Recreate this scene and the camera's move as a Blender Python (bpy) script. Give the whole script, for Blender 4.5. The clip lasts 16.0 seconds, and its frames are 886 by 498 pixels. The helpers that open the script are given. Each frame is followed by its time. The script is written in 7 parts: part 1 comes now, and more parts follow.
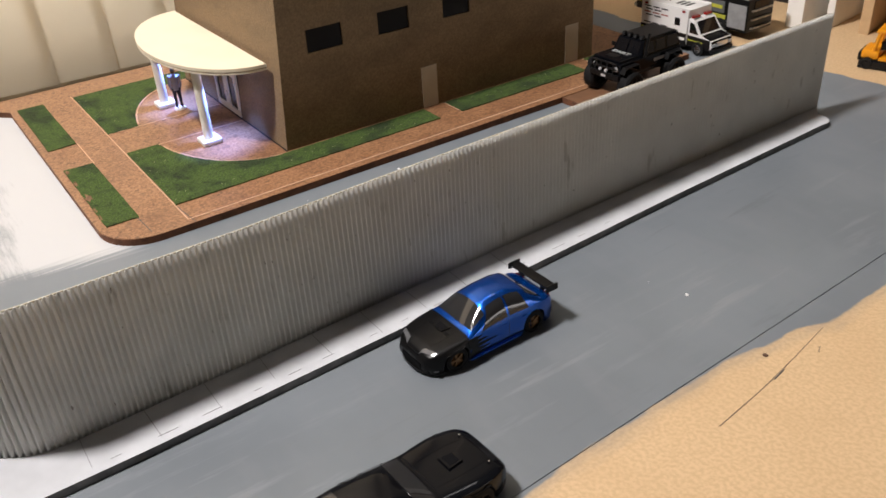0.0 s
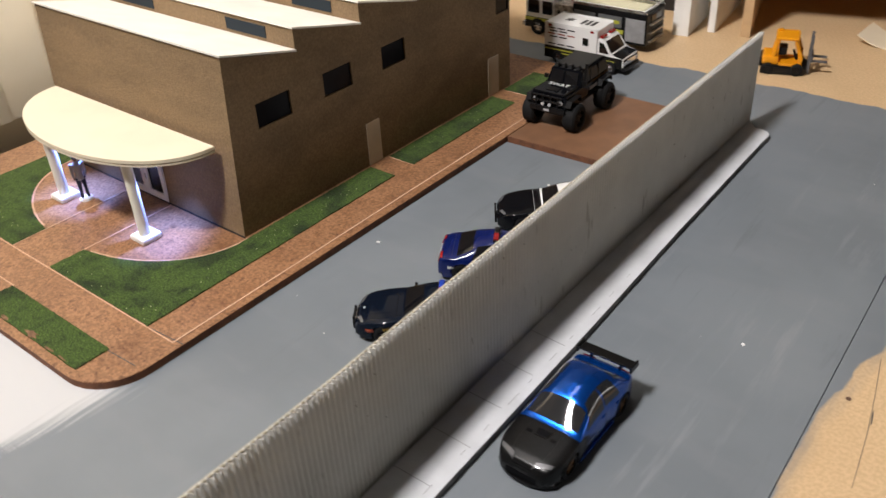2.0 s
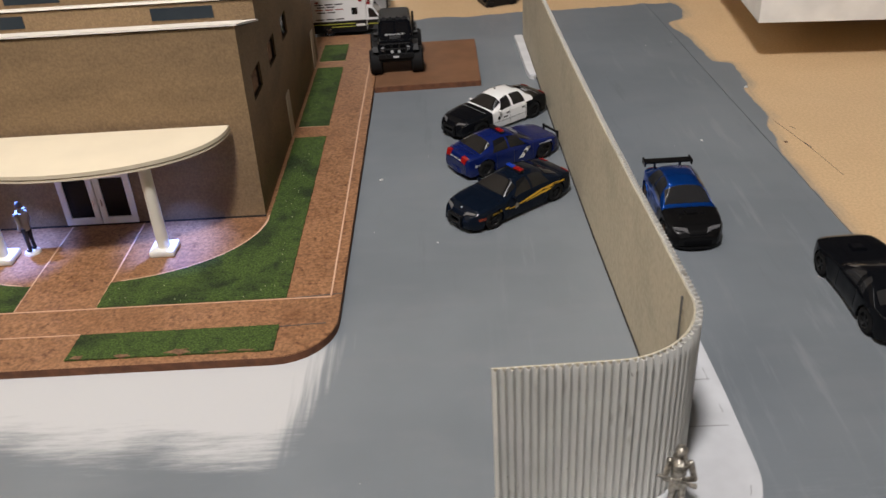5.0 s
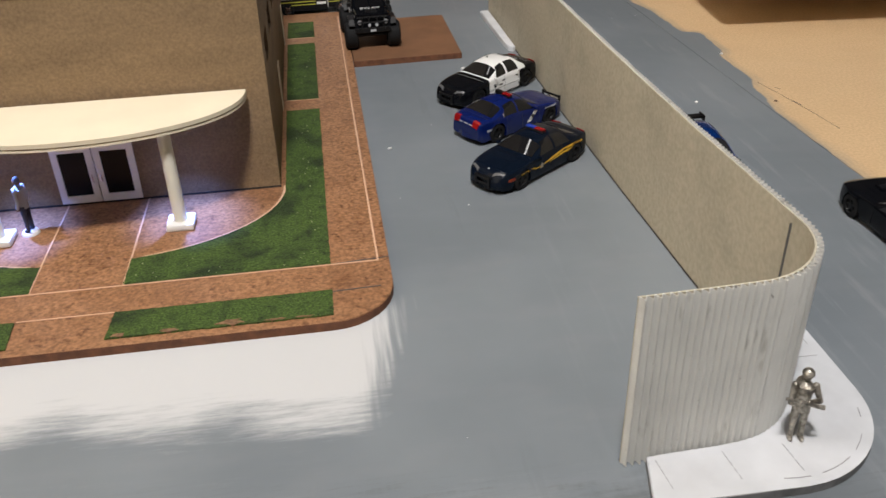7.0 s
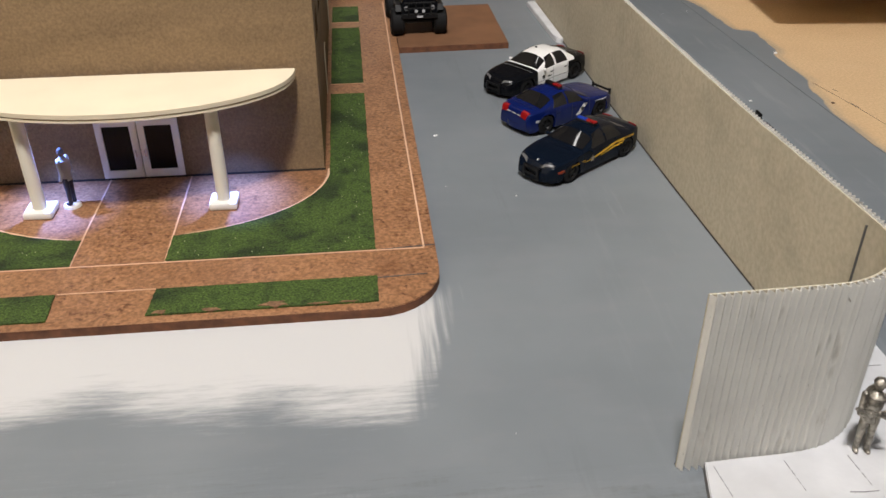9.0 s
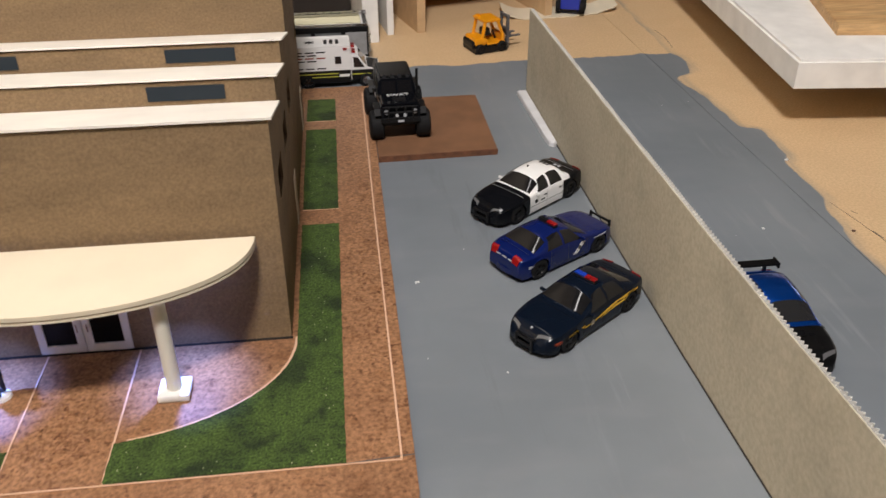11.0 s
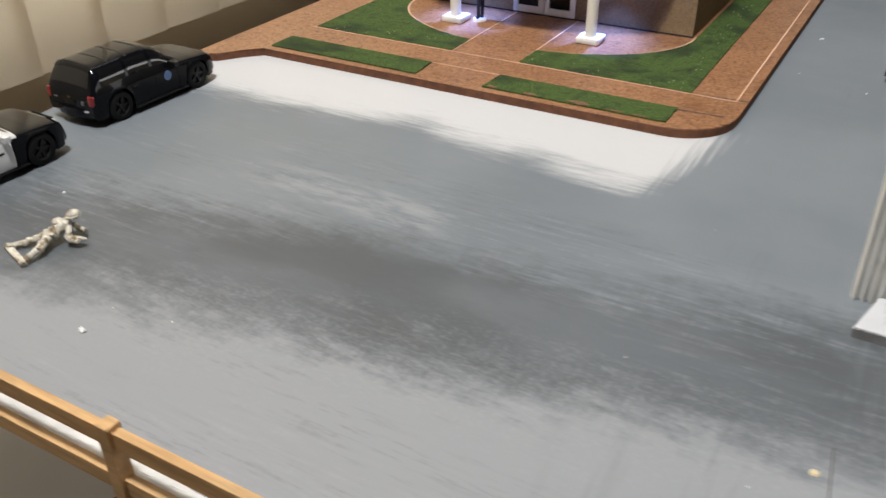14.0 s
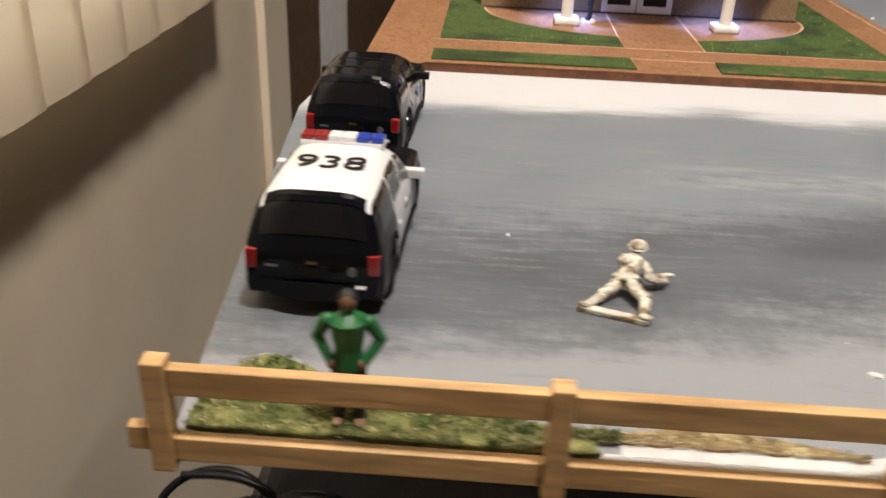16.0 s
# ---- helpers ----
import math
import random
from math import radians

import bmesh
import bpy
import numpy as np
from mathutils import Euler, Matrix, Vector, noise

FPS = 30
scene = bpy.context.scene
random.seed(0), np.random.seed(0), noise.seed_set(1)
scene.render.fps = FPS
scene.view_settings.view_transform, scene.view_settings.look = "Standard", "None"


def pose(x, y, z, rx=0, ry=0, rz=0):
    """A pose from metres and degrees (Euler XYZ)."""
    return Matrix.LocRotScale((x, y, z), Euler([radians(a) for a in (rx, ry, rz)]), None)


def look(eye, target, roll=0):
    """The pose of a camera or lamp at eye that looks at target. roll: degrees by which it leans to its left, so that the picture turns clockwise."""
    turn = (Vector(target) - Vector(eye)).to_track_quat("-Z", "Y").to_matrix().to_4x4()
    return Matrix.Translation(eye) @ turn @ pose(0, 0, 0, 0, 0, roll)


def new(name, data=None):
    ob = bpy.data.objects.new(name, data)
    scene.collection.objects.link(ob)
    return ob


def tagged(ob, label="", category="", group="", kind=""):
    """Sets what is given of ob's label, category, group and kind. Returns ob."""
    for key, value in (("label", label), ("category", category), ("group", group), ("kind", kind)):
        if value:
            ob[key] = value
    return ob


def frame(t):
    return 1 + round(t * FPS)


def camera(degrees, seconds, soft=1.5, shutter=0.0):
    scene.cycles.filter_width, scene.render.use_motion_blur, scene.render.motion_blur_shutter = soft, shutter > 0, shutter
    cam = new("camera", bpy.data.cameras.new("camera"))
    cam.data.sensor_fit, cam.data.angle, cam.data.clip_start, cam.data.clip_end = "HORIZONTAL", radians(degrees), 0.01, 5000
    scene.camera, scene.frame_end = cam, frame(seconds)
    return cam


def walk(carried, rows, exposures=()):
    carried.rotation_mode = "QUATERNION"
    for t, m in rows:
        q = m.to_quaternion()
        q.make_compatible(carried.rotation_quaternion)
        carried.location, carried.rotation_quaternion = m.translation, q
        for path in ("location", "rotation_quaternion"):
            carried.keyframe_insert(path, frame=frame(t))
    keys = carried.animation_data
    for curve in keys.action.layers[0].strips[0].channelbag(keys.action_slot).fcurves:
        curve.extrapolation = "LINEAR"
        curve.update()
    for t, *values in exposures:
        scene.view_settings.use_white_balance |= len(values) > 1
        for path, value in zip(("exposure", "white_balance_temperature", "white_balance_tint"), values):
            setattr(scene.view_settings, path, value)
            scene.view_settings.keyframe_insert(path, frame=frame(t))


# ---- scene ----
cam = camera(54.7, 16.0, shutter=0.4)
PATH = [
    (0, (0.447, -0.113, 0.231), (-0.978, 0.822, -0.815), -3.6),
    (0.5, (0.456, -0.113, 0.241), (-0.954, 0.854, -0.797), -3.6),
    (1, (0.446, -0.123, 0.243), (-0.941, 0.879, -0.793), -3.9),
    (1.5, (0.396, -0.141, 0.253), (-0.918, 0.94, -0.798), -4.3),
    (2, (0.331, -0.161, 0.26), (-0.754, 1.113, -0.835), -3.4),
    (2.5, (0.287, -0.218, 0.269), (-0.62, 1.175, -0.842), -2.4),
    (3, (0.285, -0.253, 0.267), (-0.564, 1.197, -0.817), -3.2),
    (3.5, (0.274, -0.293, 0.27), (-0.495, 1.227, -0.777), -3.5),
    (4, (0.224, -0.333, 0.261), (-0.433, 1.252, -0.767), -4.3),
    (4.5, (0.144, -0.339, 0.239), (-0.171, 1.343, -0.796), -4.2),
    (4.7, (0.116, -0.337, 0.236), (-0.063, 1.36, -0.807), -4.3),
    (6.8, (0.01, -0.329, 0.211), (0.253, 1.357, -0.838), -1.6),
    (7, (0.007, -0.33, 0.211), (0.234, 1.359, -0.837), -1.7),
    (7.5, (-0.01, -0.33, 0.208), (0.205, 1.364, -0.833), -0.8),
    (8, (-0.013, -0.325, 0.203), (0.189, 1.368, -0.843), -0.5),
    (8.2, (-0.011, -0.324, 0.2), (0.19, 1.365, -0.851), -0.6),
    (10.3, (-0.001, -0.298, 0.231), (0.13, 1.396, -0.824), 1.0),
    (10.5, (-0.001, -0.281, 0.238), (0.14, 1.417, -0.81), 0.9),
    (11, (0.01, -0.239, 0.245), (0.206, 1.454, -0.801), -0.3),
    (11.5, (0.0, -0.233, 0.236), (0.238, 1.429, -0.851), -0.3),
    (12, (0.01, -0.314, 0.223), (0.176, 1.355, -0.867), 1.7),
    (12.5, (0.07, -0.386, 0.182), (-0.209, 1.279, -0.891), 1.1),
    (13, (0.12, -0.405, 0.164), (-0.605, 1.146, -0.87), 1.2),
    (13.5, (0.127, -0.394, 0.16), (-0.731, 1.088, -0.873), 0.9),
    (14, (0.091, -0.392, 0.157), (-0.766, 1.077, -0.896), -0.7),
    (14.5, (0.046, -0.393, 0.148), (-0.679, 1.14, -0.913), -2.3),
    (15, (0.001, -0.421, 0.151), (-0.557, 1.19, -0.894), 0.4),
    (15.5, (-0.111, -0.429, 0.131), (-0.468, 1.241, -0.91), 0.3),
    (16, (-0.197, -0.425, 0.106), (-0.273, 1.351, -0.809), 2.4),
]
EXPOSURES = [(0, 0.05, 6600, 13), (2, 0.0, 6550, 12), (3.5, -0.03, 6550, 12), (4.0, -0.1, 6550, 12), (4.5, -0.38, 6550, 12), (4.7, -0.4, 6550, 12), (6.8, -0.2, 6500, 11), (7, -0.19, 6500, 10), (10.3, -0.18, 6650, 12), (11.5, -0.27, 6650, 13), (12, -0.15, 6350, 11), (12.5, -0.12, 6150, 9), (13.0, -0.11, 6050, 8), (13.5, -0.12, 5980, 7), (14.0, -0.08, 6350, 9), (14.5, -0.05, 6600, 10), (15.2, 0.06, 6850, 12), (16, 0.17, 7050, 13)]
walk(cam, [(t, look(eye, target, roll)) for t, eye, target, roll in PATH], EXPOSURES)

# ---------------------------------------------------------------- world and light
world = bpy.data.worlds.new("room_air")
scene.world = world
world.use_nodes = True
world.node_tree.nodes["Background"].inputs[0].default_value = (1.0, 0.93, 0.85, 1)
world.node_tree.nodes["Background"].inputs[1].default_value = 0.006


def lamp(name, kind, energy, color, m, **more):
    data = bpy.data.lights.new(name, kind)
    data.energy, data.color = energy, color
    for key, value in more.items():
        if key == "size":
            data.shape, data.size, data.size_y = "RECTANGLE", value[0], value[1]
        elif key == "radius":
            data.shadow_soft_size = value
        elif key == "spot":
            data.spot_size = radians(value)
            data.spot_blend = 1.0
    ob = new(name, data)
    ob.matrix_basis = m
    return ob


lamp("table_lamp_light", "AREA", 18.4, (1.0, 0.967, 0.945), look((-0.04, -0.41, 1.02), (-0.05, 0.98, 0.0)), size=(0.12, 0.12))
# a long ceiling tube, seen as pale strips in the windscreens
lamp("ceiling_tube_light", "AREA", 3.4, (1.0, 0.98, 0.96), look((-0.25, 0.15, 1.50), (-0.25, 0.1501, 0.0)), size=(0.06, 1.5))
# area lamp added behind the closed blinds to brighten their slats
lamp("blind_backlight", "AREA", 4.0, (1.0, 0.98, 0.95), look((-0.53, 0.09, 0.60), (0.0, 0.09, 0.60)), size=(0.56, 1.16))
# area lamp added low in the east to light the fence's outer face
lamp("east_fill_light", "AREA", 9.6, (1.0, 0.97, 0.93), look((2.52, 1.40, 0.32), (0.0, 0.10, 0.20)), size=(1.36, 0.56))

# ---------------------------------------------------------------- materials


def mat(name, color, rough=0.6, metal=0.0, noise_scale=0.0, noise_amount=0.0, bump=0.0, bump_scale=0.0, coat=0.0, color2=None, detail=6.0, stretch=None, emit=0.0):
    m = bpy.data.materials.new(name)
    m.use_nodes = True
    nt = m.node_tree
    b = nt.nodes["Principled BSDF"]
    b.inputs["Base Color"].default_value = (*color, 1)
    b.inputs["Roughness"].default_value = rough
    b.inputs["Metallic"].default_value = metal
    b.inputs["Coat Weight"].default_value = coat
    b.inputs["Coat Roughness"].default_value = 0.06
    if emit:
        b.inputs["Emission Color"].default_value = (*color, 1)
        b.inputs["Emission Strength"].default_value = emit
    if noise_scale or bump:
        tc = nt.nodes.new("ShaderNodeTexCoord")
        mp = nt.nodes.new("ShaderNodeMapping")
        nt.links.new(tc.outputs["Object"], mp.inputs[0])
        if stretch:
            mp.inputs["Scale"].default_value = stretch
    if noise_scale:
        n = nt.nodes.new("ShaderNodeTexNoise")
        n.inputs["Scale"].default_value, n.inputs["Detail"].default_value = noise_scale, detail
        nt.links.new(mp.outputs[0], n.inputs["Vector"])
        r = nt.nodes.new("ShaderNodeValToRGB")
        lo = tuple(c * (1 - noise_amount) for c in color)
        hi = color2 or tuple(min(1.0, c * (1 + noise_amount)) for c in color)
        r.color_ramp.elements[0].position, r.color_ramp.elements[0].color = 0.33, (*lo, 1)
        r.color_ramp.elements[1].position, r.color_ramp.elements[1].color = 0.67, (*hi, 1)
        nt.links.new(n.outputs["Fac"], r.inputs[0])
        nt.links.new(r.outputs[0], b.inputs["Base Color"])
    if bump:
        n2 = nt.nodes.new("ShaderNodeTexNoise")
        n2.inputs["Scale"].default_value, n2.inputs["Detail"].default_value = bump_scale, 5.0
        nt.links.new(mp.outputs[0], n2.inputs["Vector"])
        bp = nt.nodes.new("ShaderNodeBump")
        bp.inputs["Strength"].default_value, bp.inputs["Distance"].default_value = 1.0, bump
        nt.links.new(n2.outputs["Fac"], bp.inputs["Height"])
        nt.links.new(bp.outputs[0], b.inputs["Normal"])
    return m


def patchy(m, scale, dark, lo=0.35, hi=0.65, stretch=(1, 1, 1), turn=0.0, detail=5.0):
    """Lay broad soft stains of a second colour over a material's own grain."""
    nt = m.node_tree
    b = nt.nodes["Principled BSDF"]
    tc, mp, n, r, mx = (nt.nodes.new("ShaderNode" + k) for k in ("TexCoord", "Mapping", "TexNoise", "MapRange", "Mix"))
    mp.inputs["Scale"].default_value, mp.inputs["Rotation"].default_value = stretch, (0, 0, radians(turn))
    n.inputs["Scale"].default_value, n.inputs["Detail"].default_value = scale, detail
    r.inputs["From Min"].default_value, r.inputs["From Max"].default_value = lo, hi
    mx.data_type = "RGBA"
    mx.blend_type = "MULTIPLY"
    mx.inputs[7].default_value = (*dark, 1)
    nt.links.new(tc.outputs["Object"], mp.inputs[0])
    nt.links.new(mp.outputs[0], n.inputs["Vector"])
    nt.links.new(n.outputs["Fac"], r.inputs["Value"])
    nt.links.new(r.outputs[0], mx.inputs[0])
    link_in = b.inputs["Base Color"].links
    if link_in:
        nt.links.new(link_in[0].from_socket, mx.inputs[6])
    else:
        mx.inputs[6].default_value = b.inputs["Base Color"].default_value
    nt.links.new(mx.outputs[2], b.inputs["Base Color"])
    return m


M_GRASS = mat("flock_grass", (0.034, 0.074, 0.009), 0.95, noise_scale=1000, noise_amount=0.55, color2=(0.082, 0.140, 0.022), bump=0.0006, bump_scale=2600)
patchy(M_GRASS, 46, (0.36, 0.40, 0.42), 0.50, 0.64)
patchy(M_GRASS, 190, (0.58, 0.62, 0.62), 0.52, 0.66)
M_HARD = mat("brown_hardboard", (0.270, 0.128, 0.058), 0.42, noise_scale=620, noise_amount=0.32, color2=(0.385, 0.200, 0.102), bump=0.00008, bump_scale=1200)
patchy(M_HARD, 34, (0.72, 0.68, 0.68), 0.48, 0.75)
patchy(M_HARD, 330, (0.52, 0.45, 0.42), 0.60, 0.70, detail=3.0)
patchy(M_HARD, 210, (0.74, 0.66, 0.58), 0.54, 0.74, (0.45, 1, 1), detail=5.0)
M_PAD = mat("dark_hardboard", (0.185, 0.092, 0.048), 0.5, noise_scale=60, noise_amount=0.15, bump=0.00005, bump_scale=900)
# cut-edge brown, with the lesser light on upright faces coloured in
M_HARD_EDGE = mat("shaded_hardboard_edge", (0.13, 0.05, 0.022), 0.8, noise_scale=200, noise_amount=0.3)
M_WALL = mat("sprayed_tan_board", (0.208, 0.135, 0.068), 0.8, noise_scale=800, noise_amount=0.16, color2=(0.252, 0.167, 0.086), bump=0.00042, bump_scale=900)
patchy(M_WALL, 26, (0.80, 0.80, 0.80), 0.42, 0.66, (0.6, 1, 2.2))
M_WHITE_CARD = mat("cream_card", (0.70, 0.62, 0.47), 0.7, noise_scale=30, noise_amount=0.04)
M_WHITE = mat("white_paint", (0.78, 0.77, 0.74), 0.6, noise_scale=50, noise_amount=0.07)
M_ROOFCARD = mat("white_roof_card", (0.80, 0.76, 0.69), 0.6, noise_scale=40, noise_amount=0.05)
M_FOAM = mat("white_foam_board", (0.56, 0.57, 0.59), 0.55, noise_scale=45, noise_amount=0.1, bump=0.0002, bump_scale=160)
# dark colour on the upright foam faces stands in for shade there
M_FOAM_EDGE = mat("shaded_foam_edge", (0.17, 0.17, 0.17), 0.8, noise_scale=150, noise_amount=0.3)
M_LINE = mat("pencil_line", (0.10, 0.10, 0.10), 0.8)
M_SCORE = mat("pale_scored_line", (0.62, 0.40, 0.27), 0.8)
M_GLASS = mat("dark_window", (0.010, 0.009, 0.010), 0.15)
M_GLASS.node_tree.nodes["Principled BSDF"].inputs["Specular IOR Level"].default_value = 0.15
M_CLERE = mat("dark_blue_film", (0.006, 0.014, 0.022), 0.8)
M_CORR = mat("corrugated_card", (0.66, 0.655, 0.62), 0.6, noise_scale=60, noise_amount=0.05, bump=0.0001, bump_scale=500)
M_LINER = mat("grey_card_liner", (0.46, 0.415, 0.315), 0.85, noise_scale=420, noise_amount=0.09, color2=(0.50, 0.455, 0.35), bump=0.00012, bump_scale=500)
patchy(M_CORR, 160, (0.72, 0.71, 0.69), 0.64, 0.72, (1, 1, 0.30))
patchy(M_CORR, 420, (0.45, 0.43, 0.40), 0.71, 0.76, (1, 1, 0.6), detail=3.0)
patchy(M_LINER, 30, (0.82, 0.82, 0.82), 0.50, 0.75)
M_PINE = patchy(mat("pale_pine", (0.56, 0.355, 0.165), 0.6, noise_scale=420, noise_amount=0.2, stretch=(0.12, 1, 1), bump=0.00006, bump_scale=900), 90, (0.80, 0.70, 0.58), 0.45, 0.75, (0.3, 1, 1))
M_MDF = mat("mdf_board", (0.52, 0.35, 0.19), 0.7, noise_scale=120, noise_amount=0.08)
M_ROOM = mat("beige_wall", (0.73, 0.625, 0.475), 0.85, noise_scale=6, noise_amount=0.06)
M_PANEL = mat("unseen_wall_brown", (0.13, 0.10, 0.08), 0.7, noise_scale=8, noise_amount=0.2, stretch=(1, 1, 0.1))
M_TILE = mat("unseen_ceiling_grey", (0.20, 0.19, 0.18), 0.9, noise_scale=30, noise_amount=0.1)
M_BLIND = mat("vinyl_blind", (0.92, 0.83, 0.67), 0.55, noise_scale=9, noise_amount=0.04)
_nt = M_BLIND.node_tree
_glow, _mixed = _nt.nodes.new("ShaderNodeBsdfTranslucent"), _nt.nodes.new("ShaderNodeMixShader")
_glow.inputs["Color"].default_value = (0.84, 0.79, 0.69, 1)
_mixed.inputs[0].default_value = 0.35
_nt.links.new(_nt.nodes["Principled BSDF"].outputs[0], _mixed.inputs[1])
_nt.links.new(_glow.outputs[0], _mixed.inputs[2])
_nt.links.new(_mixed.outputs[0], _nt.nodes["Material Output"].inputs["Surface"])
M_BROWN = mat("brown_pegboard", (0.105, 0.050, 0.020), 0.7, noise_scale=80, noise_amount=0.25)
M_DARK = mat("dark_void", (0.02, 0.015, 0.012), 0.9)
M_BLACK = mat("black_plastic", (0.006, 0.006, 0.0065), 0.38)
M_TYRE = mat("black_rubber", (0.008, 0.008, 0.0085), 0.75)
M_CHROME = mat("chrome", (0.75, 0.75, 0.77), 0.2, 1.0)
M_SILVER = mat("pewter_metal", (0.40, 0.37, 0.32), 0.42, 0.85, noise_scale=420, noise_amount=0.55, bump=0.0006, bump_scale=600)
M_PCAR_BLACK = mat("black_enamel", (0.004, 0.0045, 0.006), 0.14, coat=0.4)
M_PCAR_NAVY = mat("navy_enamel", (0.003, 0.006, 0.013), 0.14, coat=0.5)
M_PCAR_BLUE = mat("blue_enamel", (0.0025, 0.009, 0.078), 0.22, coat=0.25)
M_PCAR_WHITE = mat("white_enamel", (0.75, 0.75, 0.74), 0.3, coat=0.7)
M_MET_BLUE = mat("metallic_blue", (0.0, 0.075, 0.42), 0.22, 0.80, coat=0.6)
M_CARBON = mat("matte_carbon", (0.0045, 0.0044, 0.0046), 0.30, noise_scale=900, noise_amount=0.3)
M_CARGLASS = mat("car_glass", (0.007, 0.007, 0.008), 0.05, coat=0.15)
M_RED = mat("red_lens", (0.24, 0.006, 0.007), 0.2, coat=0.5)
M_BLUELENS = mat("blue_lens", (0.008, 0.04, 0.34), 0.2, coat=0.5)
M_LAMPLENS = mat("clear_lens", (0.55, 0.56, 0.58), 0.12, 0.3)
M_GOLD = mat("gold_stripe", (0.62, 0.36, 0.02), 0.4)
M_LIME = mat("lime_stripe", (0.42, 0.42, 0.05), 0.5)
M_BRONZE = mat("bronze_rim", (0.20, 0.11, 0.05), 0.35, 0.8)
M_ORANGE = mat("orange_plastic", (0.75, 0.29, 0.005), 0.35, coat=0.3)


def road_material():
    """Grey paint over board, with bare white primer in front of the plot and raw board past the paint's edge."""
    m = bpy.data.materials.new("painted_table_top")
    m.use_nodes = True
    nt = m.node_tree
    b = nt.nodes["Principled BSDF"]
    N, L = nt.nodes.new, nt.links.new

    def node(kind, **k):
        n = N(kind)
        for key, v in k.items():
            n.inputs[key].default_value = v
        return n

    def math_(op, a, c=None, clamp=False):
        n = N("ShaderNodeMath")
        n.operation, n.use_clamp = op, clamp
        for i, v in enumerate((a, c)):
            if v is None:
                continue
            if isinstance(v, (int, float)):
                n.inputs[i].default_value = v
            else:
                L(v, n.inputs[i])
        return n.outputs[0]

    def step(value, lo, hi):
        n = N("ShaderNodeMapRange")
        n.interpolation_type = "SMOOTHSTEP"
        n.inputs["From Min"].default_value, n.inputs["From Max"].default_value = lo, hi
        L(value, n.inputs["Value"])
        return n.outputs[0]

    def mix(f, a, c):
        n = N("ShaderNodeMix")
        n.data_type = "RGBA"
        L(f, n.inputs[0])
        for i, v in ((6, a), (7, c)):
            if isinstance(v, tuple):
                n.inputs[i].default_value = (*v, 1)
            else:
                L(v, n.inputs[i])
        return n.outputs[2]

    def noise_(scale, detail, stretch=(1, 1, 1), turn=0.0, rough=0.5):
        mp = N("ShaderNodeMapping")
        mp.inputs["Scale"].default_value = stretch
        mp.inputs["Rotation"].default_value = (0, 0, radians(turn))
        L(tc.outputs["Object"], mp.inputs[0])
        n = N("ShaderNodeTexNoise")
        n.inputs["Scale"].default_value, n.inputs["Detail"].default_value, n.inputs["Roughness"].default_value = scale, detail, rough
        L(mp.outputs[0], n.inputs["Vector"])
        return n.outputs["Fac"]

    tc = N("ShaderNodeTexCoord")
    sep = N("ShaderNodeSeparateXYZ")
    L(tc.outputs["Object"], sep.inputs[0])
    X, Y = sep.outputs[0], sep.outputs[1]
    blot = noise_(9, 4)
    fine = noise_(60, 6, (0.35, 1, 1), 8)
    drag = noise_(26, 8, (0.22, 1, 1), 8, 0.68)
    dry = noise_(190, 5, (0.22, 1, 1), 8, 0.7)
    cross = noise_(420, 3, (1, 0.25, 1), 4, 0.6)
    strand = noise_(420, 5, (0.11, 1, 1), 8, 0.70)
    bristle = noise_(700, 3, (1, 0.12, 1), 4, 0.6)
    streak = noise_(38, 7, (0.12, 1, 1), 8, 0.62)
    streak2 = noise_(150, 6, (0.06, 1, 1), 8, 0.6)
    # base grey paint
    grey = mix(step(blot, 0.35, 0.65), (0.150, 0.170, 0.188), (0.181, 0.202, 0.221))
    grey = mix(math_("MULTIPLY", step(fine, 0.45, 0.75), 0.25), grey, (0.225, 0.236, 0.25))
    # the yard in front: paler near the front edge, a darker scuffed band across it
    yy = math_("ADD", Y, math_("MULTIPLY", math_("SUBTRACT", drag, 0.5), 0.060))
    yy = math_("ADD", yy, math_("MULTIPLY", math_("SUBTRACT", dry, 0.5), 0.024))
    yy = math_("ADD", yy, math_("MULTIPLY", math_("SUBTRACT", strand, 0.5), 0.022))
    yy = math_("ADD", yy, math_("MULTIPLY", math_("SUBTRACT", cross, 0.5), 0.012))
    yy = math_("ADD", yy, math_("MULTIPLY", math_("SUBTRACT", noise_(120, 6, (0.5, 1, 1), 8, 0.7), 0.5), 0.045))
    bend = math_("ADD", yy, math_("MULTIPLY", X, -0.17))
    pale = step(bend, -0.212, -0.246)
    grey = mix(math_("MULTIPLY", pale, 0.80), grey, (0.285, 0.295, 0.308))
    band = math_("MULTIPLY", step(bend, -0.244, -0.208), step(bend, -0.154, -0.186))
    band = math_("MULTIPLY", band, step(X, 0.20, 0.09))
    patch = math_("ADD", math_("MULTIPLY", step(noise_(17, 5, (0.45, 1, 1), 8, 0.6), 0.36, 0.60), 0.42), 0.58)
    grey = mix(math_("MULTIPLY", band, math_("MULTIPLY", patch, 0.92)), grey, (0.070, 0.078, 0.084))
    # a paler dry-brushed sweep short of the primer
    sweep_y = math_("ADD", Y, math_("MULTIPLY", math_("SUBTRACT", drag, 0.5), 0.030))
    lick = math_("MULTIPLY", step(sweep_y, -0.172, -0.162), step(sweep_y, -0.140, -0.152))
    lick = math_("MULTIPLY", lick, math_("MULTIPLY", step(X, -0.150, -0.110), step(X, -0.030, -0.055)))
    grey = mix(math_("MULTIPLY", lick, math_("MULTIPLY", step(dry, 0.40, 0.62), 0.55)), grey, (0.305, 0.318, 0.332))
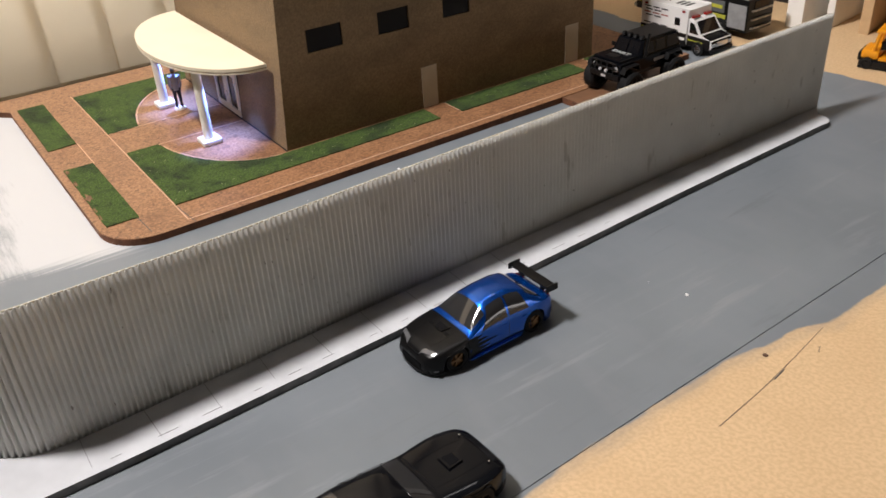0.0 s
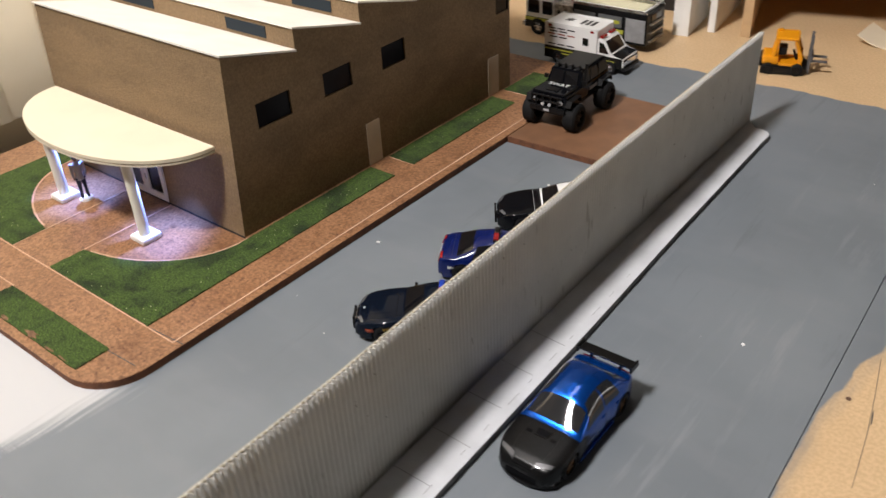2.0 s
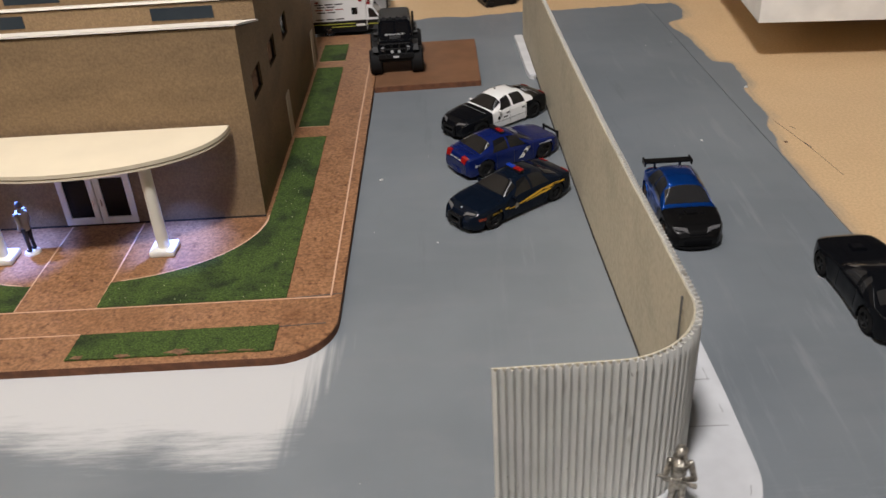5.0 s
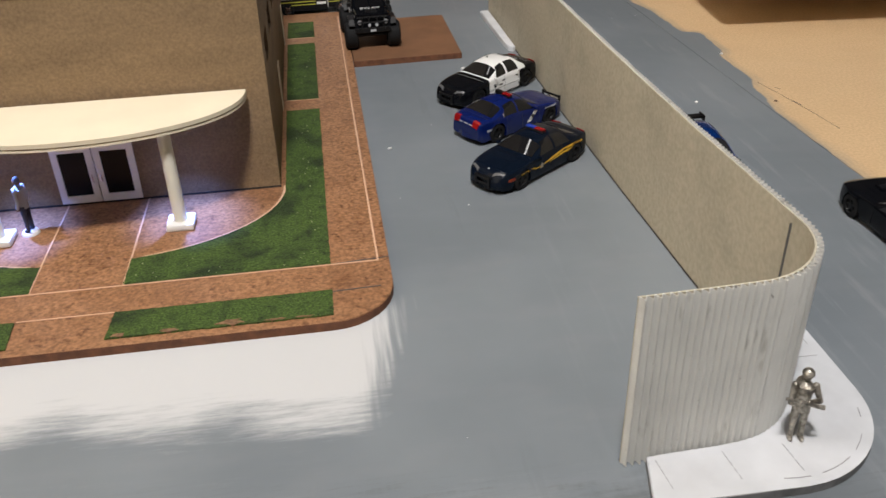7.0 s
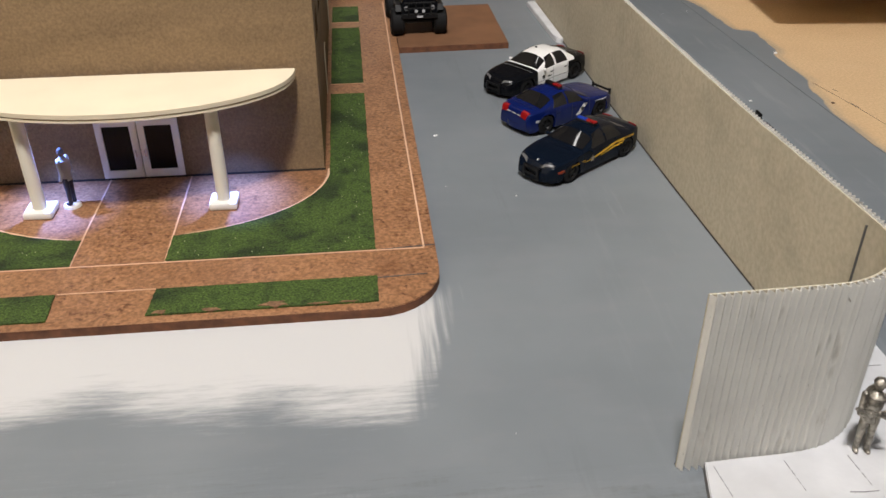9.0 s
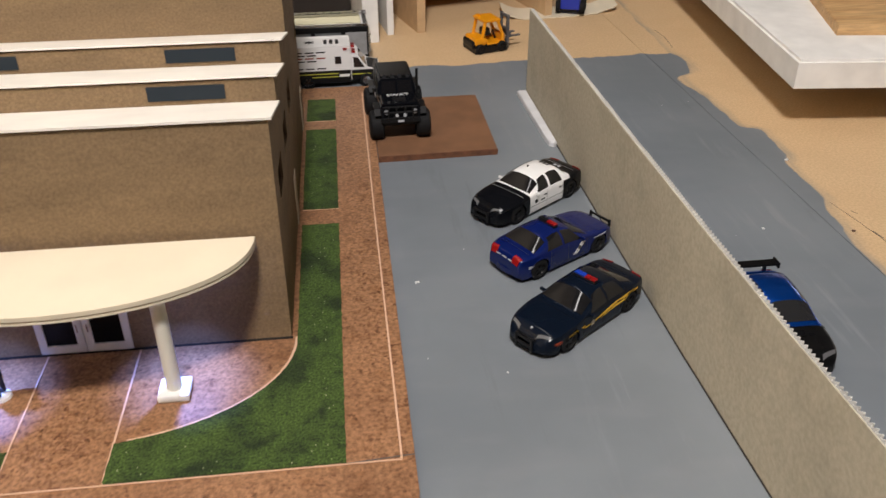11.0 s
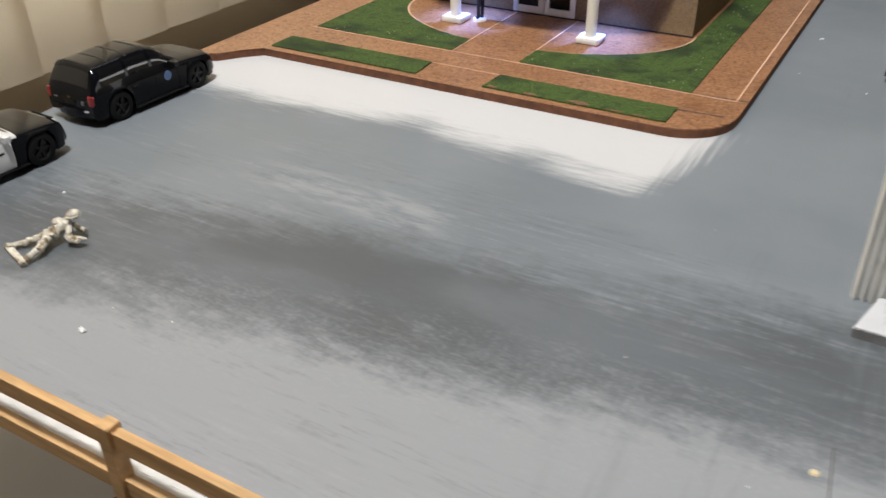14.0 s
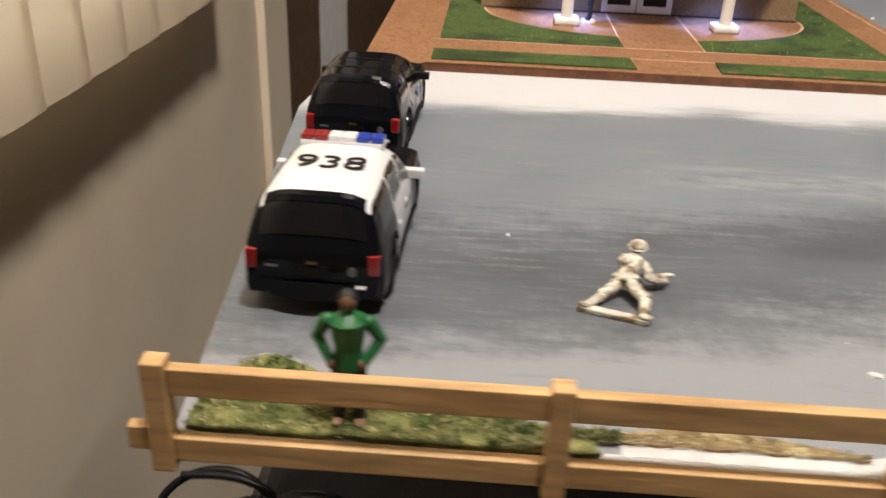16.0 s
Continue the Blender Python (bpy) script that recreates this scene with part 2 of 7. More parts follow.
    # dry-brushed rubs
    yard = step(Y, -0.10, -0.15)
    rub = math_("MULTIPLY", math_("MULTIPLY", step(strand, 0.48, 0.68), step(drag, 0.44, 0.58)), yard)
    rub = math_("MULTIPLY", rub, math_("ADD", math_("MULTIPLY", step(bristle, 0.40, 0.60), 0.55), 0.35))
    grey = mix(math_("MULTIPLY", rub, 0.30), grey, (0.37, 0.375, 0.385))
    scuff = math_("MULTIPLY", math_("MULTIPLY", step(strand, 0.48, 0.38), step(streak, 0.53, 0.40)), yard)
    scuff = math_("MULTIPLY", scuff, math_("ADD", math_("MULTIPLY", step(bristle, 0.62, 0.42), 0.6), 0.4))
    grey = mix(math_("MULTIPLY", scuff, 0.32), grey, (0.085, 0.09, 0.095))
    # rippled paint just short of the band
    ripple = math_("MULTIPLY", step(noise_(800, 3, (0.6, 1, 1), 30, 0.6), 0.46, 0.66), math_("MULTIPLY", step(bend, -0.268, -0.240), step(bend, -0.200, -0.224)))
    ripple = math_("MULTIPLY", ripple, math_("MULTIPLY", step(X, -0.16, -0.08), step(X, 0.14, 0.08)))
    grey = mix(math_("MULTIPLY", ripple, 0.16), grey, (0.37, 0.375, 0.385))
    # faint pale brush strokes along the outer road
    along = noise_(120, 6, (1, 0.10, 1), 3, 0.65)
    wide = noise_(14, 4, (1, 0.5, 1))
    sweep = math_("MULTIPLY", math_("MULTIPLY", step(along, 0.52, 0.68), step(wide, 0.45, 0.62)), step(X, 0.06, 0.16))
    grey = mix(math_("MULTIPLY", sweep, 0.40), grey, (0.265, 0.280, 0.295))
    shade = math_("MULTIPLY", math_("MULTIPLY", step(along, 0.46, 0.34), step(wide, 0.52, 0.38)), step(X, 0.0, 0.10))
    grey = mix(math_("MULTIPLY", shade, 0.35), grey, (0.105, 0.118, 0.13))
    # bare white primer along the plot's front
    rim = N("ShaderNodeFloatCurve")
    rim_pts = [(-0.215, -0.094), (-0.168, -0.093), (-0.123, -0.0865), (-0.101, -0.080), (-0.088, -0.0855), (-0.060, -0.0885), (-0.040, -0.0875), (-0.020, -0.094), (0.0, -0.096), (0.013, -0.089), (0.025, -0.060)]
    rc_ = rim.mapping.curves[0]
    rc_.points[0].location, rc_.points[1].location = (0.0, 0.06), (1.0, 0.60)
    for x, y in rim_pts:
        rc_.points.new((x + 0.25) / 0.28, (y + 0.11) / 0.06 * 0.6)
    rim.mapping.update()
    L(math_("MULTIPLY", math_("ADD", X, 0.25), 1 / 0.28, True), rim.inputs["Value"])
    edge = math_("SUBTRACT", Y, math_("SUBTRACT", math_("MULTIPLY", rim.outputs[0], 0.1), 0.11))
    edge = math_("ADD", edge, math_("MULTIPLY", math_("SUBTRACT", streak, 0.5), 0.034))
    edge = math_("ADD", edge, math_("MULTIPLY", math_("SUBTRACT", blot, 0.5), 0.012))
    edge = math_("ADD", edge, math_("MULTIPLY", math_("SUBTRACT", strand, 0.5), 0.030))
    edge = math_("ADD", edge, math_("MULTIPLY", math_("SUBTRACT", dry, 0.5), 0.010))
    xr = math_("SUBTRACT", X, math_("MULTIPLY", math_("ADD", Y, 0.04), 0.16))
    xr = math_("ADD", xr, math_("MULTIPLY", math_("SUBTRACT", noise_(260, 5, (1, 0.05, 1), -12), 0.5), 0.036))
    prim = math_("MULTIPLY", step(edge, -0.012, 0.011), step(xr, 0.031, 0.015))
    prim = math_("MULTIPLY", prim, step(Y, -0.022, -0.038))
    grey = mix(prim, grey, (0.52, 0.525, 0.53))
    # raw board beyond the paint: its uneven brushed edge, as x over y
    curve = N("ShaderNodeFloatCurve")
    edge_pts = [(0.0, 0.286), (0.17, 0.2845), (0.19, 0.2905), (0.23, 0.2895), (0.255, 0.296), (0.285, 0.298), (0.298, 0.286), (0.35, 0.281), (0.395, 0.275), (0.407, 0.291), (0.44, 0.296), (0.46, 0.290)]
    cv = curve.mapping.curves[0]
    cv.points[0].location, cv.points[1].location = (0.0, (0.286 - 0.25) * 10), (1.0, 0.4)
    for y, x in edge_pts[1:]:
        cv.points.new(y / 0.5, (x - 0.25) * 10)
    curve.mapping.update()
    L(math_("MULTIPLY", Y, 2.0, True), curve.inputs["Value"])
    xe = math_("SUBTRACT", X, math_("ADD", math_("MULTIPLY", curve.outputs[0], 0.1), 0.25))
    wob = math_("MULTIPLY", math_("SUBTRACT", noise_(70, 5, (1, 0.5, 1)), 0.5), 0.010)
    side = step(math_("ADD", xe, wob), -0.0008, 0.0012)
    wob2 = math_("MULTIPLY", math_("SUBTRACT", noise_(22, 5), 0.5), 0.03)
    back = step(math_("ADD", Y, math_("ADD", wob2, math_("MULTIPLY", X, -0.035))), 0.4455, 0.4475)
    raw = math_("MAXIMUM", side, back)
    board = mix(step(noise_(600, 4), 0.35, 0.65), (0.555, 0.385, 0.215), (0.645, 0.456, 0.263))
    board = mix(math_("MULTIPLY", step(noise_(30, 4), 0.45, 0.7), 0.25), board, (0.53, 0.36, 0.195))
    # thin see-through paint smeared just past the edge
    smear = step(math_("ADD", xe, math_("MULTIPLY", wob, 1.6)), 0.009, 0.001)
    board = mix(math_("MULTIPLY", math_("MULTIPLY", smear, side), math_("ADD", math_("MULTIPLY", step(along, 0.40, 0.62), 0.35), 0.25)), board, (0.24, 0.22, 0.19))
    out = mix(raw, grey, board)
    L(out, b.inputs["Base Color"])
    rr = N("ShaderNodeMapRange")
    rr.inputs["To Min"].default_value, rr.inputs["To Max"].default_value = 0.42, 0.62
    L(fine, rr.inputs["Value"])
    L(rr.outputs[0], b.inputs["Roughness"])
    bp = N("ShaderNodeBump")
    bp.inputs["Strength"].default_value, bp.inputs["Distance"].default_value = 0.5, 0.00005
    L(dry, bp.inputs["Height"])
    L(bp.outputs[0], b.inputs["Normal"])
    return m


M_ROAD = road_material()

# ---------------------------------------------------------------- mesh helpers


def link(name, bm, materials, parent=None, label="", m=None, smooth=None):
    bmesh.ops.recalc_face_normals(bm, faces=bm.faces)
    me = bpy.data.meshes.new(name)
    bm.to_mesh(me)
    bm.free()
    for one in materials if isinstance(materials, (list, tuple)) else (materials,):
        me.materials.append(one)
    if smooth:
        me.shade_smooth()
        me.set_sharp_from_angle(angle=radians(smooth))
    ob = new(name, me)
    if parent is not None:
        ob.parent = parent
    if m is not None:
        ob.matrix_basis = m
    if label:
        ob["label"] = label
    return ob


def part(name, bm, material, parent, label="", smooth=None, m=None):
    return link(name, bm, material, parent, label, m, smooth)


def empty(name, m=None):
    ob = new(name)
    ob.empty_display_size = 0.01
    if m is not None:
        ob.matrix_basis = m
    return ob


def box(bm, x0, x1, y0, y1, z0, z1, bevel=0.0, mi=0):
    vs = [bm.verts.new((x, y, z)) for z in (z0, z1) for y in (y0, y1) for x in (x0, x1)]
    fs = [bm.faces.new([vs[i] for i in q]) for q in ((0, 1, 3, 2), (4, 6, 7, 5), (0, 4, 5, 1), (2, 3, 7, 6), (0, 2, 6, 4), (1, 5, 7, 3))]
    for f in fs:
        f.material_index = mi
    if bevel:
        es = list({e for f in fs for e in f.edges})
        bmesh.ops.bevel(bm, geom=es, offset=bevel, segments=2, affect="EDGES", profile=0.6)
    return fs


def boxed(x0, x1, y0, y1, z0, z1, bevel=0.0):
    bm = bmesh.new()
    box(bm, x0, x1, y0, y1, z0, z1, bevel)
    return bm


def slab(points, z0, z1, bevel=0.0, bm=None):
    """An upright prism over a plan outline."""
    bm = bm or bmesh.new()
    lo = [bm.verts.new((x, y, z0)) for x, y in points]
    hi = [bm.verts.new((x, y, z1)) for x, y in points]
    bm.faces.new(lo[::-1])
    top = bm.faces.new(hi)
    n = len(points)
    for i in range(n):
        bm.faces.new((lo[i], lo[(i + 1) % n], hi[(i + 1) % n], hi[i]))
    if bevel:
        bmesh.ops.bevel(bm, geom=list(top.edges), offset=bevel, segments=2, affect="EDGES")
    return bm


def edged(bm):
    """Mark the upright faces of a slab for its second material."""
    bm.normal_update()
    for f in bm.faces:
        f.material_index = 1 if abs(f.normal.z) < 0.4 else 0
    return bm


def ribbon(bm, pts, width, z, thick=0.00025):
    """A thin drawn line along a plan path."""
    for (xa, ya), (xb, yb) in zip(pts, pts[1:]):
        d = Vector((xb - xa, yb - ya, 0))
        if d.length < 1e-6:
            continue
        n = Vector((-d.y, d.x, 0)).normalized() * width / 2
        a, c = Vector((xa, ya, z)), Vector((xb, yb, z))
        q = [a - n, c - n, c + n, a + n]
        lo = [bm.verts.new(v) for v in q]
        hi = [bm.verts.new(v + Vector((0, 0, thick))) for v in q]
        bm.faces.new(hi)
        for i in range(4):
            bm.faces.new((lo[i], lo[(i + 1) % 4], hi[(i + 1) % 4], hi[i]))
    return bm


def tube(bm, a, c, r0, r1=None, seg=16, cap=True, mi=0):
    a, c = Vector(a), Vector(c)
    r1 = r0 if r1 is None else r1
    d = (c - a).normalized()
    u = d.orthogonal().normalized()
    v = d.cross(u)
    rings = []
    for p, r in ((a, r0), (c, r1)):
        rings.append([bm.verts.new(p + (u * math.cos(t) + v * math.sin(t)) * r) for t in (2 * math.pi * i / seg for i in range(seg))])
    for i in range(seg):
        bm.faces.new((rings[0][i], rings[0][(i + 1) % seg], rings[1][(i + 1) % seg], rings[1][i])).material_index = mi
    if cap:
        bm.faces.new(rings[0][::-1]).material_index = mi
        bm.faces.new(rings[1]).material_index = mi
    return bm


def arc(cx, cy, r, a0, a1, n=12):
    return [(cx + r * math.cos(radians(a0 + (a1 - a0) * i / n)), cy + r * math.sin(radians(a0 + (a1 - a0) * i / n))) for i in range(n + 1)]


H = 0.0042   # thickness of the hardboard plot
# ---------------------------------------------------------------- the table


def joint_x(y):
    return 0.2835 - 0.0350 * y


table = tagged(empty("table_top"), "large wooden layout table painted grey, raw board past the paint", "table", kind="structure")
part("board", slab([(-0.2515, -0.3005), (joint_x(-0.3005), -0.3005), (joint_x(1.0), 1.0), (-0.2545, 1.0), (-0.2545, 0.4), (-0.2545, -0.066), (-0.2660, -0.072), (-0.2695, -0.105), (-0.261, -0.2)], -0.0056, 0.0), M_ROAD, table)
part("board", slab([(joint_x(-0.3005) + 0.0004, -0.3005), (1.1, -0.3005), (1.1, 1.0), (joint_x(1.0) + 0.0004, 1.0)], -0.0056, 0.0), M_ROAD, table)


# ---------------------------------------------------------------- the plot round the building
plot_outline = [(-0.2530, 0.40), (-0.2535, -0.0672), (-0.249, -0.0675), (-0.2405, -0.064), (-0.233, -0.053), (-0.224, -0.0445)] + arc(-0.0005, -0.0175, 0.0270, -90, 0, 8) + [(0.0265, 0.40)]
plot = tagged(empty("plot_base"), "thin brown hardboard base with scored walks under the model building", "model base", kind="structure")
part("hardboard_sheet", edged(slab(plot_outline, 0.0, H, 0.0003)), [M_HARD, M_HARD_EDGE], plot)
pad = tagged(link("parking_pad", edged(slab([(0.0270, 0.2700), (0.1062, 0.2725), (0.1060, 0.3710), (0.0270, 0.3700)], 0.0, H, 0.0003)), [M_PAD, M_HARD_EDGE]), "square brown hardboard pad under the truck", "parking pad", kind="structure")

CX = -0.1105       # the building's middle


def patio(n=14, grow=0.0):
    pts = []
    for i in range(n + 1):
        a = math.pi / 2 * i / n
        pts.append((CX + (0.0905 + grow) * math.sin(a) ** 0.95, 0.082 - (0.0625 + grow) * math.cos(a) ** 0.95))
    return pts


def mirror(pts):
    return [(2 * CX - x, y) for x, y in pts][::-1]


def turf(points, label, seed):
    """A flocked lawn: a low slab with a finely ragged top and rim."""
    rnd = random.Random(seed)
    dense = []
    n = len(points)
    for i in range(n):
        a, c = Vector(points[i]), Vector(points[(i + 1) % n])
        k = max(1, int((c - a).length / 0.0022))
        for j in range(k):
            p = a.lerp(c, j / k)
            dense.append((p.x + rnd.uniform(-0.0002, 0.0002), p.y + rnd.uniform(-0.0002, 0.0002)))
    bm = slab(dense, H, H + 0.0007, 0.0)
    return tagged(link("lawn", bm, M_GRASS), label, "lawn", group="lawns round the building", kind="structure")


strip = [(-0.0903, 0.0209)] + [p for p in patio() if p[0] > -0.0900]
right_main = [(-0.0905, 0.0), (0.0, 0.0), (0.0, 0.185), (-0.0205, 0.185)] + [(min(x, -0.0205), y) for x, y in strip[::-1]]
turf(right_main, "dark green flocked lawn curving round the paved entrance", 1)
turf(mirror([(-0.0905, 0.0), (0.0, 0.0), (0.0, 0.36), (-0.0205, 0.36)] + [(min(x, -0.0205), y) for x, y in strip[::-1]]), "dark green flocked lawn beside the paved entrance", 2)
turf([(-0.0915, -0.0398), (0.0, -0.0398), (0.0, -0.0215), (-0.0905, -0.0215)], "narrow green lawn strip with worn brown edge", 3)
turf(mirror([(-0.0915, -0.0398), (0.0015, -0.0398), (0.0015, -0.0215), (-0.0905, -0.0215)]), "narrow green lawn strip along the front edge", 4)
turf([(-0.0205, 0.203), (0.0, 0.203), (0.0, 0.318), (-0.0205, 0.318)], "green lawn strip along the side wall", 5)
turf([(-0.0205, 0.3335), (0.0, 0.3335), (0.0, 0.374), (-0.0205, 0.374)], "small green lawn patch past the rear door", 6)

lines = bmesh.new()
zl = H + 0.0001
full = patio(24, -0.0008)
for side_arc in ([p for p in full if p[0] > -0.0905], mirror([p for p in full if p[0] > -0.0905])):
    ribbon(lines, side_arc, 0.0011, zl)
for x in (-0.0905, -0.1305):
    ribbon(lines, [(x, 0.0), (x, 0.081)], 0.0008, zl)
ribbon(lines, [(0.0213, 0.0), (0.0205, 0.2), (0.0205, 0.385)], 0.0008, zl)
ribbon(lines, [(-0.225, -0.0007), (0.0215, -0.0007)], 0.0006, zl)
ribbon(lines, [(-0.130, -0.0210), (-0.0905, -0.0210)], 0.0005, zl)
for y in (0.185, 0.203, 0.318, 0.3335):
    ribbon(lines, [(-0.0205, y), (0.0, y)], 0.0006, zl)
part("scored_lines", lines, M_SCORE, plot, "pale scored lines in the hardboard")
cuts = bmesh.new()
ribbon(cuts, [(0.0, -0.0005), (0.0265, 0.0015)], 0.0004, zl)
ribbon(cuts, [(0.0, -0.0225), (0.021, -0.0215)], 0.0004, zl)
part("saw_cuts", cuts, M_LINE, plot, "thin dark cuts in the hardboard")

# ---------------------------------------------------------------- the model building
XL, XR = -0.2026, -0.023     # outer side faces
YF, YB = 0.082, 0.345
TH = 0.0025
building = tagged(empty("model_building"), "tan sprayed cardboard model building with a sawtooth roof and round canopy", "model building")


def panel(profile, holes, axis, at, thick, name, material, label=""):
    """A board in the plane axis = at, from columns of an outline (u, top) with rectangular holes cut through."""
    us = sorted({u for u, _ in profile} | {h[0] for h in holes} | {h[1] for h in holes})
    bm = bmesh.new()
    tops = {}

    def top(u, side):
        for (ua, ta), (uc, tc_) in zip(profile, profile[1:]):
            if uc - ua < 1e-9:
                continue
            if (side > 0 and ua <= u < uc) or (side < 0 and ua < u <= uc):
                return ta + (tc_ - ta) * (u - ua) / (uc - ua)
        return profile[-1][1]

    for ua, uc in zip(us, us[1:]):
        cut = [h for h in holes if h[0] <= ua + 1e-9 and uc <= h[1] + 1e-9]
        spans, z = [], H
        for h in sorted(cut, key=lambda h: h[2]):
            if h[2] > z + 1e-6:
                spans.append((z, z, h[2], h[2]))
            z = h[3]
        spans.append((z, z, top(ua, 1), top(uc, -1)))
        for z0a, z0c, z1a, z1c in spans:
            q = [(ua, z0a), (uc, z0c), (uc, z1c), (ua, z1a)]
            fr, bk = [], []
            for u, zz in q:
                back = LEAN_BACK * (zz - H)
                if axis == "x":
                    u += back * max(0.0, 1 - (u - YF) / 0.02)
                    fr.append(bm.verts.new((at, u, zz)))
                    bk.append(bm.verts.new((at + thick, u, zz)))
                else:
                    off = back if at == YF else 0.0
                    fr.append(bm.verts.new((u, at + off, zz)))
                    bk.append(bm.verts.new((u, at + off + thick, zz)))
            bm.faces.new(fr)
            bm.faces.new(bk[::-1])
            for i in range(4):
                bm.faces.new((fr[i], fr[(i + 1) % 4], bk[(i + 1) % 4], bk[i]))
    bmesh.ops.remove_doubles(bm, verts=bm.verts, dist=1e-6)
    inner = [f for f in bm.faces if all(len(e.link_faces) > 2 for e in f.edges)]
    bmesh.ops.delete(bm, geom=inner, context="FACES_ONLY")
    return part(name, bm, material, building, label)


ZT, ZV, ZR = 0.1090, 0.0962, 0.168
LEAN_BACK = 0.066     # the front wall's slope out of plumb
Y1, Y2, Y3 = 0.139, 0.191, 0.2425
saw = [(YF, ZT), (Y1, ZV), (Y1, ZT), (Y2, ZV), (Y2, ZT), (Y3, ZV), (Y3, ZR), (YB, ZR)]
side_holes = [(0.1055, 0.1305, 0.0625, 0.0770), (0.1565, 0.180, 0.0625, 0.0770), (0.207, 0.2290, 0.0625, 0.0770), (0.328, 0.3445, 0.0625, 0.0770)]
panel(saw, side_holes, "x", XR, -TH, "side_wall", M_WALL)
panel(saw, side_holes, "x", XL, TH, "side_wall", M_WALL)
panel([(XL + TH, ZT - 0.0006), (XR - TH, ZT - 0.0006)], [(-0.1335, -0.0935, H, 0.0362)], "y", YF, TH, "front_wall", M_WALL)
panel([(XL + TH, ZR), (XR - TH, ZR)], [], "y", YB - TH, TH, "rear_wall", M_WALL)
panel([(XL + TH, ZR), (XR - TH, ZR)], [], "y", Y3, TH, "upper_wall", M_WALL)
for y in (Y1, Y2):
    bm = boxed(XL + TH, XR - TH, y, y + TH, ZV - 0.004, ZT - 0.0008)
    part("clerestory_wall", bm, M_WALL, building)
    for xa, xc in ((-0.1850, -0.1510), (-0.0800, -0.0455)):
        win = part("clerestory_window", boxed(xa, xc, y - 0.0006, y - 0.0001, ZV + 0.0036, ZV + 0.0104), M_CLERE, building, "dark blue film window strip")
for ya, yc in ((YF, Y1), (Y1, Y2), (Y2, Y3)):
    bm = bmesh.new()
    vs = []
    for dz in (0.0, 0.0011):
        yl = ya + (LEAN_BACK * (ZT - H) if ya == YF else 0.0) - 0.0012
        for x, y, z in ((XL - 0.0012, yl, ZT + 0.0004), (XR + 0.0015, yl, ZT + 0.0004), (XR + 0.0015, yc - 0.0002, ZV + 0.0003), (XL - 0.0012, yc - 0.0002, ZV + 0.0003)):
            vs.append(bm.verts.new((x, y, z + dz)))
    for q in ((3, 2, 1, 0), (4, 5, 6, 7), (0, 1, 5, 4), (1, 2, 6, 5), (2, 3, 7, 6), (3, 0, 4, 7)):
        bm.faces.new([vs[i] for i in q])
    part("roof_panel", bm, M_ROOFCARD, building, "white card roof slope")
part("roof_panel", boxed(XL - 0.001, XR + 0.001, Y3 - 0.001, YB + 0.001, ZR, ZR + 0.0011), M_WHITE_CARD, building)
part("floor_sheet", boxed(XL + TH, XR - TH, YF + TH, YB - TH, H, H + 0.0006), M_DARK, building)
for ya, yc, z0, z1 in side_holes:
    for x in (XR - 0.0018, XL + 0.0013):
        part("side_window", boxed(x, x + 0.0005, ya - 0.001, yc + 0.001, z0 - 0.001, z1 + 0.001), M_GLASS, building, "dark tinted window pane")
for ya, yc in ((0.1868, 0.1990), (0.3168, 0.3295)):
    part("side_door", boxed(XR + 0.0002, XR + 0.0007, ya, yc, H + 0.0004, 0.0333), mat("cream_door", (0.50, 0.43, 0.32), 0.7, noise_scale=60, noise_amount=0.08), building, "plain cream card side door")

# near-black strip that draws the shadow line at the wall's foot
part("foot_shadow", boxed(XL, XR + 0.0004, YF - 0.0007, YF - 0.0001, H + 0.0001, H + 0.0009), M_DARK, building, "dark strip for the shadow line in the gap under the front wall")
# the entrance: a pair of glazed white doors
door_frame = bmesh.new()
xa, xm, xc = -0.1335, -0.1135, -0.0935
for x0, x1 in ((xa, xm - 0.0003), (xm + 0.0003, xc)):
    for u0, u1, z0, z1 in ((x0, x0 + 0.0032, H, 0.0362), (x1 - 0.0032, x1, H, 0.0362), (x0 + 0.0032, x1 - 0.0032, H, H + 0.0048), (x0 + 0.0032, x1 - 0.0032, 0.0330, 0.0362)):
        box(door_frame, u0, u1, YF - 0.0004, YF + 0.0012, z0, z1)
entrance = part("entrance_door", door_frame, M_WHITE, building, "white double entrance door with dark glass")
for x0, x1 in ((xa + 0.0032, xm - 0.0035), (xm + 0.0035, xc - 0.0032)):
    part("door_pane", boxed(x0, x1, YF + 0.0006, YF + 0.0010, H + 0.0048, 0.0330), M_GLASS, entrance)
for x in (xm - 0.0022, xm + 0.0022):
    part("door_handle", tube(bmesh.new(), (x, YF - 0.0009, 0.0165), (x, YF - 0.0009, 0.0205), 0.00035, seg=8), M_CHROME, entrance)


def canopy_edge(inset=0.0, n=40):
    pts = []
    for i in range(n + 1):
        a = math.pi * i / n
        pts.append((-0.1128 - (0.0795 - inset) * math.cos(a), YF - 0.0002 - (0.0492 - inset) * math.sin(a) ** 0.9))
    return pts


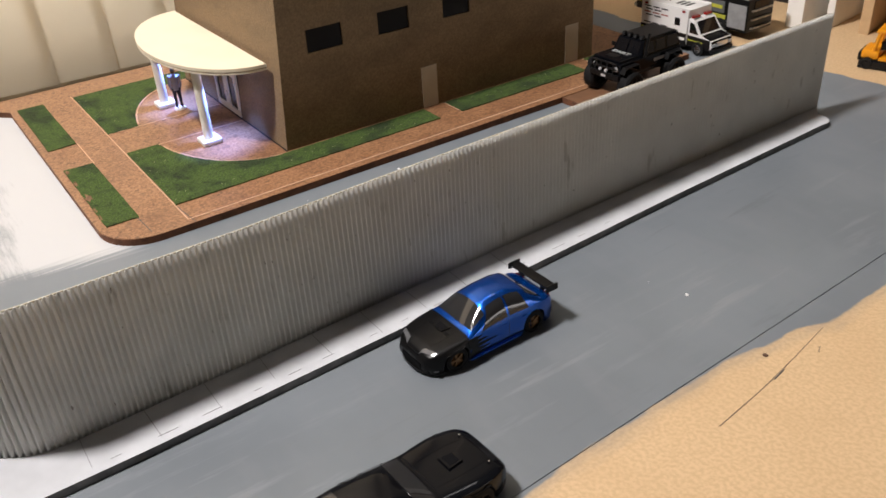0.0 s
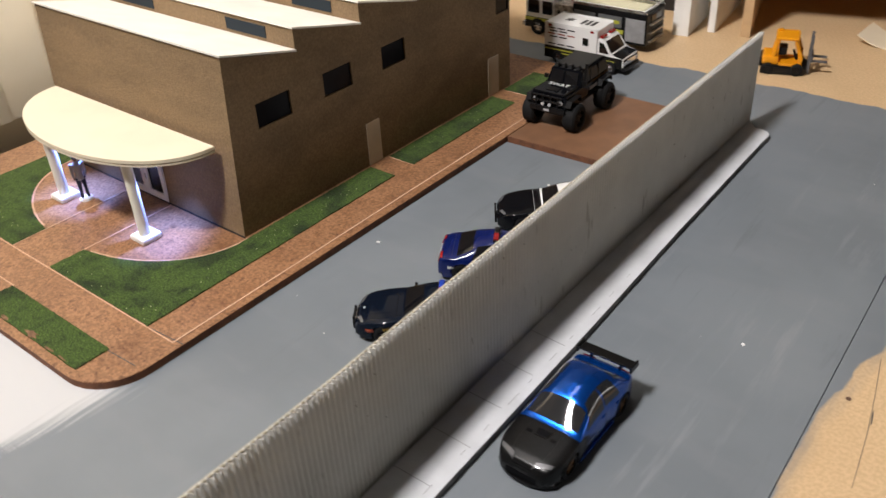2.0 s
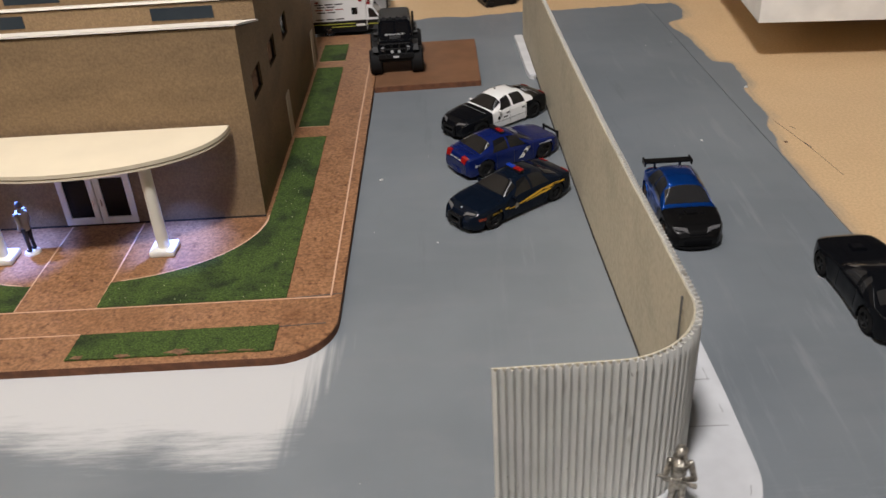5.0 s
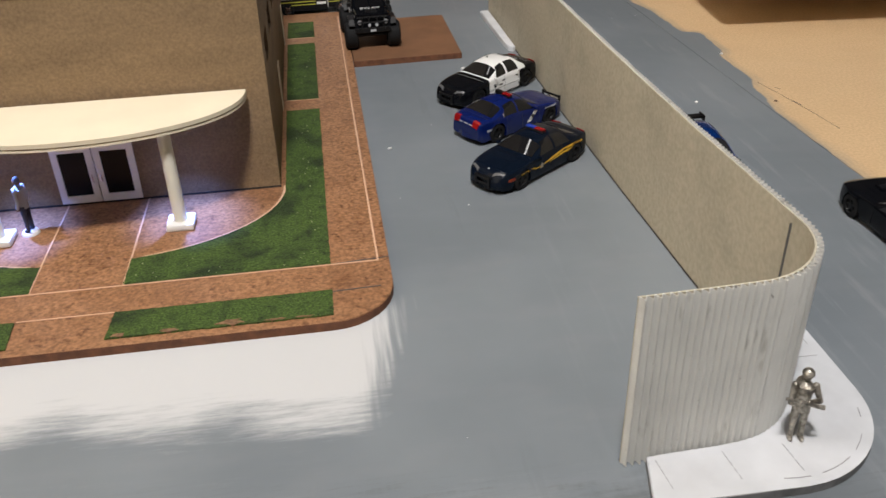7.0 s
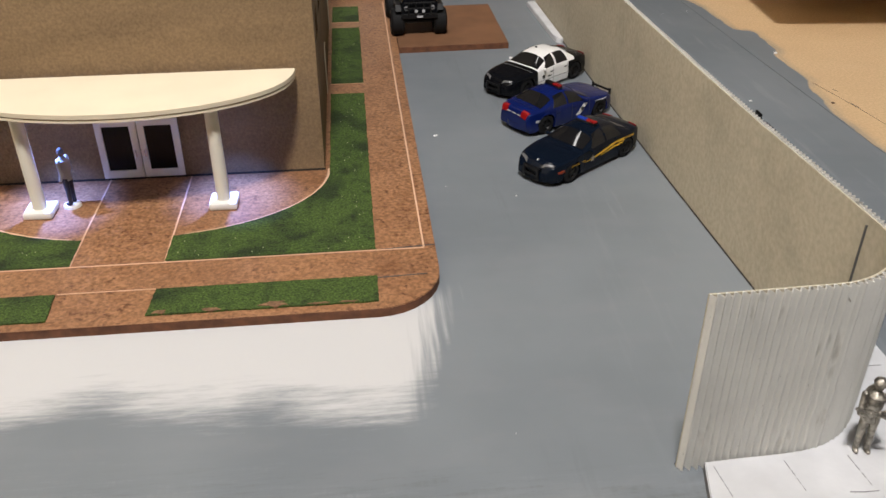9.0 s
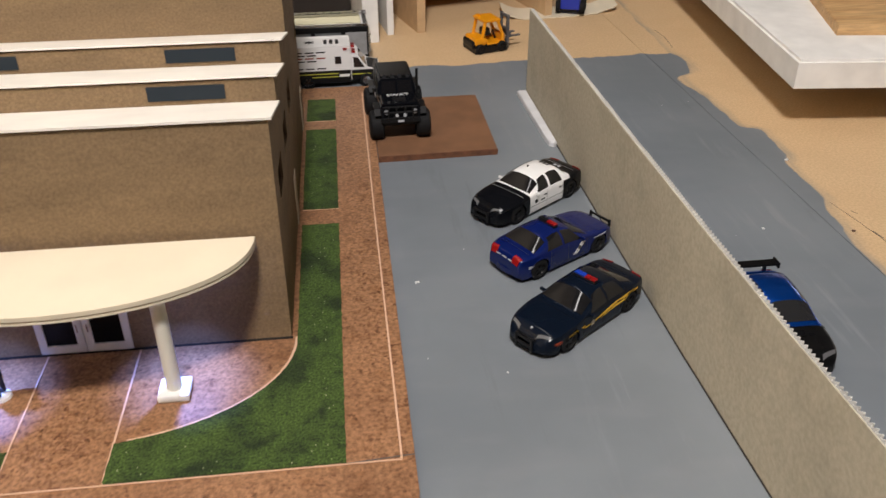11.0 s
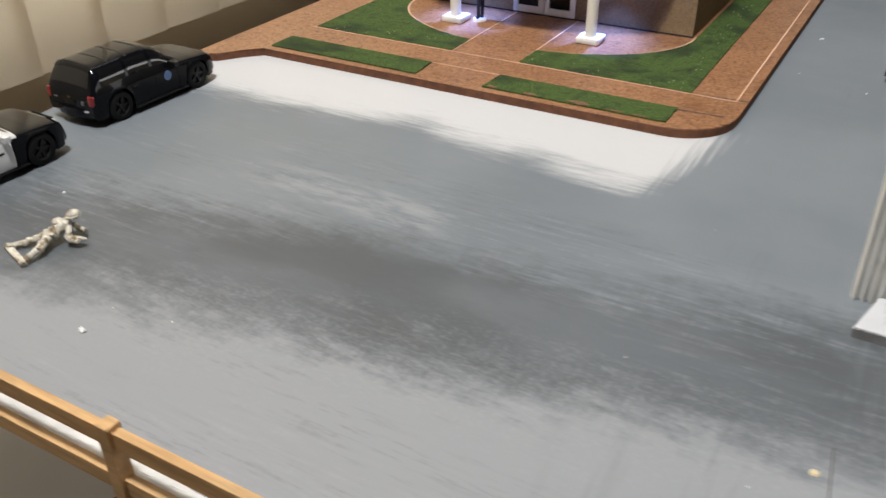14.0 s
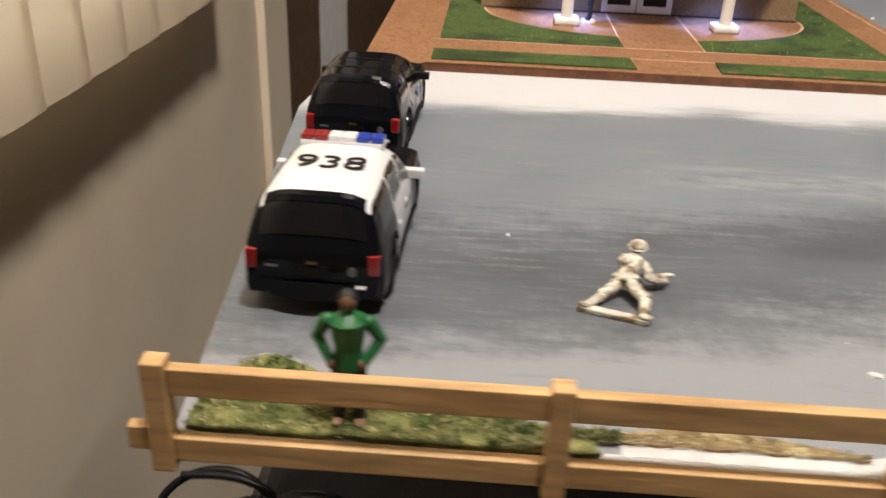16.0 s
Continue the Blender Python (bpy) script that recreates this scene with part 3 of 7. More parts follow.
ZC = 0.0575
canopy = part("canopy", slab(canopy_edge(), ZC, ZC + 0.0020, 0.0003), M_WHITE_CARD, building, "cream half-round entrance canopy of layered card")
part("canopy_layer", slab(canopy_edge(0.0005), ZC - 0.0008, ZC - 0.0001), mat("cut_card_edge", (0.33, 0.25, 0.16), 0.85), canopy, "brown cut edge of the card")
part("canopy_layer", slab(canopy_edge(0.0002), ZC - 0.0019, ZC - 0.0009), M_WHITE_CARD, canopy)
for x in (-0.0705, -0.1555):
    col = bmesh.new()
    tube(col, (x, 0.0490, H + 0.0035), (x, 0.0490, ZC - 0.0020), 0.0032, 0.0030, 20)
    column = part("column", col, mat("column_paint", (0.74, 0.71, 0.62), 0.55), building, "round cream entrance column", smooth=40)
    part("column_foot", boxed(x - 0.0066, x + 0.0066, 0.0428, 0.0558, H + 0.0001, H + 0.0037, 0.0012), M_WHITE, column, "white square column foot")
    led = bmesh.new()
    tube(led, (x + 0.003, 0.0600, ZC - 0.0033), (x + 0.003, 0.0600, ZC - 0.0020), 0.0015, seg=12)
    part("led", led, mat("led_chip", (0.45, 0.55, 1.0), 0.4, emit=30.0), column, "small white led under the canopy")
    lamp("canopy_led_light", "SPOT", 0.82, (0.16, 0.29, 1.0), look((x + 0.003, 0.0600, ZC - 0.0045), (x + 0.004, 0.0565, 0.0)), spot=76, radius=0.0012)

# ---------------------------------------------------------------- corrugated fence and its pavement
FENCE = [(0.0903, -0.1345), (0.1275, -0.1335)] + arc(0.1280, -0.1035, 0.0300, -90, 0, 12) + [(0.1565, -0.04), (0.1535, 0.05), (0.1510, 0.16), (0.1475, 0.3815)]


def walk_along(points, spacing):
    """Evenly spaced places along a plan path, with the normal to its right."""
    segs = [(Vector(a), Vector(c)) for a, c in zip(points, points[1:])]
    total = sum((c - a).length for a, c in segs)
    out, n = [], int(total / spacing)
    for i in range(n + 1):
        s = total * i / n
        for a, c in segs:
            l = (c - a).length
            if s <= l + 1e-9:
                d = (c - a).normalized()
                out.append((a + d * s, Vector((d.y, -d.x))))
                break
            s -= l
    for k in range(3):
        sm = [out[0][1]] + [(out[i - 1][1] + out[i][1] + out[i + 1][1]).normalized() for i in range(1, len(out) - 1)] + [out[-1][1]]
        out = [(p, nn) for (p, _), nn in zip(out, sm)]
    return out


FH = 0.0650


def fence_top(p):
    """The card is cut a little taller at its free end."""
    return FH + 0.0022 * max(0.0, min(1.0, (-0.02 - p.y) / 0.09))


PITCH = 0.00245
rail = walk_along(FENCE, PITCH / 10)
fence_outer, fence_inner = bmesh.new(), bmesh.new()
rnd = random.Random(5)
rows = []
for i, (p, n) in enumerate(rail):
    ph = 2 * math.pi * i / 10
    off = 0.0001 + 0.0019 * (0.5 - 0.5 * math.cos(ph)) ** 1.3
    q = p + n * (off + 0.0009)
    q2 = p + n * (off + 0.0006)
    jag = 0.0001 * math.sin(i * 0.05)
    rows.append([fence_outer.verts.new(v) for v in ((q.x, q.y, 0.0002), (q.x, q.y, fence_top(p) + jag), (q2.x, q2.y, fence_top(p) + jag), (q2.x, q2.y, 0.0002))])
for a, c in zip(rows, rows[1:]):
    for j in range(4):
        fence_outer.faces.new((a[j], c[j], c[(j + 1) % 4], a[(j + 1) % 4]))
for end in (rows[0], rows[-1]):
    fence_outer.faces.new(end)
rows = []
for p, n in rail[::4] + [rail[-1]]:
    a, c = p + n * 0.0006, p
    rows.append([fence_inner.verts.new(v) for v in ((a.x, a.y, 0.0), (a.x, a.y, fence_top(p) - 0.0003), (c.x, c.y, fence_top(p) - 0.0003), (c.x, c.y, 0.0))])
for a, c in zip(rows, rows[1:]):
    for j in range(4):
        fence_inner.faces.new((a[j], c[j], c[(j + 1) % 4], a[(j + 1) % 4]))
for end in (rows[0], rows[-1]):
    fence_inner.faces.new(end)
fence = tagged(empty("corrugated_fence"), "tall grey corrugated cardboard fence with a rounded corner", "fence")
part("corrugated_face", fence_outer, M_CORR, fence, "ribbed whitish grey cardboard face", smooth=85)
part("liner", fence_inner, M_LINER, fence, "flat greyish tan cardboard back", smooth=60)

part("liner_seam", boxed(0.1560, 0.1567, -0.0998, -0.0994, 0.0002, FH - 0.0005), M_LINE, fence, "thin dark seam in the liner")
gap = bmesh.new()
ribbon(gap, [(p.x - n.x * 0.0005, p.y - n.y * 0.0005) for p, n in rail[::16]], 0.0008, 0.0001, 0.0001)
part("base_gap", gap, M_DARK, fence, "dark gap line along the foot")

walk_out = [(0.0935, -0.1575), (0.144, -0.1582)] + arc(0.1435, -0.1182, 0.0400, -88, 0, 12) + [(0.1835, -0.08), (0.1805, 0.028), (0.1775, 0.125), (0.1735, 0.223), (0.1700, 0.352)] + arc(0.1620, 0.3635, 0.0080, 0, 120, 5)
inner_edge = [(p.x + n.x * 0.0030, p.y + n.y * 0.0030) for p, n in walk_along(FENCE, 0.008)]
pavement = tagged(empty("pavement"), "white painted foam board pavement with pencilled joints", "pavement", kind="structure")
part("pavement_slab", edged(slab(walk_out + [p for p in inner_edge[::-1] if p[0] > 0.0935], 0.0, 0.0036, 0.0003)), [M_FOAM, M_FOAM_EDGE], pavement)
part("pavement_slab", slab([(0.1395, 0.377), (0.1420, 0.290), (0.1432, 0.2815), (0.1460, 0.2790), (0.1482, 0.2810), (0.1467, 0.377)], 0.0, 0.0036, 0.0007), M_FOAM, pavement)
joints = bmesh.new()
jr = random.Random(9)


def pave_out(y):
    return float(np.interp(y, [-0.1, 0.028, 0.125, 0.223, 0.352], [0.1838, 0.1805, 0.1775, 0.1735, 0.1700]))


def pave_in(y):
    return float(np.interp(y, [-0.10, -0.04, 0.05, 0.16, 0.38], [0.1580, 0.1565, 0.1535, 0.1510, 0.1475])) + 0.0034


for y in [-0.098 + 0.0255 * i for i in range(9)]:
    ribbon(joints, [(pave_in(y), y), (pave_out(y) - 0.003 - jr.random() * 0.003, y + jr.uniform(-0.001, 0.001))], 0.00022, 0.0037, 0.0001)
for x in (0.1005, 0.1235, 0.1445):
    for k0, k1 in ((0.0, 0.28), (0.33, 0.52), (0.60, 0.78), (0.84, 1.0)):
        ribbon(joints, [(x + 0.0012 * k0, -0.1395 - 0.0125 * k0), (x + 0.0012 * k1, -0.1395 - 0.0125 * k1)], jr.uniform(0.00016, 0.00030), 0.0037, 0.0001)
for i in range(15):
    y = -0.09 + i * 0.0185 + jr.uniform(-0.003, 0.003)
    xo = pave_out(y) - 0.0042
    ribbon(joints, [(xo, y), (xo - 0.0002, y + jr.uniform(0.003, 0.009))], 0.0002, 0.0037, 0.0001)
a = arc(0.1440, -0.1190, 0.0355, -100, 0, 14)
for i in (0, 1, 3, 4, 5, 7, 8, 11):
    ribbon(joints, a[i:i + 2], 0.0003, 0.0037, 0.0001)
part("joint_lines", joints, mat("grey_pencil", (0.26, 0.26, 0.27), 0.8), pavement, "thin pencilled joint lines")

# ---------------------------------------------------------------- the room round the table
tagged(link("floor", boxed(-0.9, 2.6, -2.0, 2.6, -0.80, -0.74), mat("dark_carpet", (0.06, 0.05, 0.045), 0.95, noise_scale=40, noise_amount=0.4)), "dark carpeted room floor", "floor", kind="structure")
# the opening behind the blinds lets the added backlight through
west = boxed(-0.56, -0.482, -2.0, -0.20, -0.74, 1.75)
box(west, -0.56, -0.482, 0.38, 2.6, -0.74, 1.75)
box(west, -0.56, -0.482, -0.20, 0.38, -0.74, 0.0)
box(west, -0.56, -0.482, -0.20, 0.38, 1.20, 1.75)
tagged(link("wall_west", west, M_ROOM), "beige painted wall with a blinded window", "wall", kind="structure")
# unseen walls and ceiling, added in dark tones to hold down the bounce
tagged(link("wall_north", boxed(-0.47, 2.6, 2.4, 2.5, -0.74, 1.75), M_PANEL), "unseen dark brown wall added to limit bounce light", "wall", kind="structure")
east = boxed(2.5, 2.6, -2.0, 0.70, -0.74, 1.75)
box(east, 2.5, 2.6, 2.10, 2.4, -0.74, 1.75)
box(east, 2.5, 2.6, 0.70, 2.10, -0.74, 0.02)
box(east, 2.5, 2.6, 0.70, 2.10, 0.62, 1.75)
tagged(link("wall_east", east, M_PANEL), "unseen dark brown wall with an opening for the added lamp", "wall", kind="structure")
# frame round the added lamp's opening; no window is known here
fill_opening = tagged(empty("fill_opening"), "unseen white frame added round the east fill lamp", "window", kind="structure")
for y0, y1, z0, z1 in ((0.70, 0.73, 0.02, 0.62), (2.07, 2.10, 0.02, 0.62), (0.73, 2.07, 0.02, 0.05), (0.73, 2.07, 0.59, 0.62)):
    part("window_frame", boxed(2.53, 2.57, y0, y1, z0, z1), M_WHITE, fill_opening)
tagged(link("wall_south", boxed(-0.47, 2.5, -2.0, -1.9, -0.74, 1.75), M_PANEL), "unseen dark brown wall added to limit bounce light", "wall", kind="structure")
tagged(link("ceiling", boxed(-0.56, 2.6, -2.0, 2.6, 1.75, 1.8), M_TILE), "unseen grey ceiling added to limit bounce light", "ceiling", kind="structure")

blinds = tagged(empty("vertical_blinds"), "closed cream vinyl vertical blinds hanging beside the table", "blinds")
for i in range(-4, 6):
    y0 = 0.0225 + 0.0600 * i
    bm = bmesh.new()
    z0, z1 = -0.0545, 1.25
    cols = []
    for k in range(5):
        f = k / 4
        bow = 0.004 * math.sin(math.pi * f)
        cols.append([bm.verts.new((-0.4475 + 0.0032 * f + bow * 0.3, y0 - 0.004 + 0.070 * f, z)) for z in (z0, z1)])
    for a, c in zip(cols, cols[1:]):
        bm.faces.new((a[0], c[0], c[1], a[1]))
    bmesh.ops.solidify(bm, geom=bm.faces[:], thickness=0.0012)
    part("slat", bm, M_BLIND, blinds, smooth=40)
part("head_rail", boxed(-0.4815, -0.43, -0.24, 0.42, 1.25, 1.30), M_WHITE, blinds)

# ---------------------------------------------------------------- toy vehicles


def text_mesh(body, size, thick=0.0002):
    cu = bpy.data.curves.new("letters", "FONT")
    cu.body, cu.size, cu.align_x, cu.align_y, cu.extrude = body, size, "CENTER", "CENTER", thick / 2
    tmp = bpy.data.objects.new("letters", cu)
    scene.collection.objects.link(tmp)
    me = bpy.data.meshes.new_from_object(tmp.evaluated_get(bpy.context.evaluated_depsgraph_get()))
    bpy.data.objects.remove(tmp)
    return me


def lettering(name, body, size, material, parent, m, label=""):
    me = text_mesh(body, size)
    me.materials.clear()
    me.materials.append(material)
    ob = new(name, me)
    ob.parent, ob.matrix_basis = parent, m
    if label:
        ob["label"] = label
    return ob


def poly_panel(pts, n, lift=0.00018, sink=0.0005):
    n = Vector(n).normalized()
    bm = bmesh.new()
    hi = [bm.verts.new(Vector(p) + n * lift) for p in pts]
    lo = [bm.verts.new(Vector(p) - n * sink) for p in pts]
    bm.faces.new(hi)
    bm.faces.new(lo[::-1])
    k = len(pts)
    for i in range(k):
        bm.faces.new((lo[i], lo[(i + 1) % k], hi[(i + 1) % k], hi[i]))
    return bm


def wheel(parent, x, y, r, width, rim_mat, out, spokes=5, tread=0):
    """A tyre with a rounded shoulder, a dished spoked rim and a hub cap."""
    bm = bmesh.new()
    seg = 28
    half = width / 2
    prof = [(-half, 0.62), (-half, 0.86), (-half * 0.72, 1.0), (half * 0.72, 1.0), (half, 0.86), (half, 0.62), (half * 0.5, 0.6), (-half * 0.5, 0.6)]
    rings = []
    for i in range(seg):
        t = 2 * math.pi * i / seg
        k = 1.0 + (0.045 if tread and i % 2 else 0.0)
        rings.append([bm.verts.new((u, math.cos(t) * r * q * (k if q > 0.95 else 1), math.sin(t) * r * q * (k if q > 0.95 else 1))) for u, q in prof])
    for i in range(seg):
        a, c = rings[i], rings[(i + 1) % seg]
        for j in range(len(prof)):
            bm.faces.new((a[j], c[j], c[(j + 1) % len(prof)], a[(j + 1) % len(prof)]))
    w = part("wheel", bm, M_TYRE, parent, "black tyre", smooth=40, m=pose(x, y, r))
    bm = bmesh.new()
    s = 1 if out > 0 else -1
    tube(bm, (s * half * 0.1, 0, 0), (s * half * 0.3, 0, 0), r * 0.64, seg=24)
    for ra, rb, d0, d1 in ((0.66, 0.56, 0.3, 0.85),):
        tube(bm, (s * half * d0, 0, 0), (s * half * d1, 0, 0), r * rb, r * ra, 24, cap=False)
    for k in range(spokes):
        t = 2 * math.pi * k / spokes
        d = Vector((0, math.cos(t), math.sin(t)))
        e = Vector((0, -math.sin(t), math.cos(t)))
        p0, p1 = d * r * 0.1, d * r * 0.6
        q = [p0 - e * r * 0.09, p1 - e * r * 0.06, p1 + e * r * 0.06, p0 + e * r * 0.09]
        hi = [bm.verts.new(v + Vector((s * half * 0.72, 0, 0))) for v in q]
        lo = [bm.verts.new(v + Vector((s * half * 0.25, 0, 0))) for v in q]
        bm.faces.new(hi)
        for i in range(4):
            bm.faces.new((lo[i], lo[(i + 1) % 4], hi[(i + 1) % 4], hi[i]))
    tube(bm, (s * half * 0.2, 0, 0), (s * half * 0.8, 0, 0), r * 0.15, seg=10)
    part("rim", bm, rim_mat, w, "spoked toy wheel rim", smooth=30)
    return w


class Shell:
    """The smooth outer surface of a die-cast car as P(s, v, side): s from rear to front, v below 0 on the flank, 0 at the belt, 1 on the centre line."""

    def __init__(self, L, W, clear, deck, roof, plan, wheels, wr, tumble=0.20, e_deck=3.0, e_cabin=3.6, soft=0.012, flare=0.0005):
        self.L, self.W, self.clear, self.wheels, self.wr = L, W, clear, [(s - 0.5) * L for s in wheels], wr
        self.tumble, self.e_deck, self.e_cabin, self.flare = tumble, e_deck, e_cabin, flare
        g = np.linspace(-0.1, 1.1, 601)
        k = np.exp(-0.5 * (np.arange(-30, 31) * 0.002 / soft) ** 2)
        smooth = lambda pts, w: np.convolve(np.pad(np.interp(g, *zip(*pts)), 30, mode="edge"), w / w.sum(), mode="valid")
        k_small = np.exp(-0.5 * (np.arange(-30, 31) * 0.002 / 0.006) ** 2)
        d = smooth(deck, k_small)
        ends = [(roof[0][0] - 0.06, 0.008)] + roof + [(roof[-1][0] + 0.06, 0.008)]
        t = np.maximum(smooth(ends, k), d + 0.0005)
        self.g, self.d, self.t, self.p = g, d, t, smooth(plan, k_small)
        self.top_z = float(t.max())

    def deck(self, s):
        return float(np.interp(s, self.g, self.d))

    def top(self, s):
        return float(np.interp(s, self.g, self.t))

    def cabin(self, s):
        return max(0.0, min(1.0, (self.top(s) - self.deck(s) - 0.0006) / (self.top_z - self.deck(s))))

    def width(self, s):
        y = (s - 0.5) * self.L
        bump = sum(max(0.0, 1 - ((y - w) / (self.wr * 1.9)) ** 2) for w in self.wheels)
        return self.W / 2 * float(np.interp(s, self.g, self.p)) + self.flare * (bump - 0.5)

    def flank_line(self, s):
        """Sill to belt, as (x, z)."""
        y, w, zt = (s - 0.5) * self.L, self.width(s), self.deck(s)
        zb = self.clear + (0.12 * zt if s < 0.03 or s > 0.97 else 0)
        za = zb
        for wy in self.wheels:
            d = abs(y - wy)
            if d < self.wr * 1.15:
                za = max(za, self.wr + math.sqrt((self.wr * 1.15) ** 2 - d * d))
        belt = zt - 0.0013
        za = min(za, belt - 0.0012)
        m = lambda f: max(za + 0.0002 * f, zb + (belt - zb) * f)
        return zb, [(w * 0.962, za), (w * 0.996, m(0.24)), (w, m(0.45)), (w * 0.992, m(0.62)), (w * 0.985, m(0.72)), (w * 0.982, m(0.86)), (w * 0.966, max(belt, m(0.99)))]

    def flank(self, s, z, side):
        xs, zs = zip(*self.flank_line(s)[1])
        return Vector((side * float(np.interp(z, zs, xs)), (s - 0.5) * self.L, z))

    def upper(self, s, phi):
        x0, z0 = self.flank_line(s)[1][-1]
        c, T = self.cabin(s), self.top(s)
        e = self.e_deck + (self.e_cabin - self.e_deck) * c
        h = abs(math.sin(phi)) ** (2 / e)
        x = x0 * abs(math.cos(phi)) ** (2 / e) * (1 - c * (0.035 * min(1.0, h * 12) + self.tumble * h))
        return x, z0 + (T - z0) * h

    def at_height(self, s, v, side):
        e = self.e_deck + (self.e_cabin - self.e_deck) * self.cabin(s)
        x, z = self.upper(s, math.asin(min(1.0, v) ** (e / 2)))
        return Vector((side * x, (s - 0.5) * self.L, z))

    def at_share(self, s, f):
        e = self.e_deck + (self.e_cabin - self.e_deck) * self.cabin(s)
        x, z = self.upper(s, math.acos(min(1.0, abs(f)) ** (e / 2)))
        return Vector((math.copysign(x, f), (s - 0.5) * self.L, z))

    def body(self, paint_of, n=100, k=12):
        bm = bmesh.new()
        ss = sorted({i / n for i in range(n + 1)} | {0.005, 0.015, 0.025, 0.035, 0.045, 0.055, 0.965, 0.975, 0.985, 0.995})
        secs = []
        for s in ss:
            zb, fl = self.flank_line(s)
            w = self.width(s)
            half = [(0.0, zb), (w * 0.62, zb), (w * 0.62, fl[0][1])] + fl + [self.upper(s, math.pi / 2 * i / k) for i in range(1, k)] + [(0.0, self.top(s))]
            ring = half + [(-x, z) for x, z in half[-2:0:-1]]
            secs.append([bm.verts.new((x, (s - 0.5) * self.L, z)) for x, z in ring])
        m, h = len(secs[0]), len(half)
        for s, s2, a, c in zip(ss, ss[1:], secs, secs[1:]):
            for j in range(m):
                f = bm.faces.new((a[j], a[(j + 1) % m], c[(j + 1) % m], c[j]))
                jj = j if j < h - 1 else m - 1 - j
                f.material_index = paint_of((s + s2) / 2, "low" if jj < 9 else "top", max(0.0, (jj - 9) / (k - 1)), self.cabin((s + s2) / 2))
        for end, s in ((secs[0][::-1], 0.0), (secs[-1], 1.0)):
            bm.faces.new(end).material_index = paint_of(s, "low", 0.0, 0.0)
        bmesh.ops.remove_doubles(bm, verts=bm.verts, dist=1e-7)
        return bm

    def patch(self, at, cols=9, rows=6, lift=0.0002, sink=0.0005):
        """A thin sheet lying on the shell; at(u, v) with both from 0 to 1."""
        mid = Vector((0, 0, self.clear))
        pts = [[at(i / (cols - 1), j / (rows - 1)) for i in range(cols)] for j in range(rows)]
        bm = bmesh.new()
        hi, lo = [], []
        for j in range(rows):
            for layer, d in ((hi, lift), (lo, -sink)):
                row = []
                for i in range(cols):
                    du = pts[j][min(i + 1, cols - 1)] - pts[j][max(i - 1, 0)]
                    dv = pts[min(j + 1, rows - 1)][i] - pts[max(j - 1, 0)][i]
                    nn = du.cross(dv)
                    nn = nn.normalized() if nn.length > 1e-12 else Vector((0, 0, 1))
                    p = pts[j][i]
                    nn = nn if nn.dot(Vector((p.x, 0, p.z - mid.z))) > 0 or abs(nn.y) > 0.9 and nn.y * p.y > 0 else -nn
                    row.append(bm.verts.new(p + nn * d))
                layer.append(row)
        for j in range(rows - 1):
            for i in range(cols - 1):
                bm.faces.new((hi[j][i], hi[j][i + 1], hi[j + 1][i + 1], hi[j + 1][i]))
                bm.faces.new((lo[j][i], lo[j + 1][i], lo[j + 1][i + 1], lo[j][i + 1]))
        rim_ = [(0, i) for i in range(cols)] + [(j, cols - 1) for j in range(1, rows)] + [(rows - 1, i) for i in range(cols - 2, -1, -1)] + [(j, 0) for j in range(rows - 2, 0, -1)]
        for (j, i), (q, p) in zip(rim_, rim_[1:] + rim_[:1]):
            bm.faces.new((hi[j][i], lo[j][i], lo[q][p], hi[q][p]))
        return bm

    def band(self, side, ss, lo, hi, **k):
        """A decal on the flank between two height curves given at stations ss."""
        def at(u, v):
            s = ss[0] + (ss[-1] - ss[0]) * u
            a, c = float(np.interp(s, ss, lo)), float(np.interp(s, ss, hi))
            return self.flank(s, a + (c - a) * v, side)
        return self.patch(at, cols=max(5, 3 * len(ss)), rows=4, **{"lift": 0.00014, **k})

    def tall(self, side, s, w=0.004, z0=0.0042, lean=0.0):
        """An upright shut line on the flank."""
        z1 = self.flank_line(s)[1][-1][1]
        return self.patch(lambda u, v: self.flank(s + w * u + lean * v, z0 + (z1 - z0) * v, side), 2, 8, 0.00008)

    def across(self, s, f0=-0.9, f1=0.9, w=0.003, bow=0.0):
        """A shut line from side to side over the bonnet, boot or roof."""
        return self.patch(lambda u, v: self.at_share(s + w * v + bow * (1 - (2 * u - 1) ** 2), f0 + (f1 - f0) * u), 15, 2, 0.00008)

    def along(self, f, s0, s1, w=0.012):
        return self.patch(lambda u, v: self.at_share(s0 + (s1 - s0) * u, f + w * v), 15, 2, 0.00008)


def spec(m, level, rough=None):
    b = m.node_tree.nodes["Principled BSDF"]
    b.inputs["Specular IOR Level"].default_value = level
    if rough is not None:
        b.inputs["Roughness"].default_value = rough
    return m


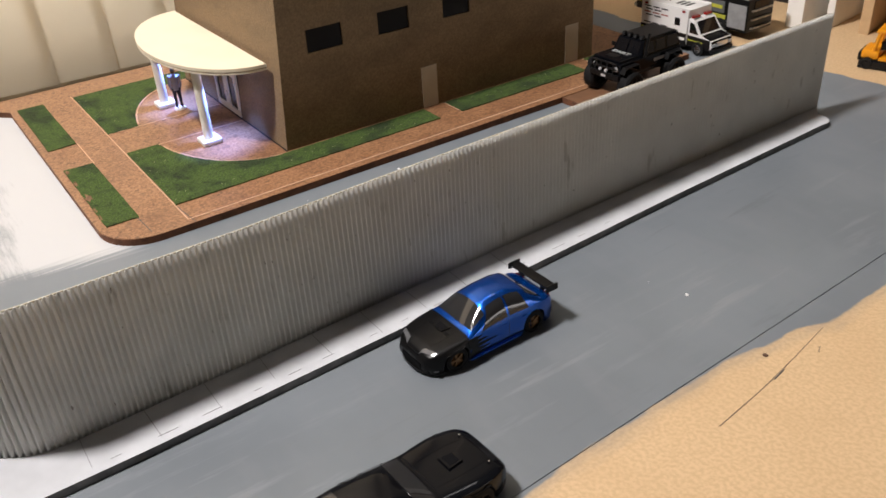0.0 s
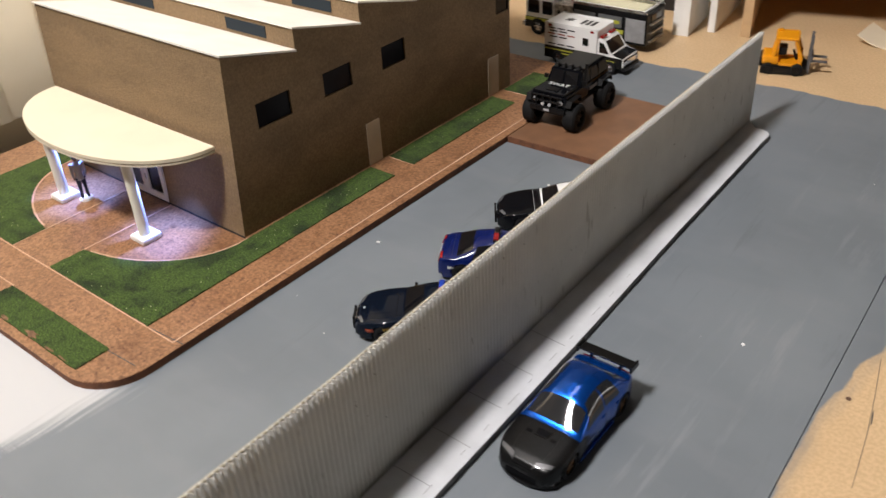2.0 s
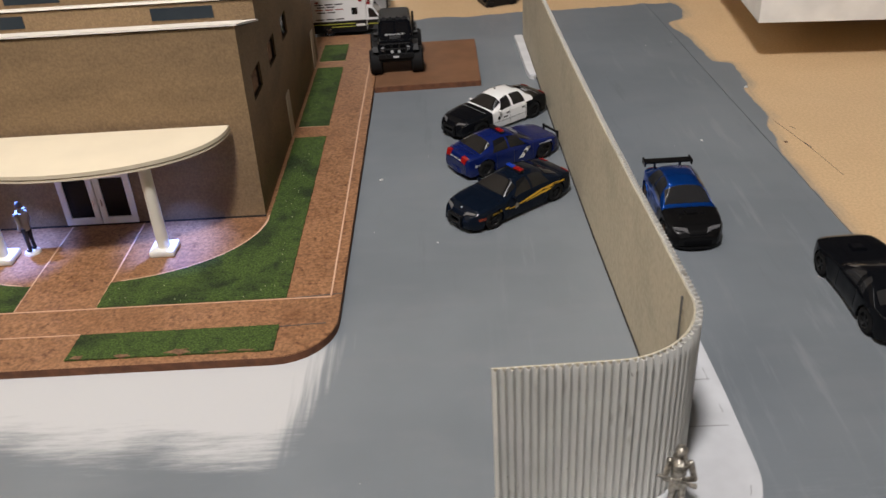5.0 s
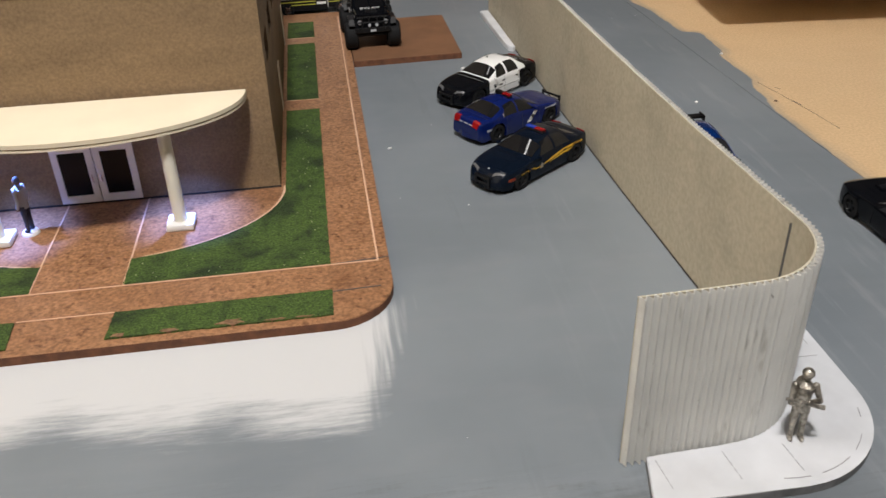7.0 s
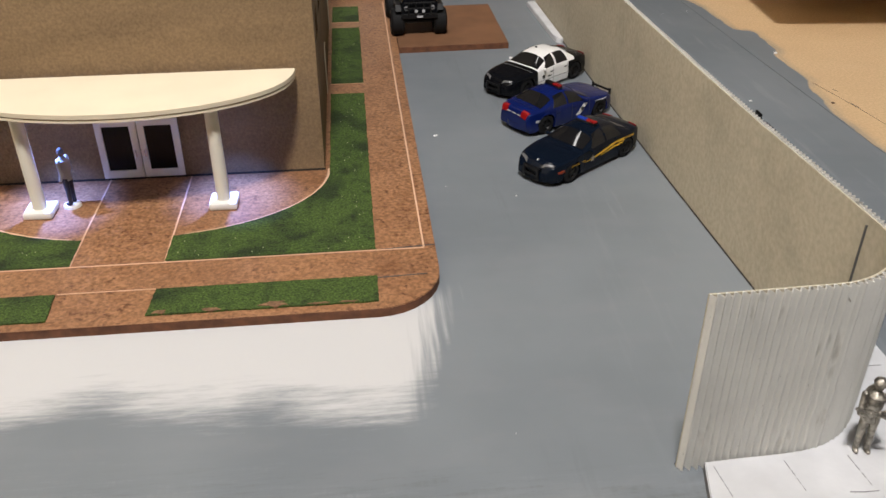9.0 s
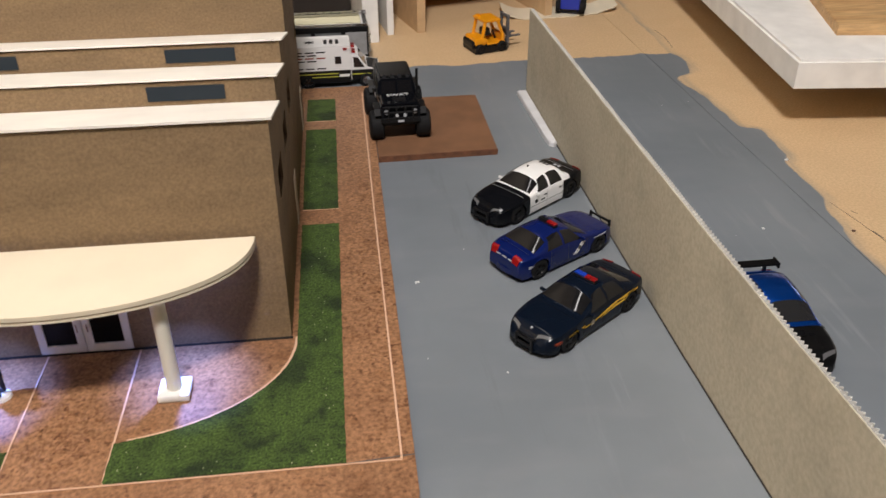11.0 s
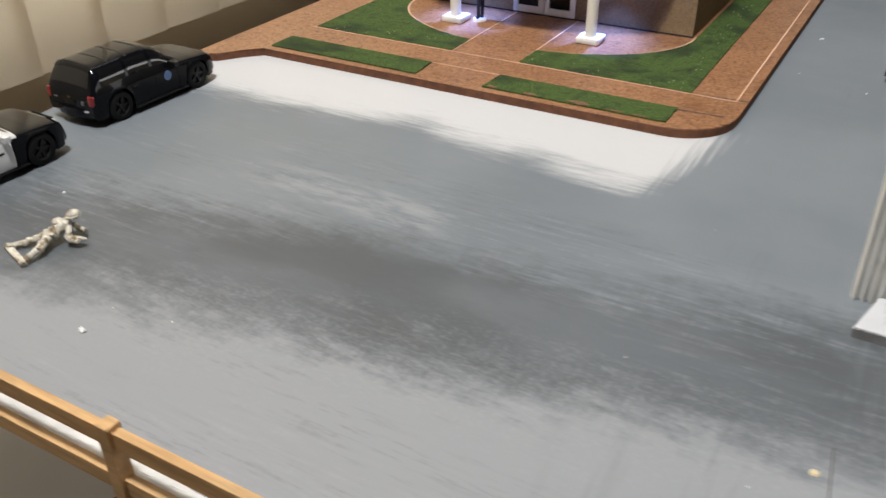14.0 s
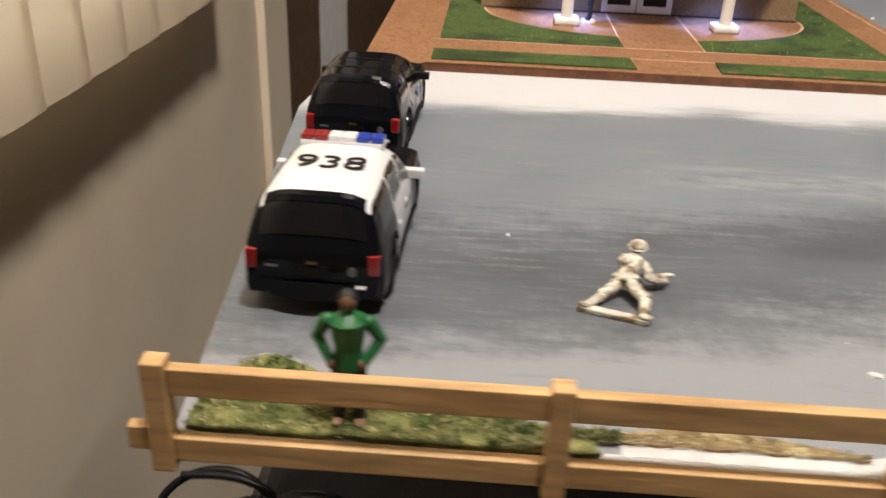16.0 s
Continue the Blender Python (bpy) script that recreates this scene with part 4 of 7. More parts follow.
def car(name, label, place, sh, paints, paint_of, rim, screen, back, panes, glass, group="", category="toy car", spokes=5, trim=None, side_v=(0.10, 0.84), wheel_w=0.62, mirror_s=None, mirror_paint=None, mirror_k=1.0, frame_paint=None):
    """A die-cast car on its shell, with panes let into it and four wheels. Its own +y points forward."""
    ob = tagged(empty(name, place), label, category, group)
    body = part("body", sh.body(paint_of), paints, ob, smooth=48)
    screen_f, back_f = 0.86, 0.82
    part("windscreen", sh.patch(lambda u, v: sh.at_share(screen[1] + (screen[0] - screen[1]) * v + 0.010 * (2 * u - 1) ** 2 * (v - 0.5), (2 * u - 1) * screen_f), 15, 9), glass, ob, "glossy dark windscreen", smooth=60)
    part("rear_window", sh.patch(lambda u, v: sh.at_share(back[0] + (back[1] - back[0]) * v, (2 * u - 1) * back_f), 15, 9), glass, ob, "glossy dark rear window", smooth=60)
    if trim:
        for f in (-screen_f - 0.012, screen_f - 0.004):
            part("screen_trim", sh.patch(lambda u, v: sh.at_share(screen[0] + (screen[1] - screen[0]) * u, f + 0.016 * v), 9, 2, 0.0003), trim, ob)
    for side in (-1, 1):
        for a0, a1, b0, b1 in panes:
            lo = lambda v: a0 + (a1 - a0) * v
            hi = lambda v: b0 + (b1 - b0) * v
            if frame_paint:
                part("window_frame", sh.patch(lambda u, v: sh.at_height(lo(v) - 0.008 + (hi(v) - lo(v) + 0.016) * u, side_v[0] - 0.06 + (side_v[1] - side_v[0] + 0.10) * v, side), 9, 6, 0.0001), frame_paint, ob)
            part("side_window", sh.patch(lambda u, v: sh.at_height(lo(v) + (hi(v) - lo(v)) * u, side_v[0] + (side_v[1] - side_v[0]) * v, side), 9, 6), glass, ob, "dark tinted side window", smooth=60)
        for yy in sh.wheels:
            w = wheel(ob, side * (sh.W / 2 * 0.985 - sh.wr * 0.30), yy, sh.wr, sh.wr * wheel_w, rim, side, spokes)
        if mirror_s:
            p = sh.at_height(mirror_s, 0.12, side)
            k = mirror_k
            mir = bmesh.new()
            box(mir, min(p.x - side * 0.001, p.x + side * 0.0026 * k), max(p.x - side * 0.001, p.x + side * 0.0026 * k), p.y - 0.0008 * k, p.y + 0.0007 * k, p.z - 0.0002, p.z + 0.0013 * k, 0.0004)
            part("wing_mirror", mir, mirror_paint or paints[0], ob)
    part("chassis", boxed(-sh.W * 0.30, sh.W * 0.30, -sh.L * 0.44, sh.L * 0.44, sh.clear * 0.45, sh.clear + 0.0008, 0.0004), M_BLACK, ob)
    return ob


def shut_lines(ob, sh, material, doors, bonnet, boot):
    for side in (-1, 1):
        for s in doors:
            part("door_gap", sh.tall(side, s), material, ob)
    part("bonnet_gap", sh.across(bonnet, -0.86, 0.86), material, ob)
    if boot:
        part("boot_gap", sh.across(boot, -0.80, 0.80), material, ob)


def snug(sh, s0, s1, f0, f1, z0, z1, end):
    """A lamp let into an end of the car: a block whose outer face follows the shell's plan."""
    bm = bmesh.new()
    n = 6
    rows = []
    inner, outer = (0.0 if f0 * f1 < 0 else min(abs(f0), abs(f1))), max(abs(f0), abs(f1))
    for i in range(n + 1):
        f = f0 + (f1 - f0) * i / n
        y = end * (sh.L * (s1 - 0.5) - (s1 - s0) * sh.L * max(0.0, (abs(f) - inner) / (outer - inner)) ** 1.6)
        x = f * sh.W / 2
        rows.append([bm.verts.new(p) for p in ((x, y, z0), (x, y, z1), (x, y - end * 0.0030, z1 + 0.0005), (x, y - end * 0.0030, z0))])
    for a, c in zip(rows, rows[1:]):
        for j in range(4):
            bm.faces.new((a[j], c[j], c[(j + 1) % 4], a[(j + 1) % 4]))
    for e in (rows[0], rows[-1]):
        bm.faces.new(e)
    return bm


def light_bar(ob, y, z, w, colors, base=M_BLACK, d=0.0040, h=0.0019):
    bar = part("light_bar", boxed(-w / 2, w / 2, y - d / 2, y + d / 2, z - 0.0004, z + h * 0.45, 0.0003), base, ob, "roof light bar")
    k = len(colors)
    for i, c in enumerate(colors):
        x0 = -w / 2 + w * i / k
        part("lens", boxed(x0 + 0.0001, x0 + w / k - 0.0001, y - d / 2 + 0.0001, y + d / 2 - 0.0001, z + h * 0.4, z + h, 0.0004), c, bar)


def heading(x, y, dx, dy):
    return pose(x, y, 0, 0, 0, math.degrees(math.atan2(dy, dx)) - 90)


def disc(center, normal, r, thick=0.0003, seg=20):
    c, n = Vector(center), Vector(normal).normalized()
    return tube(bmesh.new(), c - n * 0.0006, c + n * thick, r, seg=seg)


def star(center, normal, up, r, inner=0.45, k=5):
    c, n, u = Vector(center), Vector(normal).normalized(), Vector(up).normalized()
    w = n.cross(u)
    pts = []
    for i in range(2 * k):
        a = math.pi * i / k
        rr = r if i % 2 == 0 else r * inner
        pts.append(c + (u * math.cos(a) + w * math.sin(a)) * rr)
    return poly_panel(pts, n, 0.00015, 0.0003)


def bumper(ob, L, W, s, z0, z1, material, reach=0.001):
    """A wrapped bumper bar across an end of the car."""
    end = 1 if s > 0 else -1
    pts = []
    for k in range(13):
        f = -1 + k / 6
        pts.append((f * W * 0.47, end * (L / 2 + reach - 0.0058 * abs(f) ** 2.6)))
    inner = [(x, y - end * 0.003) for x, y in pts[::-1]]
    return part("bumper", slab(pts + inner, z0, z1, 0.0005), material, ob, smooth=50)


def push_bar(ob, y, w, z0, z1):
    bm = bmesh.new()
    for x in (-w / 2, w / 2):
        box(bm, x - 0.0006, x + 0.0006, y, y + 0.0012, z0, z1, 0.0002)
    for z in (z0 + (z1 - z0) * 0.35, z1 - 0.001):
        box(bm, -w / 2, w / 2, y + 0.0001, y + 0.0011, z - 0.0005, z + 0.0005)
    part("push_bar", bm, M_BLACK, ob, "black push bar")


def flank_text(ob, sh, body, s, z, size, material, side, name="lettering"):
    """Lettering along the flank, reading the right way round on both sides."""
    p = sh.flank(s, z, side)
    turn = Matrix(((0, 0, side, p.x + side * 0.00015), (side, 0, 0, p.y), (0, 1, 0, p.z), (0, 0, 0, 1)))
    return lettering(name, body, size, material, ob, turn)


for paint in (M_PCAR_BLACK, M_PCAR_NAVY):
    spec(paint, 0.13, 0.09)
    paint.node_tree.nodes["Principled BSDF"].inputs["Coat Weight"].default_value = 0.08
spec(M_CARGLASS, 0.55, 0.05)
spec(M_TYRE, 0.2)
spec(M_BLACK, 0.3)
spec(M_CARBON, 0.22)
M_HEAD = mat("grey_lamp_lens", (0.13, 0.13, 0.135), 0.15, 0.2)
M_GAP = spec(mat("dark_shut_line", (0.003, 0.003, 0.004), 0.7), 0.1)
M_GREYGLASS = spec(mat("grey_clear_plastic", (0.020, 0.020, 0.021), 0.06, coat=0.3), 0.5)

# --- a tuned blue saloon with a carbon bonnet and a high rear wing
EVO_DECK = [(0.0, 0.0098), (0.02, 0.0136), (0.06, 0.0148), (0.20, 0.0147), (0.45, 0.0140), (0.68, 0.0136), (0.80, 0.0128), (0.92, 0.0115), (0.975, 0.0098), (1.0, 0.0075)]
EVO_ROOF = [(0.09, 0.0146), (0.215, 0.0216), (0.32, 0.0232), (0.43, 0.0232), (0.520, 0.0219), (0.700, 0.0134)]
EVO_PLAN = [(0.0, 0.82), (0.03, 0.92), (0.12, 0.98), (0.3, 1.0), (0.75, 1.0), (0.88, 0.97), (0.95, 0.88), (0.985, 0.76), (1.0, 0.66)]
L, W = 0.0680, 0.0290
evo = Shell(L, W, 0.0024, EVO_DECK, EVO_ROOF, EVO_PLAN, (0.185, 0.80), 0.0055, flare=0.0007, e_cabin=3.1)


def tuned_paint(s, zone, v, c):
    if s > 0.700 and not (zone == "top" and c > 0.06):
        return 1
    return 1 if zone == "low" and s < 0.02 else 0


spec(M_MET_BLUE, 0.4, 0.26)
blue_car = car("tuned_saloon_car", "metallic blue toy saloon with black bonnet and tall rear wing", heading(0.2015, 0.0628, 0.01, -1), evo, [M_MET_BLUE, M_CARBON], tuned_paint, M_BRONZE, (0.540, 0.668), (0.115, 0.210), ((0.225, 0.262, 0.375, 0.375), (0.392, 0.392, 0.600, 0.515)), M_GREYGLASS, trim=M_MET_BLUE, side_v=(0.12, 0.86))
for s in (-1, 1):
    part("headlight", evo.patch(lambda u, v: evo.at_share(0.948 - 0.030 * u + (0.036 - 0.010 * u) * v, s * (0.42 + 0.50 * u)), 7, 5, 0.0003), M_HEAD, blue_car, "clear swept headlight lens")
    part("tail_light", evo.patch(lambda u, v: evo.at_share(0.002 + 0.030 * v, s * (0.46 + 0.42 * u)), 6, 4, 0.0004), M_RED, blue_car, "red tail light")
    part("bumper_fin", snug(evo, 0.945, 0.992, s * 0.50, s * 0.88, 0.0030, 0.0036, 1), mat("grey_fin", (0.13, 0.13, 0.14), 0.35), blue_car)
    part("side_duct", snug(evo, 0.950, 0.990, s * 0.50, s * 0.80, 0.0040, 0.0060, 1), M_GAP, blue_car, "black bumper duct")
    part("side_skirt", boxed(min(s * W * 0.45, s * W * 0.505), max(s * W * 0.45, s * W * 0.505), -L * 0.20, L * 0.20, 0.0018, 0.0028, 0.0002), M_MET_BLUE, blue_car)
    for sa in (0.215, 0.388, 0.640):
        part("door_gap", evo.tall(s, sa, 0.003), mat("door_gap_blue", (0.0, 0.012, 0.06), 0.5), blue_car)
    part("sill_line", evo.band(s, [0.28, 0.66], [0.0040, 0.0040], [0.0044, 0.0044]), M_CARBON, blue_car)
    for sa in (0.262, 0.420):
        p = evo.flank(sa, 0.0116, s)
        part("door_handle", boxed(p.x - 0.0004, p.x + 0.0004, p.y - 0.0013, p.y + 0.0013, 0.0113, 0.0119, 0.0002), M_MET_BLUE, blue_car)
    # black flame streaks running back from the front wings
    for z0, z1, tip in ((0.0030, 0.0052, 0.50), (0.0046, 0.0072, 0.545), (0.0068, 0.0092, 0.49), (0.0088, 0.0112, 0.56), (0.0108, 0.0126, 0.60)):
        part("flame_streak", evo.band(s, [tip, 0.64, 0.715], [(z0 + z1) / 2 + 0.0002, z0 + 0.0003, z0 - 0.0003], [(z0 + z1) / 2 + 0.0003, z1 - 0.0003, z1 + 0.0004]), M_CARBON, blue_car)
    part("bonnet_crease", evo.along(s * 0.52, 0.72, 0.93, 0.02), M_CARBON, blue_car)
    for q in (0.30,):
        part("bonnet_slot", evo.patch(lambda u, v: evo.at_share(0.775 + 0.022 * v, s * (q + 0.16 * u)), 4, 3, 0.00012), M_GAP, blue_car)
part("grille", boxed(-W * 0.15, W * 0.15, L * 0.478, L * 0.4935, 0.0076, 0.0092, 0.0003), M_GAP, blue_car)
part("intake", boxed(-W * 0.24, W * 0.24, L * 0.482, L * 0.505, 0.0030, 0.0062, 0.0006), M_GAP, blue_car, "black bumper intake")
part("bumper_beam", snug(evo, 0.985, 1.004, -0.60, 0.60, 0.0062, 0.0074, 1), M_CARBON, blue_car)
bumper(blue_car, L, W, 1, 0.0016, 0.0027, M_CARBON, 0.0012)
rim_bm = evo.patch(lambda u, v: evo.at_share(0.735 + 0.062 * v, (u - 0.5) * (0.50 - 0.14 * v)), 6, 5, 0.0005)
part("bonnet_vent", rim_bm, M_CARBON, blue_car, "raised frame round the bonnet vent")
part("vent_slot", evo.patch(lambda u, v: evo.at_share(0.745 + 0.042 * v, (u - 0.5) * (0.40 - 0.10 * v)), 6, 5, 0.00062), M_GAP, blue_car)
part("bonnet_gap", evo.across(0.702, -0.84, 0.84), M_GAP, blue_car)
wing = part("rear_wing", boxed(-0.0126, 0.0126, -0.0352, -0.0300, 0.0176, 0.0186, 0.0004), M_CARBON, blue_car, "tall black rear wing")
for s in (-1, 1):
    part("end_plate", boxed(s * 0.0128 - 0.0005, s * 0.0128 + 0.0005, -0.0358, -0.0292, 0.0164, 0.0194, 0.0003), M_CARBON, wing)
    part("wing_strut", boxed(s * 0.0070 - 0.0005, s * 0.0070 + 0.0005, -0.0336, -0.0312, 0.0140, 0.0178, 0.0002), M_CARBON, wing)

# --- a black muscle coupe with a bonnet scoop
MUSCLE_DECK = [(0.0, 0.0095), (0.015, 0.0135), (0.08, 0.0150), (0.25, 0.0152), (0.5, 0.0145), (0.64, 0.0142), (0.80, 0.0138), (0.93, 0.0130), (0.98, 0.0116), (1.0, 0.0088)]
MUSCLE_ROOF = [(0.08, 0.0145), (0.25, 0.0198), (0.34, 0.0209), (0.42, 0.0206), (0.47, 0.0196), (0.605, 0.0146)]
MUSCLE_PLAN = [(0.0, 0.70), (0.02, 0.82), (0.06, 0.92), (0.14, 0.99), (0.30, 1.0), (0.45, 0.96), (0.62, 0.95), (0.78, 0.98), (0.88, 0.95), (0.94, 0.89), (0.975, 0.79), (1.0, 0.64)]
L, W = 0.0740, 0.0318
muscle = Shell(L, W, 0.0026, MUSCLE_DECK, MUSCLE_ROOF, MUSCLE_PLAN, (0.18, 0.79), 0.0058, tumble=0.22, flare=0.0006)
muscle_car = car("muscle_car", "glossy black toy muscle coupe with a bonnet scoop", heading(0.2680, -0.0180, -0.03, 1), muscle, [M_PCAR_BLACK], lambda s, zone, v, c: 0, M_BLACK, (0.480, 0.585), (0.135, 0.225), ((0.365, 0.385, 0.545, 0.475), (0.265, 0.300, 0.340, 0.345)), M_GREYGLASS)
shut_lines(muscle_car, muscle, M_GAP, (0.335, 0.575), 0.612, 0.095)
part("bonnet_scoop", muscle.patch(lambda u, v: muscle.at_share(0.735 + 0.085 * v, (u - 0.5) * (0.46 - 0.10 * v)), 8, 6, 0.0007), M_PCAR_BLACK, muscle_car, smooth=40)
part("scoop_mouth", muscle.patch(lambda u, v: muscle.at_share(0.750 + 0.055 * v, (u - 0.5) * (0.34 - 0.06 * v)), 6, 5, 0.0008), M_GAP, muscle_car)
# small chrome chip set in to draw the white glint on the scoop
part("scoop_glint", boxed(-0.0004, 0.0014, 0.0186, 0.0190, 0.0140, 0.0151), M_CHROME, muscle_car)
for s in (-1, 1):
    p = muscle.at_share(0.915, s * 0.60)
    part("bonnet_pin", tube(bmesh.new(), p - Vector((0, 0, 0.0004)), p + Vector((0, 0, 0.0006)), 0.0004, seg=8), M_CHROME, muscle_car)
    part("bonnet_crease", muscle.along(s * 0.48, 0.63, 0.95, 0.02), M_PCAR_BLACK, muscle_car)
    part("headlight", boxed(min(s * 0.0040, s * 0.0095), max(s * 0.0040, s * 0.0095), L * 0.49, L * 0.5 + 0.0003, 0.0064, 0.0082, 0.0004), mat("smoked_lens", (0.05, 0.05, 0.052), 0.2), muscle_car, "recessed headlight pair")
    part("tail_light", boxed(min(s * 0.0015, s * 0.0115), max(s * 0.0015, s * 0.0115), -L * 0.5 - 0.0003, -L * 0.49, 0.0098, 0.0118, 0.0003), mat("dark_red_lens", (0.05, 0.004, 0.004), 0.25), muscle_car, "wide dark red tail light")
    part("arch_trim", tube(bmesh.new(), (s * (W / 2 - 0.0001), muscle.wheels[1] - 0.0045, 0.0118), (s * (W / 2 - 0.0001), muscle.wheels[1] + 0.0045, 0.0118), 0.0002, seg=6), M_PCAR_BLACK, muscle_car)
bumper(muscle_car, L, W * 0.76, 1, 0.0040, 0.0060, M_PCAR_BLACK, 0.0008)
bumper(muscle_car, L, W, -1, 0.0045, 0.0070, M_PCAR_BLACK, 0.0010)

# --- patrol saloons in the yard
PATROL_DECK = [(0.0, 0.0100), (0.015, 0.0136), (0.08, 0.0147), (0.25, 0.0150), (0.5, 0.0145), (0.68, 0.0140), (0.80, 0.0133), (0.92, 0.0120), (0.975, 0.0102), (1.0, 0.0075)]
PATROL_ROOF = [(0.11, 0.0142), (0.28, 0.0202), (0.38, 0.0213), (0.46, 0.0211), (0.53, 0.0200), (0.705, 0.0136)]
ROUND_ROOF = [(0.15, 0.0142), (0.275, 0.0206), (0.36, 0.0219), (0.46, 0.0217), (0.525, 0.0204), (0.68, 0.0136)]
PATROL_PLAN = [(0.0, 0.80), (0.03, 0.90), (0.12, 0.97), (0.3, 1.0), (0.75, 1.0), (0.88, 0.96), (0.95, 0.87), (0.985, 0.76), (1.0, 0.66)]
M_SEAM = mat("grey_seam", (0.30, 0.30, 0.30), 0.6)


def patrol(label, place, L, W, roof, paints, paint_of, bar_colors, seam, panes, screen, back, mirror_paint=None):
    sh = Shell(L, W, 0.0024, PATROL_DECK, roof, PATROL_PLAN, (0.185, 0.80), 0.0056, e_cabin=2.9)
    ob = car("patrol_saloon_car", label, place, sh, paints, paint_of, M_BLACK, screen, back, panes, M_CARGLASS, group="patrol saloons in the yard", mirror_s=screen[1] - 0.06, mirror_paint=mirror_paint)
    shut_lines(ob, sh, seam, (0.29, 0.47, 0.668), 0.722, 0.105)
    for s in (-1, 1):
        part("headlight", sh.patch(lambda u, v: sh.at_share(0.960 - 0.026 * u + (0.026 - 0.006 * u) * v, s * (0.48 + 0.42 * u)), 7, 5, 0.0003), M_HEAD, ob, "clear headlight lens")
        part("tail_light", sh.patch(lambda u, v: sh.at_share(0.001 + 0.036 * v, s * (0.50 + 0.42 * u)), 6, 5, 0.0004), M_RED, ob, "red tail light")
        part("bonnet_crease", sh.along(s * 0.50, 0.73, 0.95, 0.02), paints[0], ob)
        for sa in (0.315, 0.495):
            p = sh.flank(sa, 0.0110, s)
            part("door_handle", boxed(p.x - 0.0004, p.x + 0.0004, p.y - 0.0012, p.y + 0.0012, 0.0108, 0.0113, 0.0002), paints[0], ob)
    g = part("grille", boxed(-W * 0.20, W * 0.20, L * 0.480, L * 0.499, 0.0064, 0.0092, 0.0004), M_GAP, ob)
    bumper(ob, L, W * 0.94, 1, 0.0026, 0.0052, paints[0], 0.0006)
    bumper(ob, L, W, -1, 0.0032, 0.0062, paints[0], 0.0006)
    if bar_colors:
        light_bar(ob, (0.43 - 0.5) * L, sh.top(0.43), 0.0122, bar_colors, d=0.0030, h=0.0018)
    return ob, sh, g


SLEEK = ((0.255, 0.300, 0.415, 0.415), (0.435, 0.435, 0.615, 0.530))
gold_car, sh, g = patrol("navy toy patrol saloon with gold side stripes and roof lights", heading(0.1118, 0.0858, -0.80, -0.60), 0.0735, 0.0290, PATROL_ROOF, [M_PCAR_NAVY], lambda s, zone, v, c: 0, [M_RED, M_RED, M_BLUELENS, M_BLUELENS], M_GAP, SLEEK, (0.545, 0.672), (0.145, 0.260))
push_bar(gold_car, sh.L * 0.5 + 0.0004, 0.0090, 0.0030, 0.0098)
for i in range(4):
    z = 0.0068 + 0.0007 * i
    part("grille_bar", boxed(-0.0056, 0.0056, sh.L * 0.4985, sh.L * 0.5000, z - 0.00012, z + 0.00012), M_CHROME, g)
part("bonnet_badge", disc(sh.at_share(0.945, 0.0), (0, 0.3, 1), 0.0006), M_LAMPLENS, gold_car)
for s in (-1, 1):
    part("stripe", sh.band(s, [0.10, 0.22, 0.34, 0.46, 0.58, 0.66], [0.0106, 0.0112, 0.0106, 0.0092, 0.0082, 0.0081], [0.0118, 0.0125, 0.0120, 0.0104, 0.0087, 0.0083]), M_GOLD, gold_car, "gold sweeping side stripe")
    part("stripe", sh.band(s, [0.20, 0.32, 0.42, 0.50], [0.0092, 0.0092, 0.0086, 0.0080], [0.0106, 0.0103, 0.0090, 0.0081]), M_GOLD, gold_car, "lower gold stripe")
    flank_text(gold_car, sh, "STATE TROOPER", 0.735, 0.0090, 0.00150, M_GOLD, s)
    p = sh.flank(0.585, 0.0086, s)
    part("door_star", star((p.x + s * 0.0003, p.y, p.z), (s, 0, 0), (0, 0, 1), 0.0019), M_SILVER, gold_car, "silver door star")
    part("marker_lamp", snug(sh, 0.912, 0.930, s * 0.86, s * 0.96, 0.0074, 0.0085, 1), mat("amber_lens", (0.16, 0.022, 0.006), 0.25), gold_car)

blue_patrol, sh, g = patrol("dark blue toy patrol saloon with white side badge", heading(0.1138, 0.1450, 0.86, 0.51), 0.0695, 0.0285, PATROL_ROOF, [M_PCAR_BLUE], lambda s, zone, v, c: 0, [M_BLACK, M_BLACK, M_RED, M_RED], mat("navy_gap", (0.001, 0.004, 0.03), 0.6), SLEEK, (0.545, 0.672), (0.145, 0.265))
spec(M_PCAR_BLUE, 0.3, 0.20)
push_bar(blue_patrol, sh.L * 0.5 + 0.0004, 0.0140, 0.0040, 0.0120)
for s in (-1, 1):
    for o in (0.0, 0.026):
        part("badge", sh.patch(lambda u, v: sh.flank(0.520 + o + 0.016 * u + 0.085 * v, 0.0058 + 0.0058 * v, s), 3, 6, 0.00014), M_PCAR_WHITE, blue_patrol, "slanting white side flash")
    p = sh.flank(0.585, 0.0090, s)
    part("door_shield", star((p.x + s * 0.0004, p.y, p.z), (s, 0, 0), (0, 0, 1), 0.0013, 0.7, 6), mat("dark_shield", (0.02, 0.02, 0.02), 0.5), blue_patrol, "dark door shield")
    for k in range(9):
        part("lettering_bar", sh.band(s, [0.735 + 0.016 * k, 0.746 + 0.016 * k], [0.0106, 0.0106], [0.0113, 0.0113]), M_LAMPLENS, blue_patrol)
    part("badge", sh.band(s, [0.075, 0.125], [0.0084, 0.0084], [0.0098, 0.0098]), M_LAMPLENS, blue_patrol, "small silver badge")
